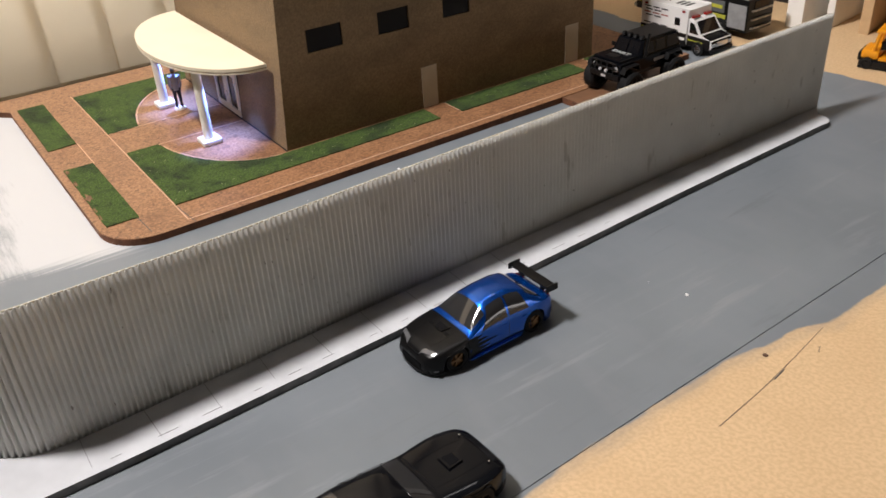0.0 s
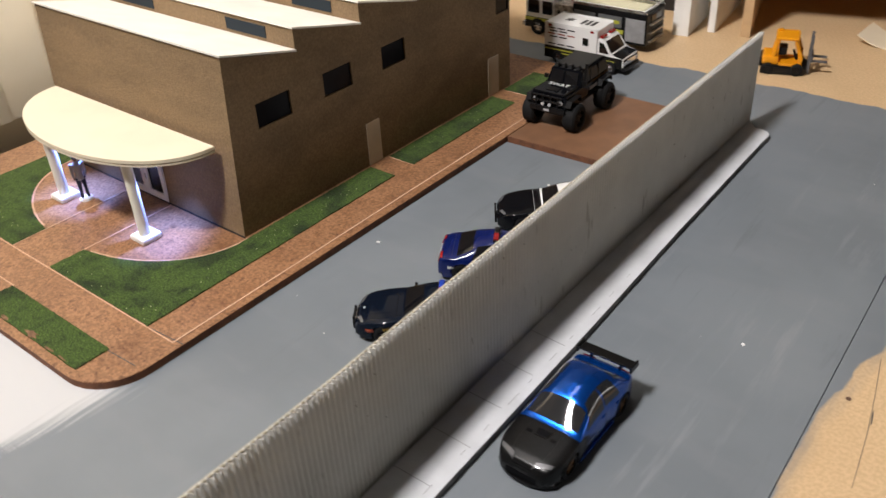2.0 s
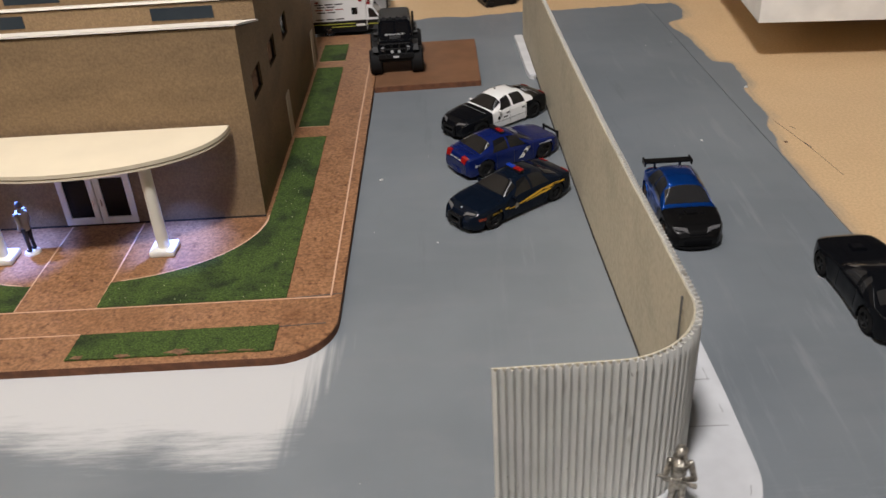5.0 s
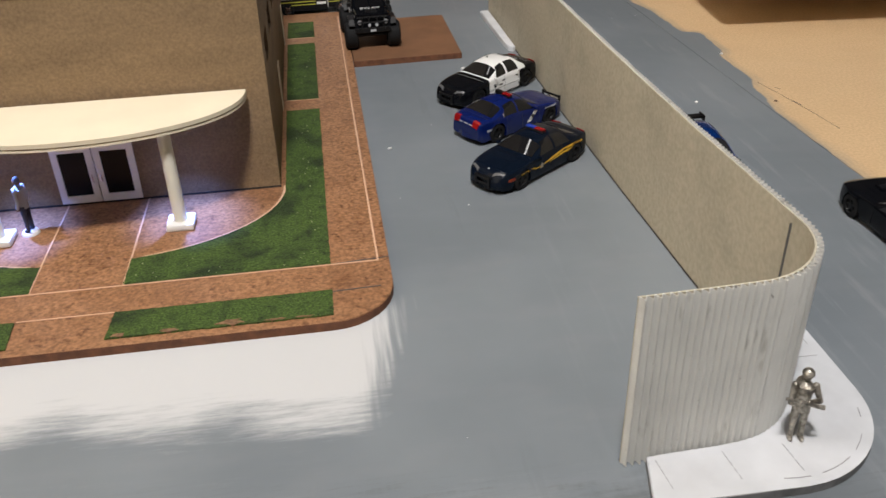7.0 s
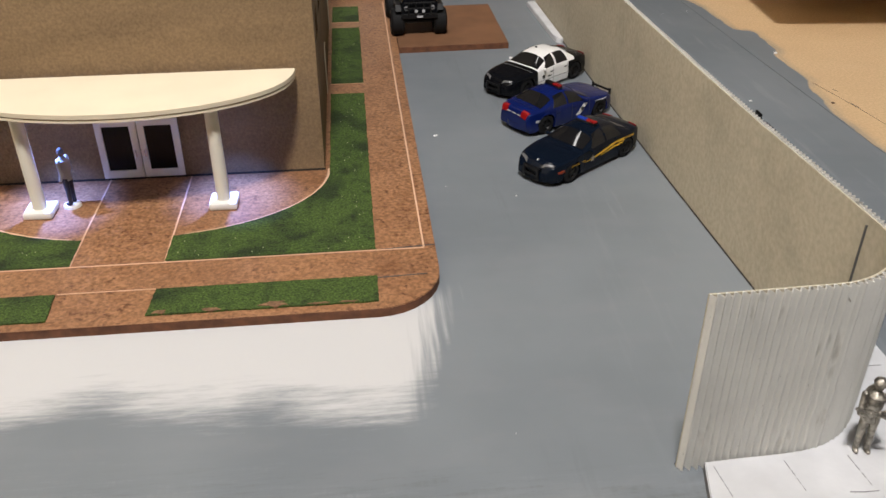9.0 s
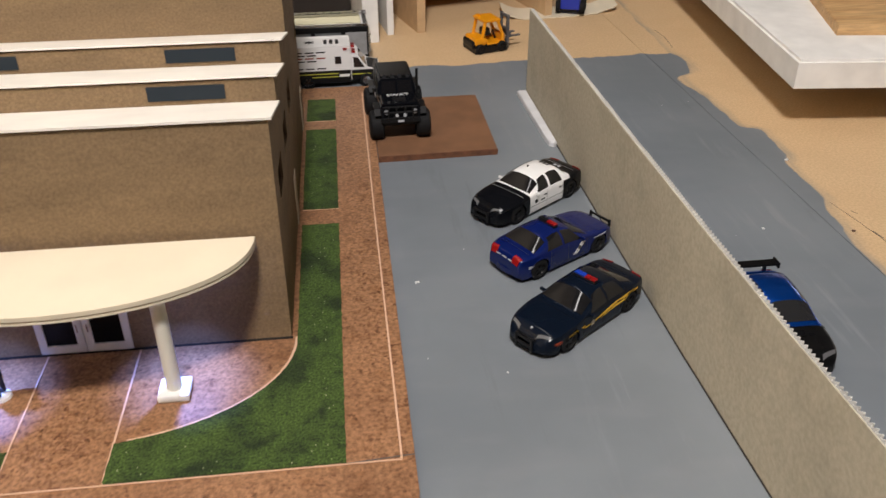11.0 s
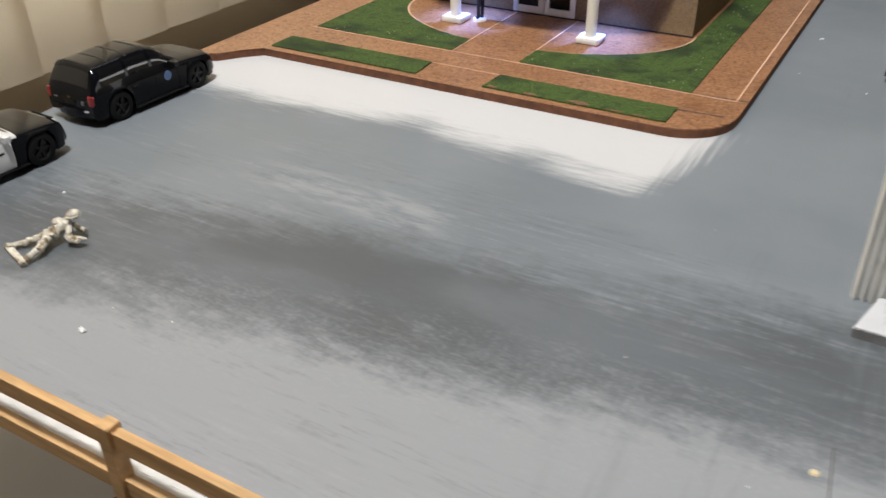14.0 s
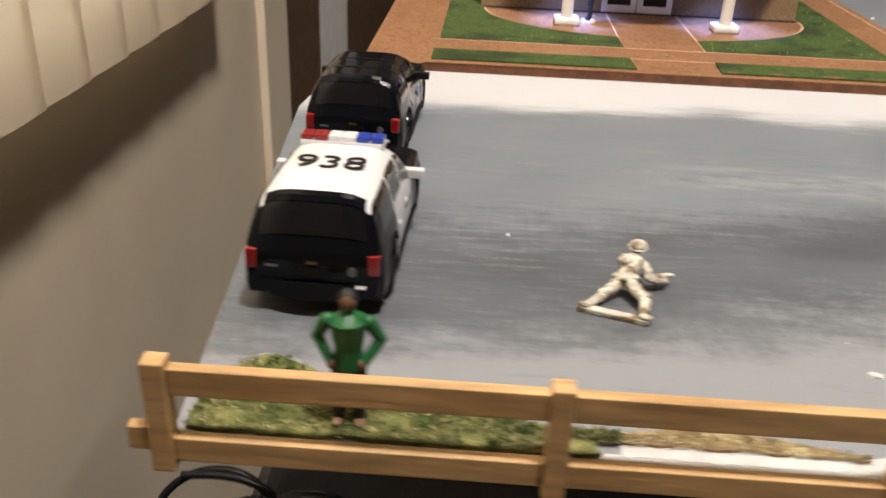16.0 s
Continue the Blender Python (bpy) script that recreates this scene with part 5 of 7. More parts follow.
for k in range(3):
    part("boot_badge", boxed(-0.0062 + 0.0046 * k, -0.0030 + 0.0046 * k, -sh.L * 0.5 - 0.0001, -sh.L * 0.485, 0.0115, 0.0120), M_LAMPLENS, blue_patrol)


def bw_paint(s, zone, v, c):
    if zone == "low":
        return 1 if 0.275 < s < 0.675 else 0
    return 1 if 0.20 < s < 0.668 and (c > 0.08 or 0.275 < s) else 0


bw_car, sh, g = patrol("black and white toy patrol saloon with door star", heading(0.1115, 0.2045, -0.80, -0.60), 0.0750, 0.0292, ROUND_ROOF, [M_PCAR_BLACK, M_PCAR_WHITE], bw_paint, None, M_SEAM, ((0.290, 0.310, 0.425, 0.425), (0.450, 0.450, 0.600, 0.530)), (0.540, 0.655), (0.170, 0.255), M_PCAR_WHITE)
for s in (-1, 1):
    p = sh.flank(0.60, 0.0092, s)
    part("door_star", star((p.x + s * 0.0003, p.y, p.z), (s, 0, 0), (0, 0, 1), 0.0014, 0.6, 6), M_BLACK, bw_car, "dark door star")
    part("lettering_bar", sh.band(s, [0.50, 0.545], [0.0082, 0.0082], [0.0090, 0.0090]), M_CARBON, bw_car)
    part("rub_strip", sh.band(s, [0.285, 0.665], [0.0066, 0.0066], [0.0070, 0.0070]), M_SEAM, bw_car)
for k in range(3):
    part("roof_mark", sh.patch(lambda u, v: sh.at_share(0.285 + 0.035 * v, -0.30 + 0.22 * k + 0.14 * u), 3, 3, 0.00015), M_CARBON, bw_car, "dark roof number bar")
for k in range(2):
    part("boot_mark", sh.patch(lambda u, v: sh.at_share(0.125 + 0.025 * v, -0.18 + 0.22 * k + 0.14 * u), 3, 3, 0.00015), M_LAMPLENS, bw_car)
push_bar(bw_car, sh.L * 0.5 + 0.0004, 0.0100, 0.0030, 0.0096)
p = sh.at_share(0.45, 0.28)
part("roof_spot", tube(bmesh.new(), p - Vector((0, 0, 0.0002)), p + Vector((0, 0, 0.0007)), 0.0006, seg=10), M_BLACK, bw_car)

# --- two big patrol wagons by the blinds
SL, SW = 0.0765, 0.0338
SUV_DECK = [(0.0, 0.0130), (0.012, 0.0160), (0.10, 0.0163), (0.5, 0.0163), (0.68, 0.0160), (0.80, 0.0156), (0.93, 0.0146), (0.98, 0.0128), (1.0, 0.0095)]
SUV_ROOF = [(0.010, 0.0160), (0.055, 0.0242), (0.085, 0.0262), (0.30, 0.0268), (0.48, 0.0265), (0.545, 0.0252), (0.695, 0.0156)]
SUV_PLAN = [(0.0, 0.90), (0.03, 0.98), (0.3, 1.0), (0.75, 1.0), (0.92, 0.97), (0.97, 0.89), (1.0, 0.78)]
M_BADGE = mat("dull_grey_badge", (0.13, 0.135, 0.14), 0.4, 0.4)
suv = Shell(SL, SW, 0.0036, SUV_DECK, SUV_ROOF, SUV_PLAN, (0.19, 0.81), 0.0066, tumble=0.15, e_cabin=4.6, soft=0.007)


def wagon(name, label, place, paints, paint_of, roof_paint, frame_paint=None):
    ob = car(name, label, place, suv, paints, paint_of, M_BLACK, (0.562, 0.672), (0.022, 0.062), ((0.085, 0.100, 0.270, 0.270), (0.295, 0.295, 0.455, 0.455), (0.480, 0.480, 0.640, 0.555)), M_CARGLASS, category="toy suv", side_v=(0.12, 0.80), mirror_s=0.615, mirror_k=1.7, mirror_paint=roof_paint)
    for s in (-1, 1):
        part("tail_light", boxed(min(s * SW * 0.375, s * SW * 0.458), max(s * SW * 0.375, s * SW * 0.458), -SL * 0.5 - 0.0002, -SL * 0.5 + 0.0040, 0.0104, 0.0150, 0.0006), M_RED, ob, "tall red tail light")
        part("headlight", snug(suv, 0.955, 0.992, s * 0.46, s * 0.86, 0.0098, 0.0128, 1), M_LAMPLENS, ob, "clear headlight lens")
        for sa in (0.285, 0.468, 0.655):
            part("door_gap", suv.tall(s, sa, 0.003, 0.0052), M_SEAM if sa < 0.5 and frame_paint else M_GAP, ob)
        for sa in (0.315, 0.500):
            p = suv.flank(sa, 0.0128, s)
            part("door_handle", boxed(p.x - 0.0004, p.x + 0.0004, p.y - 0.0012, p.y + 0.0012, 0.0125, 0.0131, 0.0002), roof_paint, ob)
        part("running_board", boxed(min(s * SW * 0.44, s * SW * 0.50), max(s * SW * 0.44, s * SW * 0.50), -SL * 0.20, SL * 0.22, 0.0030, 0.0038, 0.0002), M_BLACK, ob)
    part("rear_spoiler", suv.patch(lambda u, v: suv.at_share(0.060 + 0.026 * v, (2 * u - 1) * 0.82), 9, 3, 0.0005), M_PCAR_BLACK, ob)
    bumper(ob, SL, SW, -1, 0.0042, 0.0080, M_PCAR_BLACK, 0.0014)
    bumper(ob, SL, SW, 1, 0.0044, 0.0078, M_PCAR_BLACK, 0.0006)
    g = part("grille", boxed(-SW * 0.20, SW * 0.20, SL * 0.485, SL * 0.5035, 0.0092, 0.0130, 0.0004), M_GAP, ob)
    part("grille_bar", boxed(-SW * 0.20, SW * 0.20, SL * 0.5030, SL * 0.5045, 0.0109, 0.0113), M_CHROME, g)
    part("bonnet_gap", suv.across(0.700, -0.86, 0.86), M_GAP, ob)
    part("tailgate_gap", boxed(-SW * 0.37, SW * 0.37, -SL * 0.5 - 0.0001, -SL * 0.49, 0.0084, 0.0087), M_GAP, ob)
    part("plate_recess", boxed(-0.0038, 0.0038, -SL * 0.5 - 0.0003, -SL * 0.49, 0.0094, 0.0120, 0.0003), M_CARBON, ob)
    part("tailgate_emblem", boxed(-0.0012, 0.0012, -SL * 0.5 - 0.0004, -SL * 0.49, 0.0123, 0.0129), mat("dull_brass", (0.16, 0.10, 0.03), 0.4, 0.8), ob)
    part("tailgate_badge", disc((0.0092, -SL * 0.5 - 0.0003, 0.0112), (0, -1, 0), 0.0010), M_BADGE, ob, "small grey round tailgate badge")
    part("tailgate_script", boxed(-0.0108, -0.0080, -SL * 0.5 - 0.0003, -SL * 0.49, 0.0112, 0.0117), M_BADGE, ob)
    part("bumper_trim", boxed(0.0100, 0.0124, -SL * 0.5 - 0.0013, -SL * 0.49, 0.0077, 0.0080, 0.0001), M_LAMPLENS, ob, "short chrome bumper trim")
    return ob


def suv_paint(s, zone, v, c):
    if zone == "low":
        return 1 if 0.285 < s < 0.655 else 0
    if s < 0.062 or s > 0.685:
        return 0
    return 1 if v > 0.42 or s > 0.282 else 0


suv_bw = wagon("patrol_suv", "black and white toy patrol suv with numbered white roof", heading(-0.2325, -0.2185, 0.03, 1) @ Matrix.Diagonal((1, 1, 1.09, 1)), [M_PCAR_BLACK, M_PCAR_WHITE], suv_paint, M_PCAR_WHITE, True)
light_bar(suv_bw, SL * 0.000, suv.top(0.5), 0.0215, [M_RED, M_RED, M_PCAR_WHITE, M_PCAR_WHITE, M_BLUELENS, M_BLUELENS], M_PCAR_WHITE, d=0.0048, h=0.0024)
lettering("roof_number", "938", 0.0106, M_BLACK, suv_bw, pose(0, -0.0160, suv.top(0.3) + 0.0002, 0, 0, 0) @ Matrix.Diagonal((1.12, 1, 1, 1)), "large black roof number")
for s in (-1, 1):
    for k in range(2):
        part("lettering_bar", suv.band(s, [0.50 + 0.06 * k, 0.54 + 0.06 * k], [0.0104, 0.0104], [0.0112, 0.0112]), M_CARBON, suv_bw)
suv_black = wagon("dark_suv", "black toy suv with a small round side badge", heading(-0.2385, -0.1215, 0.03, 1) @ Matrix.Diagonal((1, 1, 1.05, 1)), [M_PCAR_BLACK], lambda s, zone, v, c: 0, M_BLACK)
for sa in (0.20, 0.33, 0.46):
    part("roof_seam", suv.patch(lambda u, v: suv.at_share(sa + 0.010 * v, (2 * u - 1) * 0.84), 9, 3, 0.00014), M_BLACK, suv_black)
for s in (-1, 1):
    p = suv.flank(0.57, 0.0118, s)
    part("door_badge", disc((p.x, p.y, p.z), (s, 0, 0), 0.0022), mat("badge_blue", (0.10, 0.16, 0.32), 0.4), suv_black, "round pale blue door badge")

# --- a monster-wheeled tactical truck on the brown pad
truck = tagged(empty("tactical_truck", heading(0.0425, 0.3250, 0.04, -1) @ pose(0, 0, H) @ Matrix.Scale(0.95, 4)), "black toy tactical truck on oversized tyres with bonnet lettering", "toy truck")
for s in (-1, 1):
    for y in (-0.0215, 0.0245):
        w = wheel(truck, s * 0.0165, y, 0.0098, 0.0100, M_BLACK, s, 6, tread=1)
bm = bmesh.new()
box(bm, -0.0125, 0.0125, -0.031, 0.033, 0.0135, 0.0165, 0.0006)
for y in (-0.0215, 0.0245):
    tube(bm, (-0.014, y, 0.0098), (0.014, y, 0.0098), 0.0014, seg=10)
    for s in (-1, 1):
        tube(bm, (s * 0.0095, y, 0.0100), (s * 0.0085, y * 0.8, 0.0150), 0.0011, seg=8)
part("chassis", bm, M_BLACK, truck)
bm = bmesh.new()
box(bm, -0.0142, 0.0142, -0.0320, 0.0330, 0.0165, 0.0265, 0.0012)
part("body", bm, M_PCAR_BLACK, truck)
bonnet = part("bonnet", boxed(-0.0128, 0.0128, 0.0120, 0.0325, 0.0264, 0.0282, 0.0008), M_PCAR_BLACK, truck)
lettering("bonnet_lettering", "SWAT", 0.0058, M_PCAR_WHITE, truck, pose(0, 0.0175, 0.0286, 0, 0, 180), "white bonnet lettering")
part("bonnet_louvre", boxed(-0.0045, 0.0045, 0.0225, 0.0285, 0.0281, 0.0287, 0.0002), M_BLACK, truck)
bm = bmesh.new()
lo = [bm.verts.new(p) for p in ((-0.0138, -0.0315, 0.0262), (0.0138, -0.0315, 0.0262), (0.0138, 0.0118, 0.0262), (-0.0138, 0.0118, 0.0262))]
hi = [bm.verts.new(p) for p in ((-0.0122, -0.0300, 0.0368), (0.0122, -0.0300, 0.0368), (0.0122, 0.0070, 0.0368), (-0.0122, 0.0070, 0.0368))]
bm.faces.new(hi)
bm.faces.new(lo[::-1])
for i in range(4):
    bm.faces.new((lo[i], lo[(i + 1) % 4], hi[(i + 1) % 4], hi[i]))
bmesh.ops.bevel(bm, geom=bm.edges[:], offset=0.0008, segments=2, affect="EDGES")
part("cabin", bm, M_PCAR_BLACK, truck)
for x0, x1 in ((-0.0112, -0.0008), (0.0008, 0.0112)):
    part("windscreen", poly_panel([(x1, 0.0116, 0.0274), (x0, 0.0116, 0.0274), (x0 * 0.93, 0.0078, 0.0356), (x1 * 0.93, 0.0078, 0.0356)], (0, 0.9, 0.42), 0.0006, 0.0002), M_CARGLASS, truck)
for s in (-1, 1):
    for y0, y1 in ((-0.0285, -0.0165), (-0.0145, -0.0045), (-0.0025, 0.0070)):
        part("side_window", poly_panel([(s * 0.0137, y0, 0.0276), (s * 0.0137, y1, 0.0276), (s * 0.0126, y1 - 0.001, 0.0352), (s * 0.0126, y0 + 0.0005, 0.0352)], (s, 0, 0.15), 0.0002, 0.0004), M_BLACK, truck)
    for y in (-0.0215, 0.0245):
        fl = bmesh.new()
        pts = [(-0.0088, 0.0), (-0.0066, 0.0042), (0.0066, 0.0042), (0.0088, 0.0)]
        vs = [[fl.verts.new((x, y + u, 0.0200 + z)) for u, z in pts] for x in (s * 0.0138, s * 0.0182)]
        vt = [[fl.verts.new((x, y + u * 0.92, 0.0193 + z)) for u, z in pts] for x in (s * 0.0138, s * 0.0182)]
        for i in range(3):
            fl.faces.new((vs[0][i], vs[0][i + 1], vs[1][i + 1], vs[1][i]))
            fl.faces.new((vt[0][i], vt[0][i + 1], vt[1][i + 1], vt[1][i]))
            fl.faces.new((vs[1][i], vs[1][i + 1], vt[1][i + 1], vt[1][i]))
        part("wheel_flare", fl, M_BLACK, truck)
    part("wing_mirror", boxed(min(s * 0.0140, s * 0.0172), max(s * 0.0140, s * 0.0172), 0.0078, 0.0092, 0.0282, 0.0312, 0.0004), M_BLACK, truck)
    part("headlight", tube(bmesh.new(), (s * 0.0098, 0.0322, 0.0222), (s * 0.0098, 0.0336, 0.0222), 0.0019, seg=14), M_LAMPLENS, truck)
    part("side_marking", boxed(min(s * 0.0141, s * 0.0145), max(s * 0.0141, s * 0.0145), -0.016, -0.002, 0.0205, 0.0228), mat("dim_white_print", (0.22, 0.22, 0.22), 0.5), truck, "faded white side lettering bar")
for i in range(4):
    x = -0.0084 + 0.0056 * i
    pod = part("roof_lamp", tube(bmesh.new(), (x, 0.0040, 0.0384), (x, 0.0066, 0.0384), 0.0016, seg=12), M_BLACK, truck)
    part("lens", tube(bmesh.new(), (x, 0.0066, 0.0384), (x, 0.0069, 0.0384), 0.0013, seg=12), mat("dark_lens", (0.03, 0.03, 0.032), 0.15), pod)
part("roof_rack", boxed(-0.0112, 0.0112, -0.027, 0.0030, 0.0369, 0.0378, 0.0003), M_BLACK, truck)
part("snorkel", tube(bmesh.new(), (-0.0148, 0.0090, 0.026), (-0.0152, 0.0055, 0.0430), 0.0010, seg=8), M_BLACK, truck)
guard = bmesh.new()
for x in (-0.0085, -0.003, 0.003, 0.0085):
    tube(guard, (x, 0.0352, 0.0165), (x, 0.0346, 0.0268), 0.0006, seg=8)
for z in (0.0180, 0.0225, 0.0266):
    tube(guard, (-0.0118, 0.0350, z), (0.0118, 0.0350, z), 0.0006, seg=8)
part("brush_guard", guard, M_BLACK, truck)
for x in (-0.0028, 0.0028):
    part("spot_lamp", tube(bmesh.new(), (x, 0.0352, 0.0205), (x, 0.0364, 0.0205), 0.0012, seg=12), M_LAMPLENS, truck)
part("front_bumper", boxed(-0.0140, 0.0140, 0.0325, 0.0352, 0.0145, 0.0180, 0.0006), M_BLACK, truck)
part("licence_bar", boxed(-0.0022, 0.0022, 0.0352, 0.0355, 0.0152, 0.0168), M_LAMPLENS, truck)
part("spare_wheel", tube(bmesh.new(), (0.0, -0.0325, 0.024), (0.0, -0.0365, 0.024), 0.0078, seg=20), M_TYRE, truck)

# --- an ambulance
amb = tagged(empty("ambulance", heading(0.0015, 0.4235, 1, 0.02) @ Matrix.Scale(0.83, 4)), "white toy ambulance with black bonnet and lime striped lower half", "toy ambulance")
AW = 0.0165
part("body_box", boxed(-AW, AW, -0.0425, 0.0145, 0.0065, 0.0395, 0.0010), M_PCAR_WHITE, amb)
part("lower_panel", boxed(-AW - 0.0003, AW + 0.0003, -0.0422, 0.0140, 0.0050, 0.0172, 0.0004), M_BLACK, amb)
bm = bmesh.new()
prof = [(0.0145, 0.0065), (0.0415, 0.0065), (0.0425, 0.0105), (0.0415, 0.0160), (0.0290, 0.0185), (0.0210, 0.0305), (0.0145, 0.0320)]
va = [bm.verts.new((-AW * 0.92, y, z)) for y, z in prof]
vb = [bm.verts.new((AW * 0.92, y, z)) for y, z in prof]
bm.faces.new(va)
bm.faces.new(vb[::-1])
for i in range(len(prof)):
    f = bm.faces.new((va[i], va[(i + 1) % len(prof)], vb[(i + 1) % len(prof)], vb[i]))
    f.material_index = 1 if i in (0, 1, 2, 3) else 0
bmesh.ops.bevel(bm, geom=[e for e in bm.edges], offset=0.0007, segments=2, affect="EDGES")
part("cab", bm, [M_PCAR_WHITE, M_PCAR_BLACK], amb)
part("windscreen", poly_panel([(AW * 0.80, 0.0284, 0.0194), (-AW * 0.80, 0.0284, 0.0194), (-AW * 0.74, 0.0217, 0.0295), (AW * 0.74, 0.0217, 0.0295)], (0, 0.83, 0.55), 0.0004, 0.0003), M_CARGLASS, amb)
for s in (-1, 1):
    x = s * AW
    part("cab_window", poly_panel([(x * 0.925, 0.0168, 0.0190), (x * 0.925, 0.0268, 0.0190), (x * 0.925, 0.0212, 0.0282), (x * 0.925, 0.0168, 0.0290)], (s, 0, 0), 0.0003, 0.0003), M_CARGLASS, amb)
    part("box_window", boxed(min(x, x + s * 0.0004), max(x, x + s * 0.0004), -0.0005, 0.0055, 0.0235, 0.0305), M_CARGLASS, amb)
    part("lime_stripe", boxed(min(x, x + s * 0.0006), max(x, x + s * 0.0006), -0.0415, 0.0020, 0.0138, 0.0147), M_LIME, amb, "lime reflective stripe")
    part("lime_stripe", boxed(min(x, x + s * 0.0006), max(x, x + s * 0.0006), -0.0300, 0.0020, 0.0108, 0.0116), M_LIME, amb)
    part("lime_stripe", boxed(min(x * 0.93, x * 0.93 + s * 0.0006), max(x * 0.93, x * 0.93 + s * 0.0006), 0.0150, 0.0330, 0.0120, 0.0129), M_LIME, amb)
    part("cab_side_panel", boxed(min(x * 0.925, x * 0.925 + s * 0.0003), max(x * 0.925, x * 0.925 + s * 0.0003), 0.0148, 0.0410, 0.0068, 0.0165), M_BLACK, amb)
    part("unit_number_bar", boxed(min(x, x + s * 0.0008), max(x, x + s * 0.0008), 0.0030, 0.0125, 0.0110, 0.0134), M_PCAR_WHITE, amb, "pale unit number bar")
    for r, z in enumerate((0.0345, 0.0318, 0.0290, 0.0262, 0.0190)):
        for k in range(3 - r % 2):
            y0 = -0.0385 + 0.0105 * k + 0.002 * (r % 2)
            part("lettering_bar", boxed(min(x, x + s * 0.00025), max(x, x + s * 0.00025), y0, y0 + 0.0082, z, z + 0.0011), mat("print_red", (0.30, 0.07, 0.05), 0.6) if r == 2 else M_CARBON, amb)
    part("marker_lamp", boxed(min(x, x + s * 0.0006), max(x, x + s * 0.0006), -0.0380, -0.0345, 0.0365, 0.0385), M_RED, amb)
    part("marker_lamp", boxed(min(x, x + s * 0.0006), max(x, x + s * 0.0006), 0.0075, 0.0110, 0.0365, 0.0385), M_RED, amb)
    part("headlight", boxed(min(s * 0.0085, s * 0.0135), max(s * 0.0085, s * 0.0135), 0.0415, 0.0430, 0.0098, 0.0128, 0.0004), M_LAMPLENS, amb)
    part("roof_lamp", boxed(min(s * 0.0040, s * 0.0125), max(s * 0.0040, s * 0.0125), 0.0155, 0.0190, 0.0318, 0.0340, 0.0005), M_RED, amb, "red roof lamp")
    for y in (-0.0265, 0.0285):
        wheel(amb, s * (AW - 0.0012), y, 0.0064, 0.0046, M_CHROME, s, 6)
    part("roof_edge", boxed(min(s * AW * 0.93, s * AW), max(s * AW * 0.93, s * AW), -0.042, 0.014, 0.0394, 0.0402), M_PCAR_WHITE, amb)
for k in range(3):
    part("roof_mark", boxed(-0.0060, 0.0060, -0.0100 + 0.0055 * k, -0.0070 + 0.0055 * k, 0.0394, 0.0398), M_CARBON, amb, "dark roof number bar")
part("roof_emblem", star((0, -0.0235, 0.0397), (0, 0, 1), (1, 0, 0), 0.0052, 0.42, 6), M_CARBON, amb, "dark six-armed roof emblem")
part("front_bumper", boxed(-AW * 0.9, AW * 0.9, 0.0405, 0.0440, 0.0045, 0.0080, 0.0008), M_BLACK, amb)
part("cab_grille", boxed(-0.0078, 0.0078, 0.0415, 0.0432, 0.0095, 0.0142, 0.0004), M_CHROME, amb)

# --- a fire engine behind it
eng = tagged(empty("fire_engine", heading(-0.0265, 0.4770, -1, -0.02) @ Matrix.Scale(0.93, 4)), "black and white toy fire engine with lime stripes and roof ladder", "toy fire engine")
EW = 0.0175
part("cab", boxed(-EW, EW, 0.0330, 0.0640, 0.0075, 0.0370, 0.0014), M_PCAR_WHITE, eng)
part("cab_lower", boxed(-EW - 0.0003, EW + 0.0003, 0.0332, 0.0644, 0.0060, 0.0165, 0.0006), M_BLACK, eng)
part("windscreen", boxed(-EW * 0.88, EW * 0.88, 0.0636, 0.0643, 0.0195, 0.0330, 0.0003), M_CARGLASS, eng)
part("pump_body", boxed(-EW, EW, 0.0140, 0.0325, 0.0070, 0.0320, 0.0006), M_SILVER, eng)
part("rear_body", boxed(-EW, EW, -0.0600, 0.0135, 0.0070, 0.0350, 0.0008), M_BLACK, eng)
for s in (-1, 1):
    x = s * EW
    X = lambda d: (min(x, x + s * d), max(x, x + s * d))
    for y0, y1 in ((0.0350, 0.0455), (0.0490, 0.0610)):
        part("cab_window", boxed(*X(0.0004), y0, y1, 0.0205, 0.0325), M_CARGLASS, eng)
    part("lime_stripe", boxed(*X(0.0007), 0.0335, 0.0638, 0.0130, 0.0158), M_LIME, eng, "lime reflective stripe")
    part("roller_shutter", boxed(*X(0.0005), -0.0585, -0.0400, 0.0095, 0.0300), mat("brushed_shutter", (0.55, 0.56, 0.58), 0.35, 0.6, noise_scale=200, noise_amount=0.1), eng, "silver roller shutter door")
    part("roller_shutter", boxed(*X(0.0005), -0.0360, -0.0130, 0.0200, 0.0300), mat("grey_shutter", (0.20, 0.21, 0.22), 0.4, 0.5), eng, "grey roller shutter door")
    part("roller_shutter", boxed(*X(0.0005), -0.0095, 0.0120, 0.0095, 0.0300), mat("grey_shutter", (0.20, 0.21, 0.22), 0.4, 0.5), eng)
    part("lime_stripe", boxed(*X(0.0007), -0.0380, -0.0100, 0.0150, 0.0185), M_LIME, eng)
    part("lime_stripe", boxed(*X(0.0008), -0.0340, -0.0150, 0.0235, 0.0265), M_LIME, eng)
    part("top_rail", boxed(min(x * 0.93, x), max(x * 0.93, x), -0.0595, 0.0130, 0.0350, 0.0375, 0.0003), M_CHROME, eng)
    for y in (-0.0330, 0.0500):
        wheel(eng, s * (EW - 0.0012), y, 0.0078, 0.0054, M_CHROME, s, 6)
    for k in range(3):
        part("pump_dial", disc((x, 0.0180 + 0.0050 * k, 0.0250), (s, 0, 0), 0.0016, 0.0006), M_BLACK, eng)
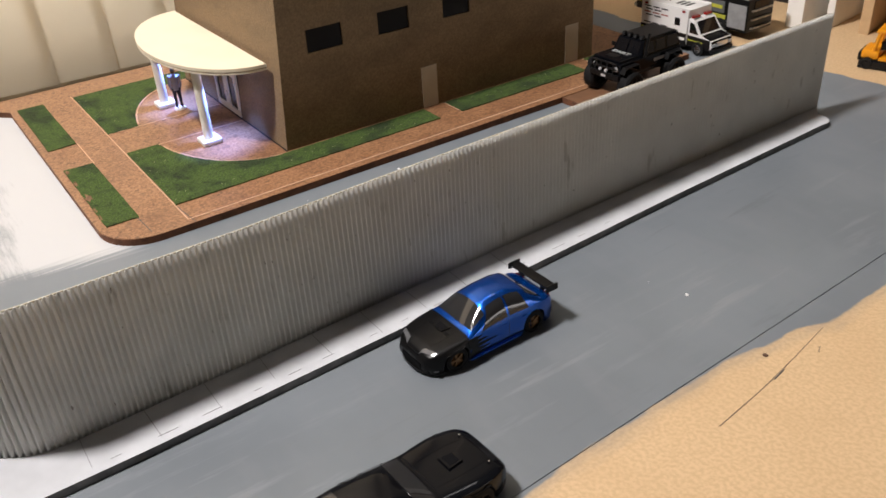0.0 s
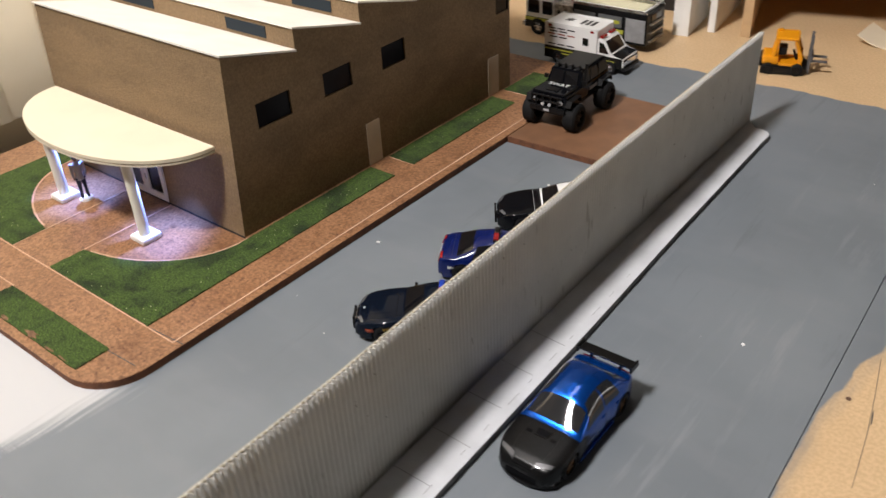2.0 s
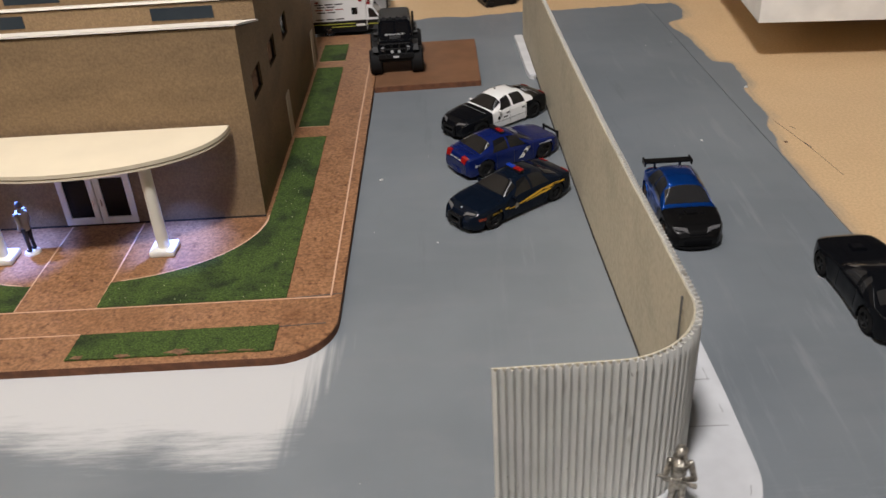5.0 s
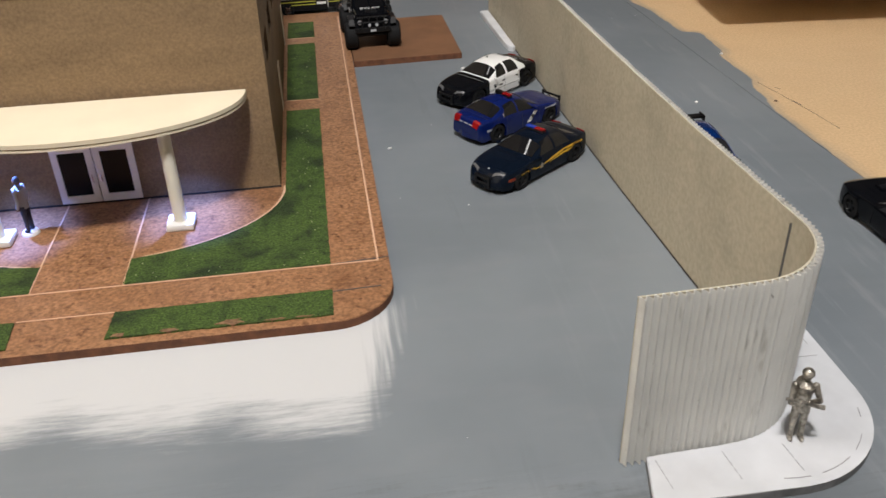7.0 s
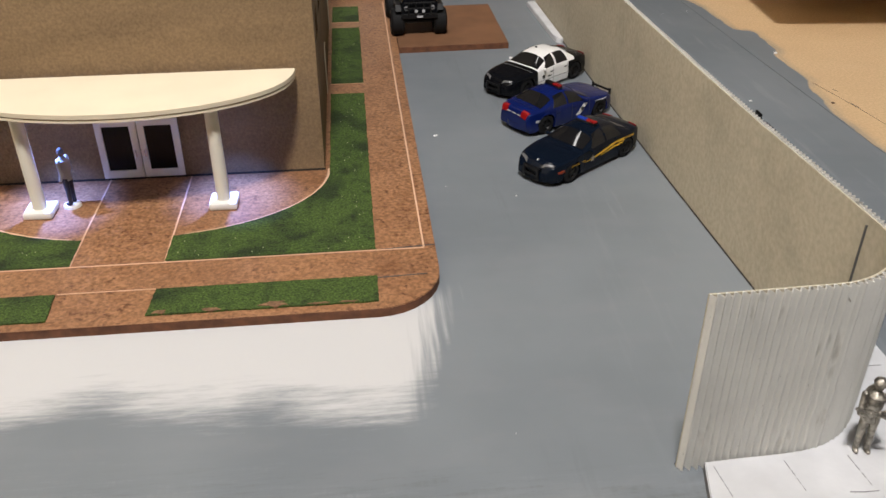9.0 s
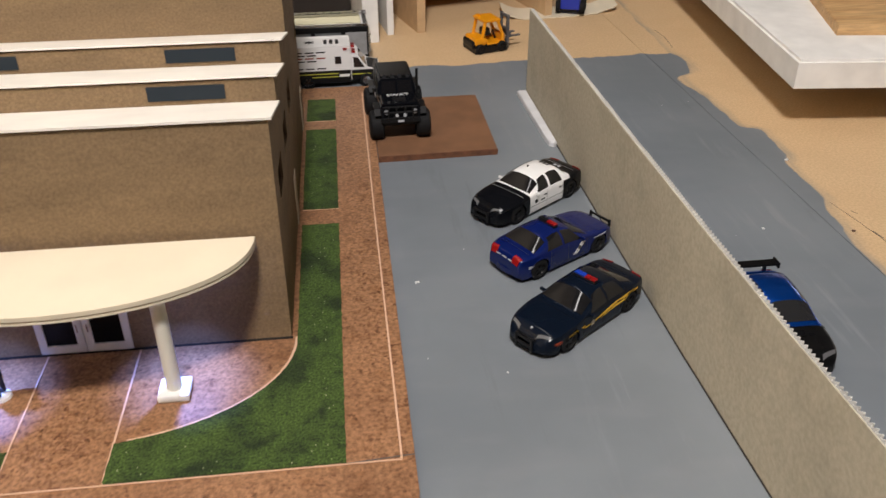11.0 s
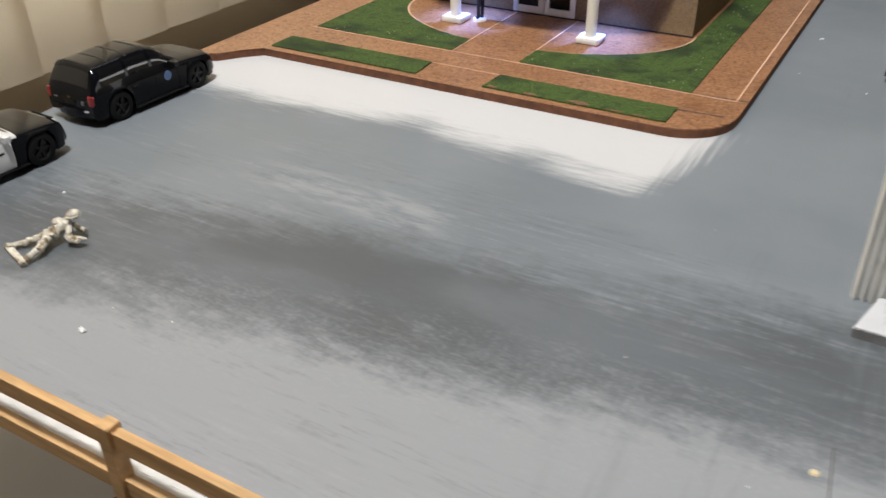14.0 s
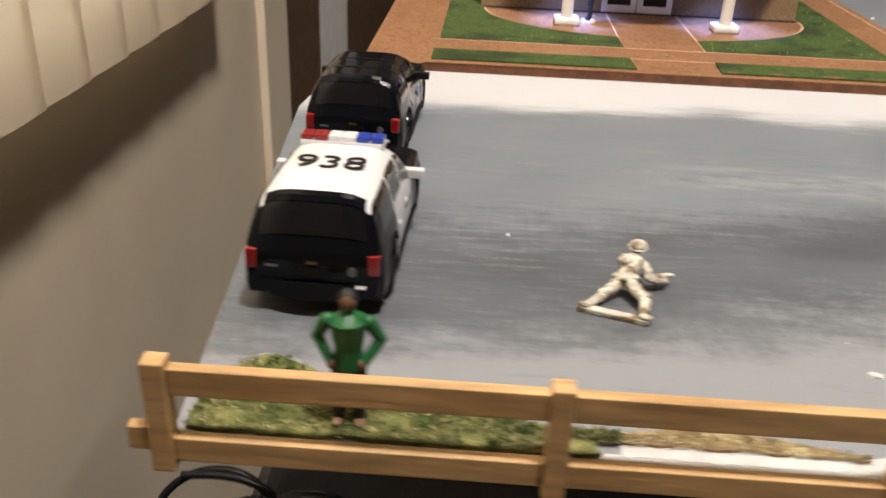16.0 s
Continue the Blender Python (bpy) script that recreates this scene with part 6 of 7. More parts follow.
part("hose_bed", boxed(-EW * 0.80, EW * 0.80, -0.0560, 0.0110, 0.0350, 0.0364), M_PCAR_WHITE, eng)
for k in range(7):
    xx = -EW * 0.62 + EW * 1.24 * k / 6
    part("hose", tube(bmesh.new(), (xx, -0.054, 0.0372), (xx, 0.010, 0.0372), 0.0011, seg=8), mat("pale_hose", (0.55, 0.52, 0.36), 0.8), eng, "pale folded hose")
lad = bmesh.new()
for xx in (0.0045, 0.0125):
    box(lad, xx - 0.0006, xx + 0.0006, -0.0600, 0.0300, 0.0392, 0.0410)
for k in range(13):
    tube(lad, (0.0045, -0.057 + 0.007 * k, 0.0401), (0.0125, -0.057 + 0.007 * k, 0.0401), 0.0005, seg=6)
for y in (-0.05, 0.005):
    box(lad, 0.0055, 0.0115, y - 0.0008, y + 0.0008, 0.0364, 0.0394)
part("ladder", lad, M_CHROME, eng, "silver roof ladder")
for k in range(3):
    part("rear_step", boxed(-EW * 0.75, EW * 0.75, -0.0625, -0.0602, 0.0100 + 0.0075 * k, 0.0112 + 0.0075 * k), M_SILVER, eng)
part("rear_window", boxed(-EW * 0.55, EW * 0.55, -0.0606, -0.0600, 0.0240, 0.0330), M_CARGLASS, eng)
light_bar(eng, 0.0560, 0.0371, 0.0300, [M_RED, M_PCAR_WHITE, M_RED], M_BLACK, d=0.0050, h=0.0030)
part("deck_gun", tube(bmesh.new(), (0, 0.0235, 0.0320), (0, 0.0235, 0.0430), 0.0018, seg=10), M_RED, eng)
part("front_bumper", boxed(-EW, EW, 0.0635, 0.0680, 0.0060, 0.0100, 0.0008), M_CHROME, eng)

# --- an orange forklift
M_MAST = mat("grey_mast", (0.09, 0.09, 0.095), 0.5)
fork = tagged(empty("forklift", heading(0.1335, 0.4885, 0.95, 0.30)), "orange toy forklift with black base and grey mast", "toy forklift")
part("base", slab([(-0.0125, -0.0165), (0.0125, -0.0165), (0.0120, 0.0140), (0.0090, 0.0165), (-0.0090, 0.0165), (-0.0120, 0.0140)], 0.0008, 0.0068, 0.0012), M_BLACK, fork, "black chassis")
part("hood", boxed(-0.0105, 0.0105, -0.0165, -0.0040, 0.0068, 0.0135, 0.0024), M_ORANGE, fork)
part("counterweight", boxed(-0.0098, 0.0098, -0.0185, -0.0145, 0.0045, 0.0112, 0.0018), M_BLACK, fork)
part("floor_plate", boxed(-0.0108, 0.0108, -0.0042, 0.0125, 0.0066, 0.0088, 0.0006), M_ORANGE, fork)
part("front_panel", boxed(-0.0104, 0.0104, 0.0095, 0.0125, 0.0086, 0.0150, 0.0008), M_ORANGE, fork)
for x in (-0.0088, 0.0088):
    part("cage_post", tube(bmesh.new(), (x, -0.0085, 0.0125), (x, -0.0060, 0.0265), 0.0015, seg=10), M_ORANGE, fork)
    part("cage_post", tube(bmesh.new(), (x, 0.0110, 0.0140), (x, 0.0062, 0.0265), 0.0015, seg=10), M_ORANGE, fork)
part("cage_roof", boxed(-0.0105, 0.0105, -0.0085, 0.0085, 0.0262, 0.0285, 0.0010), M_ORANGE, fork)
part("roof_beacon", boxed(-0.0085, -0.0045, -0.0070, -0.0040, 0.0284, 0.0298, 0.0004), M_ORANGE, fork)
part("seat", boxed(-0.0050, 0.0050, -0.0050, 0.0010, 0.0130, 0.0195, 0.0010), M_BLACK, fork)
part("steering_column", tube(bmesh.new(), (0, 0.0085, 0.0088), (0, 0.0055, 0.0165), 0.0009, seg=8), M_BLACK, fork)
mast = bmesh.new()
for x in (-0.0060, 0.0060):
    box(mast, x - 0.0012, x + 0.0012, 0.0165, 0.0186, 0.0010, 0.0295)
for z in (0.0060, 0.0160, 0.0270):
    box(mast, -0.0060, 0.0060, 0.0168, 0.0184, z, z + 0.0020)
part("mast", mast, M_MAST, fork, "grey lifting mast")
part("fork_carriage", boxed(-0.0085, 0.0085, 0.0187, 0.0200, 0.0100, 0.0150, 0.0003), M_MAST, fork)
for x in (-0.0055, 0.0055):
    part("tine", boxed(x - 0.0013, x + 0.0013, 0.0198, 0.0300, 0.0100, 0.0111), M_MAST, fork)
for s in (-1, 1):
    for y, r in ((-0.0110, 0.0042), (0.0095, 0.0046)):
        wheel(fork, s * 0.0112, y, r, 0.0036, M_BLACK, s, 5)

# ---------------------------------------------------------------- card and board structures at the far end
carport = tagged(empty("board_carport", pose(0.0815, 0.5420, 0, 0, 0, 15)), "open raw fibreboard box standing on the table", "model garage")
part("side_panel", boxed(-0.004, 0.004, 0.0, 0.230, 0.0, 0.082, 0.0004), M_MDF, carport)
part("side_panel", boxed(0.128, 0.136, 0.0, 0.230, 0.0, 0.082, 0.0004), M_MDF, carport)
part("back_panel", boxed(0.0042, 0.1278, 0.222, 0.230, 0.0, 0.082), M_MDF, carport)
part("top_panel", boxed(-0.008, 0.140, -0.004, 0.234, 0.0822, 0.0882, 0.0004), M_MDF, carport)

garage = tagged(empty("white_garage", pose(0.0300, 0.5170, 0, 0, 0, 8)), "white foam board garage with open bays", "model garage")
part("pier", boxed(-0.003, 0.011, 0.0, 0.060, 0.0, 0.150, 0.0004), M_WHITE, garage, "white foam board pier")
part("pier", boxed(0.0225, 0.0285, 0.018, 0.105, 0.0, 0.150, 0.0004), M_WHITE, garage)
part("pier", boxed(-0.100, -0.088, 0.0, 0.060, 0.0, 0.150, 0.0004), M_WHITE, garage)
part("bay_back", boxed(-0.112, 0.0225, 0.100, 0.106, 0.0, 0.150), M_WHITE, garage)
part("lintel", boxed(-0.0878, -0.0032, 0.002, 0.058, 0.095, 0.150), M_WHITE, garage)
# near-black sheet across the bay stands in for its shaded inside
part("bay_shade_sheet", boxed(-0.0876, -0.0034, 0.062, 0.066, 0.0, 0.095), M_DARK, garage)

card = bmesh.new()
nr = random.Random(3)
rows = []
for i in range(27):
    f = i / 26
    x = 0.163 + 0.118 * f
    y = 0.571 + 0.014 * f - 0.008 * math.sin(f * math.pi)
    z = 0.0012 + 0.0070 * (max(0.0, 0.16 - f) / 0.16) ** 1.6 + 0.0055 * (max(0.0, f - 0.78) / 0.22) ** 1.5
    jag = nr.uniform(-0.0016, 0.0016)
    rows.append([card.verts.new(p) for p in ((x, y + jag, z), (x + 0.002, y + 0.034 + jag * 0.5, z + 0.0006), (x + 0.002, y + 0.034 + jag * 0.5, z - 0.0003), (x, y + jag, z - 0.0009))])
for p, q in zip(rows, rows[1:]):
    for j in range(4):
        card.faces.new((p[j], q[j], q[(j + 1) % 4], p[(j + 1) % 4]))
for end in (rows[0], rows[-1]):
    card.faces.new(end)
tagged(link("torn_card", card, M_WHITE_CARD, smooth=30), "torn curled cream card lying on the table", "card")

robot = tagged(empty("toy_tractor", pose(0.2330, 0.5830, 0.0026, 0, 0, -20)), "small blue and black plastic toy vehicle", "toy vehicle")
M_TOYBLUE = mat("blue_plastic", (0.012, 0.03, 0.33), 0.35)
part("body", boxed(-0.0095, 0.0095, -0.011, 0.010, 0.0040, 0.0150, 0.0018), M_TOYBLUE, robot)
part("cab", boxed(-0.0070, 0.0070, -0.0075, 0.0045, 0.0150, 0.0250, 0.0016), M_BLACK, robot)
part("hatch", boxed(-0.0072, 0.0010, -0.0108, -0.0080, 0.0135, 0.0215, 0.0008), M_TOYBLUE, robot)
part("arm", tube(bmesh.new(), (-0.0085, 0.0, 0.016), (-0.0150, -0.004, 0.0270), 0.0026, 0.0018, 10), M_BLACK, robot)
for s in (-1, 1):
    for y, r in ((-0.006, 0.0062), (0.008, 0.0050)):
        wheel(robot, s * 0.0115, y, r, 0.0050, M_BLACK, s, 5, tread=1)

foam = tagged(empty("foam_block"), "thick white foam board shelf raised above the table", "foam board")
part("slab", slab([(0.3110, 0.2830), (0.80, 0.2350), (0.80, 0.70), (0.3500, 0.72)], 0.0320, 0.0520, 0.0020), M_WHITE, foam)
part("foot", slab([(0.62, 0.40), (0.70, 0.40), (0.70, 0.62), (0.62, 0.62)], 0.0, 0.0319), M_MDF, foam, "raw board support")
tagged(link("wood_offcut", slab([(0.362, 0.330), (0.60, 0.300), (0.60, 0.42), (0.395, 0.45)], 0.0522, 0.0600, 0.0006), M_PINE), "pale wood offcut lying on the foam board", "wood offcut")

# ---------------------------------------------------------------- the timber fence along the table's front edge
timber = tagged(empty("timber_fence"), "pale pine post and rail fence along the table edge", "fence")
FY0, FY1 = -0.3050, -0.3010
posts = [-0.2525, -0.1802, -0.1187, -0.0525, 0.0072, 0.0660]
for x in posts:
    part("post", boxed(x - 0.0021, x + 0.0021, FY0, FY1 + 0.0003, -0.0062, 0.0180, 0.0004), M_PINE, timber)
for a, c in zip(posts, posts[1:]):
    part("rail", boxed(a + 0.0022, c - 0.0022, FY0 + 0.0010, FY1 - 0.0004, 0.0108, 0.0165, 0.0003), M_PINE, timber)
    part("rail", boxed(a + 0.0022, c - 0.0022, FY0 + 0.0010, FY1 - 0.0004, -0.0042, 0.0011, 0.0003), M_PINE, timber)
part("rail_end", boxed(-0.2588, -0.2548, FY0 + 0.0010, FY1 - 0.0004, -0.0020, 0.0032, 0.0003), M_PINE, timber)

# dry and green turf strip behind it
M_VERGE = mat("static_grass", (0.105, 0.160, 0.030), 0.95, noise_scale=210, noise_amount=0.45, color2=(0.29, 0.27, 0.10), bump=0.0012, bump_scale=700)
M_DRY = mat("dry_turf", (0.27, 0.175, 0.075), 0.95, noise_scale=300, noise_amount=0.4, color2=(0.42, 0.30, 0.16), bump=0.001, bump_scale=600)


def blob(pts, z, seed):
    rnd = random.Random(seed)
    out = []
    for i in range(len(pts)):
        a, c = Vector(pts[i]), Vector(pts[(i + 1) % len(pts)])
        k = max(1, int((c - a).length / 0.002))
        out += [tuple(a.lerp(c, j / k) + Vector((rnd.uniform(-0.0007, 0.0007), rnd.uniform(-0.0007, 0.0007)))) for j in range(k)]
    return slab(out, 0.0001, z)


def turf_back(x):
    """How far the glued turf reaches in from the table edge."""
    return float(np.interp(x, [-0.2495, -0.243, -0.236, -0.225, -0.215, -0.194, -0.180, -0.168, -0.150, -0.123], [-0.2890, -0.2760, -0.2755, -0.2825, -0.2860, -0.2900, -0.2935, -0.2935, -0.2900, -0.2955]))


def turf_patch(x0, x1, front, z, seed):
    xs = [x0 + (x1 - x0) * i / 20 for i in range(21)]
    return blob([(x, front) for x in xs] + [(x, turf_back(x)) for x in reversed(xs)], z, seed)


M_STRAW = mat("straw_fibre", (0.55, 0.50, 0.30), 0.95, noise_scale=300, noise_amount=0.3)
M_MOSS = mat("dark_fibre", (0.060, 0.120, 0.022), 0.95, noise_scale=300, noise_amount=0.4)
verge = tagged(empty("turf_strip"), "ragged strip of green static grass fading to brown turf", "turf")
part("green_turf", turf_patch(-0.2490, -0.1720, -0.3003, 0.0012, 1), M_VERGE, verge)
part("dry_turf", turf_patch(-0.1730, -0.1240, -0.2958, 0.0010, 2), M_DRY, verge)
tr = random.Random(8)
for name, count, x0, x1, mats in (("standing_grass", 6500, -0.2495, -0.168, [M_VERGE, M_STRAW, M_MOSS]), ("dry_grass", 1800, -0.176, -0.121, [M_DRY, M_STRAW, M_VERGE])):
    blades = bmesh.new()
    for i in range(count):
        x = tr.uniform(x0, x1)
        y = tr.uniform(-0.3005 if x < -0.178 else -0.2962, turf_back(x) + tr.uniform(-0.001, 0.0010))
        bare = math.sin(x * 410) + math.sin(y * 620 + x * 170) > 1.35
        h = tr.uniform(0.0014, 0.0026) * (0.55 if bare or name == "dry_grass" else 1.0)
        lx, ly, turn = tr.uniform(-0.0016, 0.0016), tr.uniform(-0.0014, 0.0010), tr.uniform(0, math.pi)
        dx, dy = math.cos(turn) * 0.00024, math.sin(turn) * 0.00024
        v = [blades.verts.new(p) for p in ((x - dx, y - dy, 0.001), (x + dx, y + dy, 0.001), (x + lx, y + ly, h))]
        blades.faces.new(v).material_index = 1 if (bare and tr.random() < 0.45) or tr.random() < 0.13 else (2 if tr.random() < 0.25 else 0)
    tagged(part(name, blades, mats, verge), kind="stuff")

# worn brown patches in the front lawn
M_SOIL = mat("bare_soil", (0.20, 0.11, 0.06), 0.95, noise_scale=500, noise_amount=0.4, bump=0.0004, bump_scale=900)
for i, (x, y, rx, ry) in enumerate(((-0.042, -0.0378, 0.0060, 0.0024), (-0.066, -0.0388, 0.0042, 0.0012), (-0.024, -0.0390, 0.0050, 0.0010), (-0.086, -0.0386, 0.0035, 0.0014), (-0.012, -0.0392, 0.0040, 0.0008))):
    pr = random.Random(40 + i)
    ring = [(x + rx * math.cos(a) * pr.uniform(0.35, 1.2), y + ry * math.sin(a) * pr.uniform(0.35, 1.2)) for a in (2 * math.pi * k / 14 for k in range(14))]
    tagged(link("soil_patch", slab(ring, H + 0.0004, H + 0.0010), M_SOIL), "worn brown soil patch in the front lawn", "soil patch", "soil patches in the lawn", kind="stuff")

# bare white strip left along the table edge
M_BARE = mat("bare_primer", (0.60, 0.59, 0.57), 0.7, noise_scale=120, noise_amount=0.12)
tagged(link("bare_edge", blob([(-0.168, -0.3030), (0.05, -0.3030), (0.05, -0.3020), (-0.02, -0.3010), (-0.118, -0.2985), (-0.130, -0.2985), (-0.168, -0.2990)], 0.0003, 6), M_BARE, m=pose(0, 0.0035, 0)), "bare white primer strip at the table edge", "paint", kind="stuff")

tagged(link("bare_edge", boxed(-0.172, 0.20, -0.3044, -0.3022, -0.0046, 0.0002), M_BARE, m=pose(0, 0.0035, 0)), "white primer run down the table edge", "paint", kind="stuff")

# ---------------------------------------------------------------- small figures, each one plain cast shape


def figure(name, label, place, limbs, balls, boxes, materials):
    bm = bmesh.new()
    for a, c, r0, r1, mi in limbs:
        tube(bm, a, c, r0, r1, 10, mi=mi)
    for c, r, sc, mi in balls:
        got = bmesh.ops.create_uvsphere(bm, u_segments=12, v_segments=8, radius=r, matrix=Matrix.Translation(c) @ Matrix.Diagonal((*sc, 1)))
        for f in {f for v in got["verts"] for f in v.link_faces}:
            f.material_index = mi
    for x0, x1, y0, y1, z0, z1, bv, mi in boxes:
        before = set(bm.faces)
        box(bm, x0, x1, y0, y1, z0, z1, bv, mi)
        for f in set(bm.faces) - before:
            f.material_index = mi
    return tagged(link(name, bm, materials, m=place, smooth=50), label, "figurine")


def standing(k, arms):
    """Limbs and joints of a small standing figure k metres tall; arms: elbow and wrist for each side."""
    limbs, balls = [], []
    for s in (-1, 1):
        limbs += [((s * 0.07 * k, 0, 0.03 * k), (s * 0.065 * k, 0, 0.26 * k), 0.038 * k, 0.045 * k, 0), ((s * 0.065 * k, 0, 0.26 * k), (s * 0.055 * k, 0, 0.49 * k), 0.047 * k, 0.066 * k, 0)]
        balls += [((s * 0.075 * k, 0.03 * k, 0.025 * k), 0.04 * k, (0.9, 1.7, 0.7), 0)]
    limbs += [((0, 0, 0.45 * k), (0, 0, 0.60 * k), 0.100 * k, 0.095 * k, 1), ((0, 0, 0.60 * k), (0, 0, 0.80 * k), 0.095 * k, 0.125 * k, 1), ((0, 0, 0.79 * k), (0, 0, 0.87 * k), 0.120 * k, 0.040 * k, 1)]
    for s, (elbow, wrist) in zip((-1, 1), arms):
        sh = (s * 0.135 * k, 0, 0.79 * k)
        e = tuple(v * k for v in elbow)
        w = tuple(v * k for v in wrist)
        limbs += [(sh, e, 0.046 * k, 0.040 * k, 1), (e, w, 0.040 * k, 0.032 * k, 1)]
        balls += [(sh, 0.05 * k, (1, 1, 1), 1), (e, 0.041 * k, (1, 1, 1), 1), (w, 0.034 * k, (1, 1, 1.2), 2)]
    balls += [((0, 0.005 * k, 0.935 * k), 0.062 * k, (0.9, 1.05, 1.15), 2), ((0, -0.006 * k, 0.955 * k), 0.064 * k, (0.95, 1.0, 0.95), 3)]
    return limbs, balls


M_TROUSER = mat("dark_blue_trousers", (0.015, 0.018, 0.04), 0.7)
M_JACKET = mat("pale_grey_jacket", (0.36, 0.37, 0.40), 0.6)
M_SKIN = mat("brown_paint", (0.16, 0.075, 0.04), 0.6)
M_HAIR = mat("black_hair", (0.012, 0.010, 0.010), 0.6)
M_GREEN = mat("green_jersey", (0.008, 0.115, 0.032), 0.5)
M_SHOE = mat("pale_base", (0.70, 0.68, 0.66), 0.6)

k = 0.0290
limbs, balls = standing(k, (((-0.15, -0.01, 0.60), (-0.12, 0.06, 0.46)), ((0.15, -0.01, 0.60), (0.12, 0.06, 0.46))))
limbs = [((a[0], a[1], a[2] + 0.0013), (c[0], c[1], c[2] + 0.0013), r0, r1, mi) for a, c, r0, r1, mi in limbs]
balls = [((c[0], c[1], c[2] + 0.0013), r, sc, mi) for c, r, sc, mi in balls]
limbs.append(((0, 0.0005, 0.0), (0, 0.0005, 0.0012), 0.0050, 0.0046, 4))
figure("doorman_figurine", "painted toy figurine in grey jacket standing on a pale base", pose(-0.1425, 0.0555, H + 0.0001, 0, 0, 75) @ Matrix.Diagonal((0.86, 0.86, 1, 1)), limbs, balls, [], [M_TROUSER, M_JACKET, M_SKIN, mat("grey_cap", (0.10, 0.11, 0.14), 0.6), M_SHOE])

k = 0.0285
limbs, balls = standing(k, (((-0.205, -0.03, 0.65), (-0.10, 0.06, 0.50)), ((0.205, -0.03, 0.65), (0.10, 0.06, 0.50))))
figure("green_figurine", "painted toy figurine in green jersey with hands on hips", pose(-0.2190, -0.2955, 0.0012, 0, 0, 180), limbs, [(c, rr, sc, 4 if c[2] < 0.002 else mi) for c, rr, sc, mi in balls], [], [M_HAIR, M_GREEN, M_SKIN, M_HAIR, mat("tan_shoes", (0.22, 0.13, 0.07), 0.6)])

# a bare metal soldier leaning by the fence corner
k = 0.0275
limbs, balls = standing(k, (((-0.20, 0.06, 0.62), (-0.02, 0.18, 0.66)), ((0.18, 0.10, 0.60), (0.10, 0.22, 0.66))))
limbs += [((-0.0062, 0.0050, 0.0165), (0.0080, 0.0062, 0.0200), 0.0009, 0.0006, 1), ((0.0, 0.0056, 0.0182), (0.0, 0.0060, 0.0150), 0.0008, 0.0006, 1)]
balls += [((0, 0.0002, 0.0268), 0.0022, (1.05, 1.15, 0.8), 1), ((0, -0.0030, 0.0200), 0.0030, (1, 0.8, 1.3), 1)]
figure("metal_soldier", "bare pewter toy soldier standing against the fence corner", pose(0.1497, -0.1378, 0.0037, 4, 0, 165) @ Matrix.Diagonal((0.88, 0.88, 1, 1)), limbs, balls, [], [M_SILVER, M_SILVER, M_SILVER, M_SILVER])

# an unpainted prone soldier on a bar base
M_PALE = patchy(mat("unpainted_cast", (0.62, 0.58, 0.48), 0.42, noise_scale=500, noise_amount=0.3, bump=0.00025, bump_scale=900), 260, (0.30, 0.23, 0.15), 0.50, 0.62)
P = [((-0.0085, -0.0005, 0.0018), (-0.0048, 0.0070, 0.0026), 0.0011, 0.0014), ((-0.0048, 0.0070, 0.0026), (-0.0010, 0.0145, 0.0050), 0.0014, 0.0020),
     ((0.0085, 0.0, 0.0018), (0.0078, 0.0072, 0.0044), 0.0012, 0.0016), ((0.0078, 0.0072, 0.0044), (0.0020, 0.0140, 0.0050), 0.0017, 0.0021),
     ((0.0003, 0.0130, 0.0048), (0.0005, 0.0180, 0.0066), 0.0025, 0.0024), ((0.0005, 0.0180, 0.0066), (0.0010, 0.0240, 0.0088), 0.0024, 0.0032),
     ((0.0036, 0.0236, 0.0088), (0.0078, 0.0205, 0.0040), 0.0014, 0.0012), ((0.0078, 0.0205, 0.0040), (0.0108, 0.0232, 0.0034), 0.0012, 0.0010),
     ((-0.0018, 0.0240, 0.0088), (-0.0030, 0.0275, 0.0042), 0.0014, 0.0011), ((-0.0030, 0.0275, 0.0042), (0.0040, 0.0288, 0.0046), 0.0011, 0.0010),
     ((0.0050, 0.0205, 0.0048), (0.0118, 0.0256, 0.0046), 0.0011, 0.0009), ((0.0118, 0.0256, 0.0046), (0.0130, 0.0265, 0.0046), 0.0006, 0.0005)]
rk = random.Random(7)
folds = []
for a, c, r0, r1 in P[:10]:
    for q in (0.2, 0.5, 0.8):
        f = q + rk.uniform(-0.08, 0.08)
        folds.append((tuple(a[n] + (c[n] - a[n]) * f + rk.uniform(-0.0004, 0.0004) for n in range(3)), (r0 + r1) * 0.5 * rk.uniform(1.15, 1.42), (rk.uniform(0.8, 1.1), rk.uniform(0.55, 0.85), rk.uniform(0.8, 1.05)), 0))
folds += [((0.0012, 0.0272, 0.0122), 0.0021, (1, 1.1, 1.1), 0), ((0.0012, 0.0270, 0.0134), 0.0026, (1.05, 1.2, 0.65), 0), ((0.0012, 0.0270, 0.0126), 0.0030, (1.05, 1.2, 0.16), 0),
          ((-0.0012, 0.0205, 0.0104), 0.0022, (1.1, 1.2, 0.8), 0), ((0.0030, 0.0155, 0.0072), 0.0012, (1, 1, 0.8), 0), ((-0.0026, 0.0150, 0.0066), 0.0012, (1, 1, 0.8), 0),
          ((0.0092, -0.0002, 0.0026), 0.0015, (1.5, 0.8, 0.7), 0), ((-0.0088, -0.0002, 0.0024), 0.0014, (1.3, 0.8, 0.7), 0), ((0.0108, 0.0232, 0.0036), 0.0013, (1, 1, 0.9), 0), ((0.0040, 0.0288, 0.0046), 0.0012, (1, 1, 1), 0)]
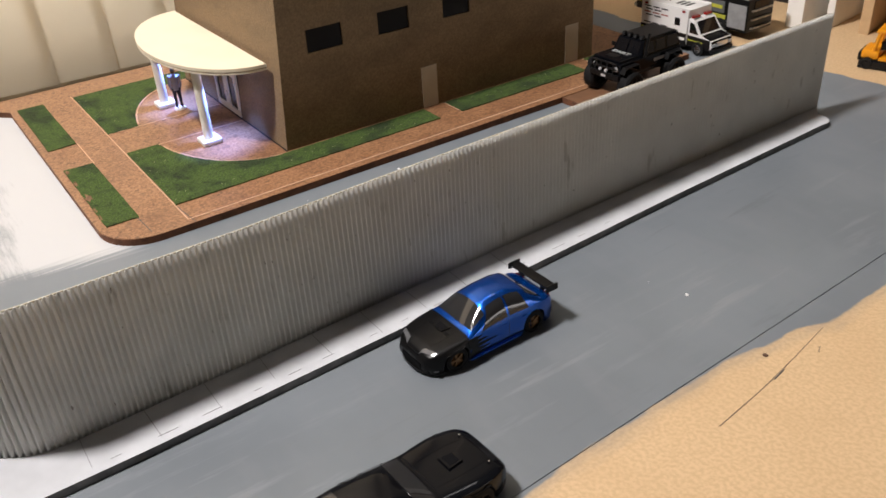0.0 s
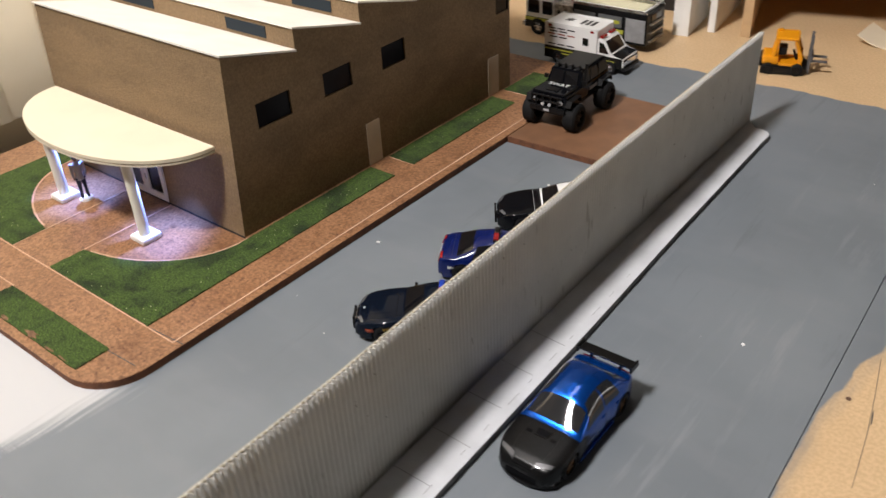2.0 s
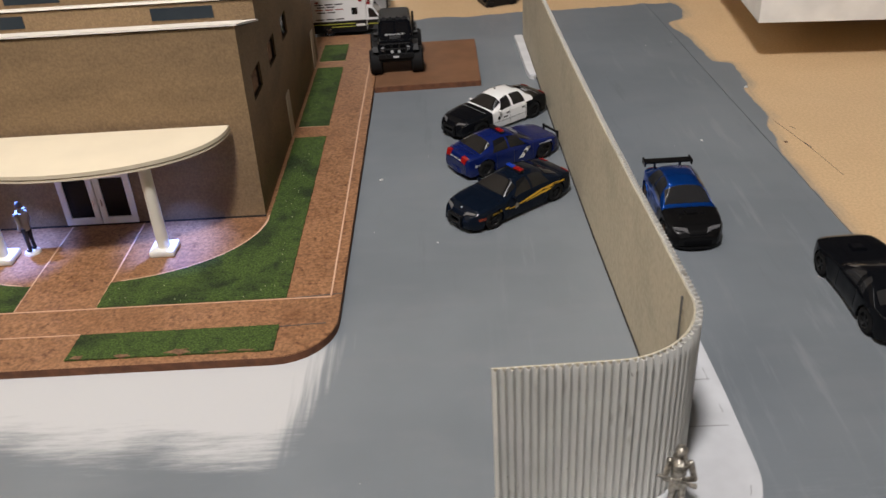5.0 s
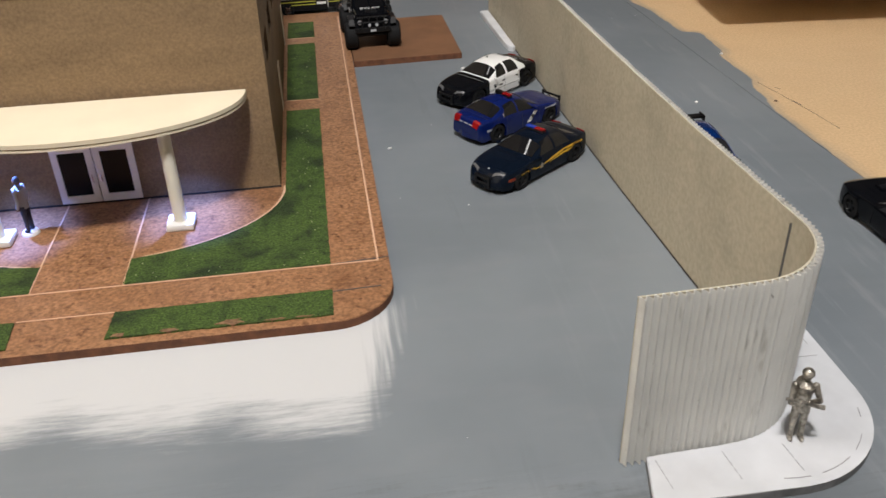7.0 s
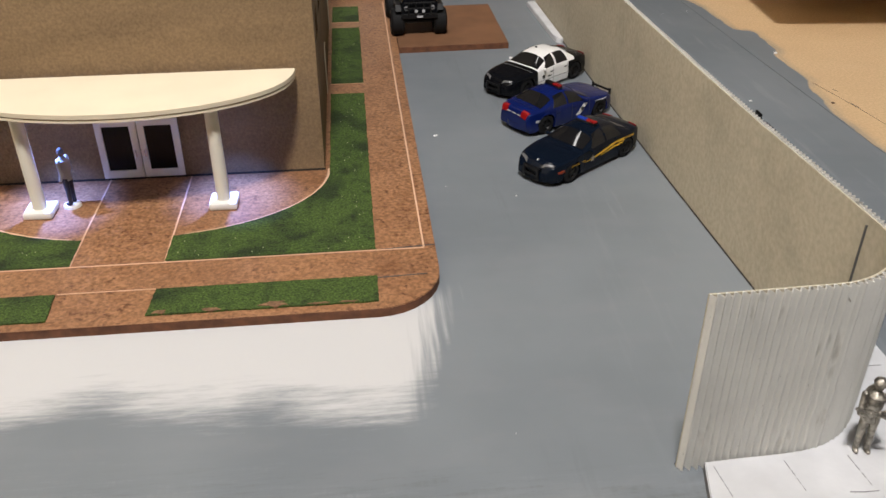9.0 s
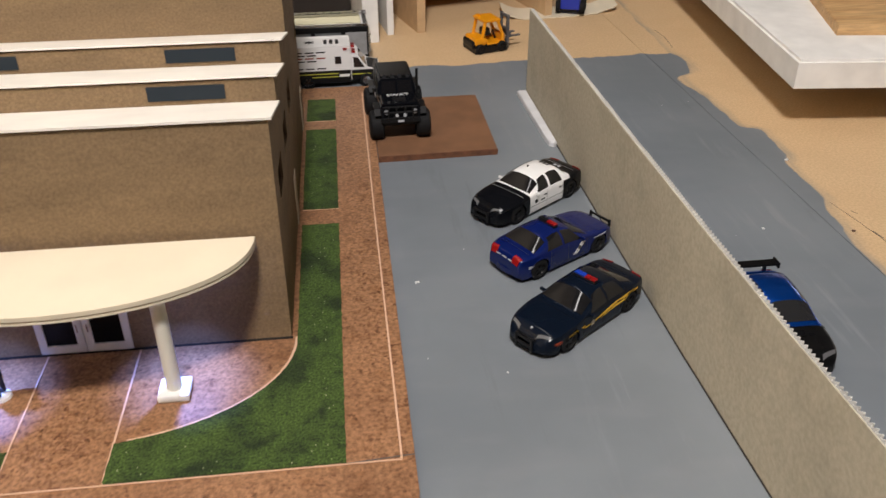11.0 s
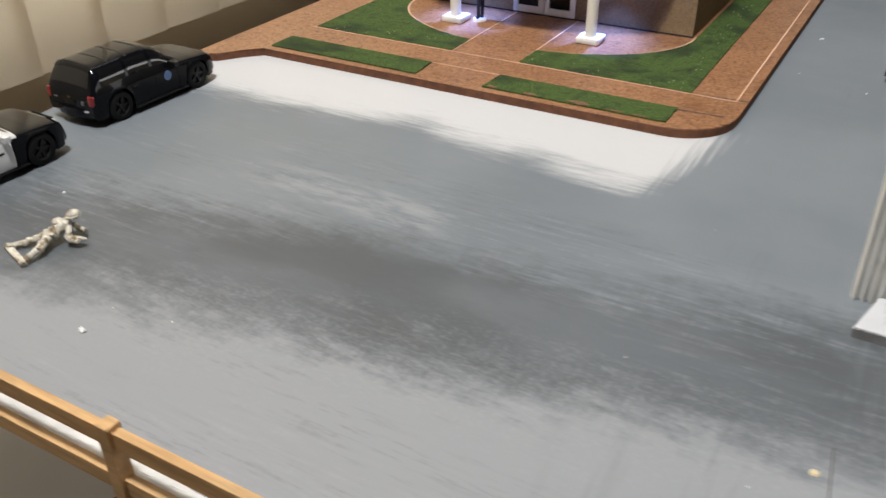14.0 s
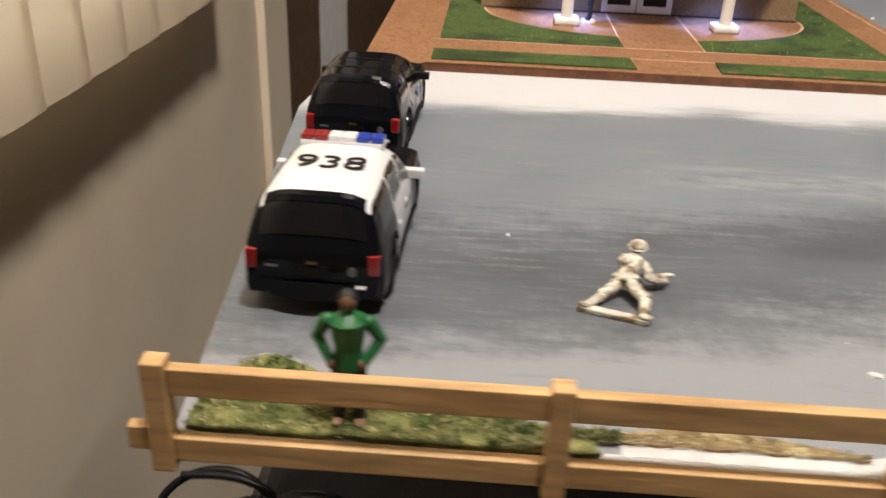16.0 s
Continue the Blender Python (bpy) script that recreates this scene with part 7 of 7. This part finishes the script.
figure("prone_soldier", "unpainted pale toy soldier lying on a narrow bar base", pose(-0.1635, -0.2490, 0.0001, 0, 0, -18) @ Matrix.Diagonal((0.82, 0.80, 0.70, 1)), [(a, c, r0 * 1.05, r1 * 1.05, 0) for a, c, r0, r1 in P], folds,
       [(-0.0105, 0.0105, -0.0016, 0.0014, 0.0, 0.0018, 0.0003, 0)], [M_PALE])

# ---------------------------------------------------------------- chips, crumbs and marks on the table
M_CHIP = mat("white_chip", (0.75, 0.75, 0.74), 0.6)
cr = random.Random(21)
chips = bmesh.new()
for i in range(26):
    x, y = cr.uniform(-0.2, 0.28), cr.uniform(-0.28, 0.42)
    if -0.27 < x < 0.032 and y > -0.075 or 0.07 < x < 0.20 and y > -0.165:
        continue
    r = cr.uniform(0.00015, 0.00035)
    tube(chips, (x, y, 0.0), (x + r * 0.2, y, cr.uniform(0.0002, 0.0005)), r, r * 0.6, 5)
for x, y, r in ((0.2388, 0.1565, 0.0009), (0.0385, 0.1260, 0.0011), (-0.1090, -0.2672, 0.0012), (-0.188, -0.2085, 0.0006), (0.292, 0.24, 0.0013), (0.072, 0.05, 0.0004)):
    for k in range(3):
        tube(chips, (x + cr.uniform(-r, r), y + cr.uniform(-r, r) * 0.6, 0.0), (x + cr.uniform(-r, r) * 0.5, y, 0.0006), r * 0.8, r * 0.4, 5)
tagged(link("paint_chips", chips, M_CHIP), "scattered white paint chips and crumbs on the table", "crumbs", kind="stuff")
fl = bmesh.new()
for i in range(70):
    while True:
        x, y = cr.uniform(-0.222, -0.003), cr.uniform(0.0, 0.30)
        inside = (x > -0.018 and y < 0.31) or (y < 0.016 and not -0.134 < x < -0.092)
        if inside:
            break
    tube(fl, (x, y, H + 0.0006), (x, y, H + 0.0011), cr.uniform(0.00012, 0.00028), seg=4)
tagged(link("lawn_flecks", fl, mat("pale_fleck", (0.35, 0.38, 0.22), 0.8)), "pale flecks caught in the flocked lawns", "flecks", kind="stuff")

scribble = bmesh.new()
ribbon(scribble, [(0.304, 0.100), (0.3005, 0.130), (0.2965, 0.155), (0.2915, 0.182)], 0.0002, 0.0001, 0.0001)
ribbon(scribble, [(0.2985, 0.170), (0.3005, 0.166)], 0.0003, 0.0001, 0.0001)
ribbon(scribble, [(0.300, 0.138), (0.2985, 0.146)], 0.0005, 0.0001, 0.0001)
ribbon(scribble, [(0.297, 0.47), (0.300, 0.50), (0.298, 0.52)], 0.0004, 0.0001, 0.0001)
ribbon(scribble, [(0.1215, -0.229), (0.1205, -0.218), (0.1175, -0.207), (0.1125, -0.198), (0.1075, -0.192)], 0.0006, 0.0001, 0.0001)
ribbon(scribble, [(0.0985, -0.244), (0.0983, -0.226), (0.0967, -0.208)], 0.0004, 0.0001, 0.0001)
hr = random.Random(17)
for i in range(46):
    k = hr.random()
    x, y = 0.1200 - 0.0120 * k ** 1.3, -0.2170 + 0.0240 * k
    w = 0.0035 * (1 - abs(2 * k - 0.9)) + 0.0008
    ribbon(scribble, [(x, y), (x + hr.uniform(-1, 1) * w, y - hr.uniform(0.2, 1) * w * 0.7)], 0.00012, 0.00030 + 0.00001 * i, 0.0001)
tagged(link("board_scribbles", scribble, mat("soft_pencil", (0.085, 0.075, 0.070), 0.8)), "thin dark pencil scribbles and scratches on the board", "marks", kind="stuff")
dot = tube(bmesh.new(), (0.288, 0.148, 0.0), (0.288, 0.148, 0.0004), 0.0012, 0.0009, 10)
tagged(link("knot_spot", dot, mat("brown_spot", (0.10, 0.05, 0.03), 0.7)), "small brown spot on the raw board", "mark", kind="stuff")
dab = tube(bmesh.new(), (0.0940, -0.2190, 0.0), (0.0940, -0.2190, 0.0005), 0.0013, 0.0008, 9)
tagged(link("filler_dab", dab, mat("cream_filler", (0.62, 0.52, 0.33), 0.7)), "small cream dab of filler on the paint", "mark", kind="stuff")

# ---------------------------------------------------------------- below and beside the table


def cable(name, pts, r, material, label):
    cu = bpy.data.curves.new(name, "CURVE")
    cu.dimensions, cu.bevel_depth, cu.bevel_resolution = "3D", r, 3
    sp = cu.splines.new("NURBS")
    sp.points.add(len(pts) - 1)
    for p, q in zip(sp.points, pts):
        p.co = (*q, 1)
    sp.order_u, sp.use_endpoint_u = 4, True
    tmp = bpy.data.objects.new(name, cu)
    scene.collection.objects.link(tmp)
    me = bpy.data.meshes.new_from_object(tmp.evaluated_get(bpy.context.evaluated_depsgraph_get()))
    bpy.data.objects.remove(tmp)
    me.materials.clear()
    me.materials.append(material)
    me.shade_smooth()
    return tagged(new(name, me), label, "cable")


tagged(link("storage_case", boxed(-0.335, 0.060, -0.240, 0.200, -0.740, -0.314, 0.012), mat("black_fabric", (0.012, 0.011, 0.011), 0.85, noise_scale=300, noise_amount=0.4)), "soft black storage case standing under the table", "storage case")
side_cabinet = tagged(link("side_cabinet", boxed(-0.110, 0.45, -0.50, -0.33, -0.74, -0.110, 0.003), mat("beige_cabinet", (0.30, 0.25, 0.19), 0.7, noise_scale=40, noise_amount=0.1)), "beige cabinet below the table edge", "cabinet")
for i, (cx, cy, R_) in enumerate(((-0.345, -0.035, 0.030), (-0.318, -0.050, 0.026), (-0.285, -0.045, 0.028))):
    pts = [(cx + (R_ + 0.001 * n) * math.cos(t), cy + R_ * 0.5 * math.sin(t) - 0.0008 * n, -0.312 + R_ * 0.8 * (1 + math.sin(t)) + 0.0004 * n) for n, t in enumerate([0.5 * n - 1.2 for n in range(20)])]
    cable("power_cable", pts, 0.0026, M_BLACK, "looped black power cable lying on the storage case")
cable("white_cable", [(-0.078, -0.345, -0.109), (-0.072, -0.340, -0.07), (-0.077, -0.332, -0.045), (-0.088, -0.326, -0.030), (-0.098, -0.316, -0.020)], 0.0018, M_SHOE, "thin white cable hanging below the table edge")

# the far end of the window wall: brown cupboard, pale panel and pegboard
tagged(link("trim_column", boxed(-0.4815, -0.4700, 0.615, 0.733, -0.74, 1.2, 0.002), M_ROOM), "pale painted upright casing on the beige wall", "casing", kind="structure")
cupboard = tagged(empty("brown_cupboard"), "dark brown wooden cupboard end beside the pale casing", "cupboard")
part("side", boxed(-0.4815, -0.4720, 0.736, 0.955, -0.74, 0.60, 0.002), M_BROWN, cupboard)
part("edge_strip", boxed(-0.4718, -0.4700, 0.944, 0.955, -0.74, 0.60, 0.0004), M_BROWN, cupboard)
tagged(link("pale_panel", boxed(-0.4815, -0.4720, 0.958, 1.238, -0.74, 0.60, 0.002), M_WHITE), "pale upright board standing by the brown cupboard", "panel")
tagged(link("pegboard", boxed(-0.4815, -0.4740, 1.241, 2.30, -0.74, 0.60, 0.002), M_BROWN), "dark brown hardboard sheet on the wall", "board")
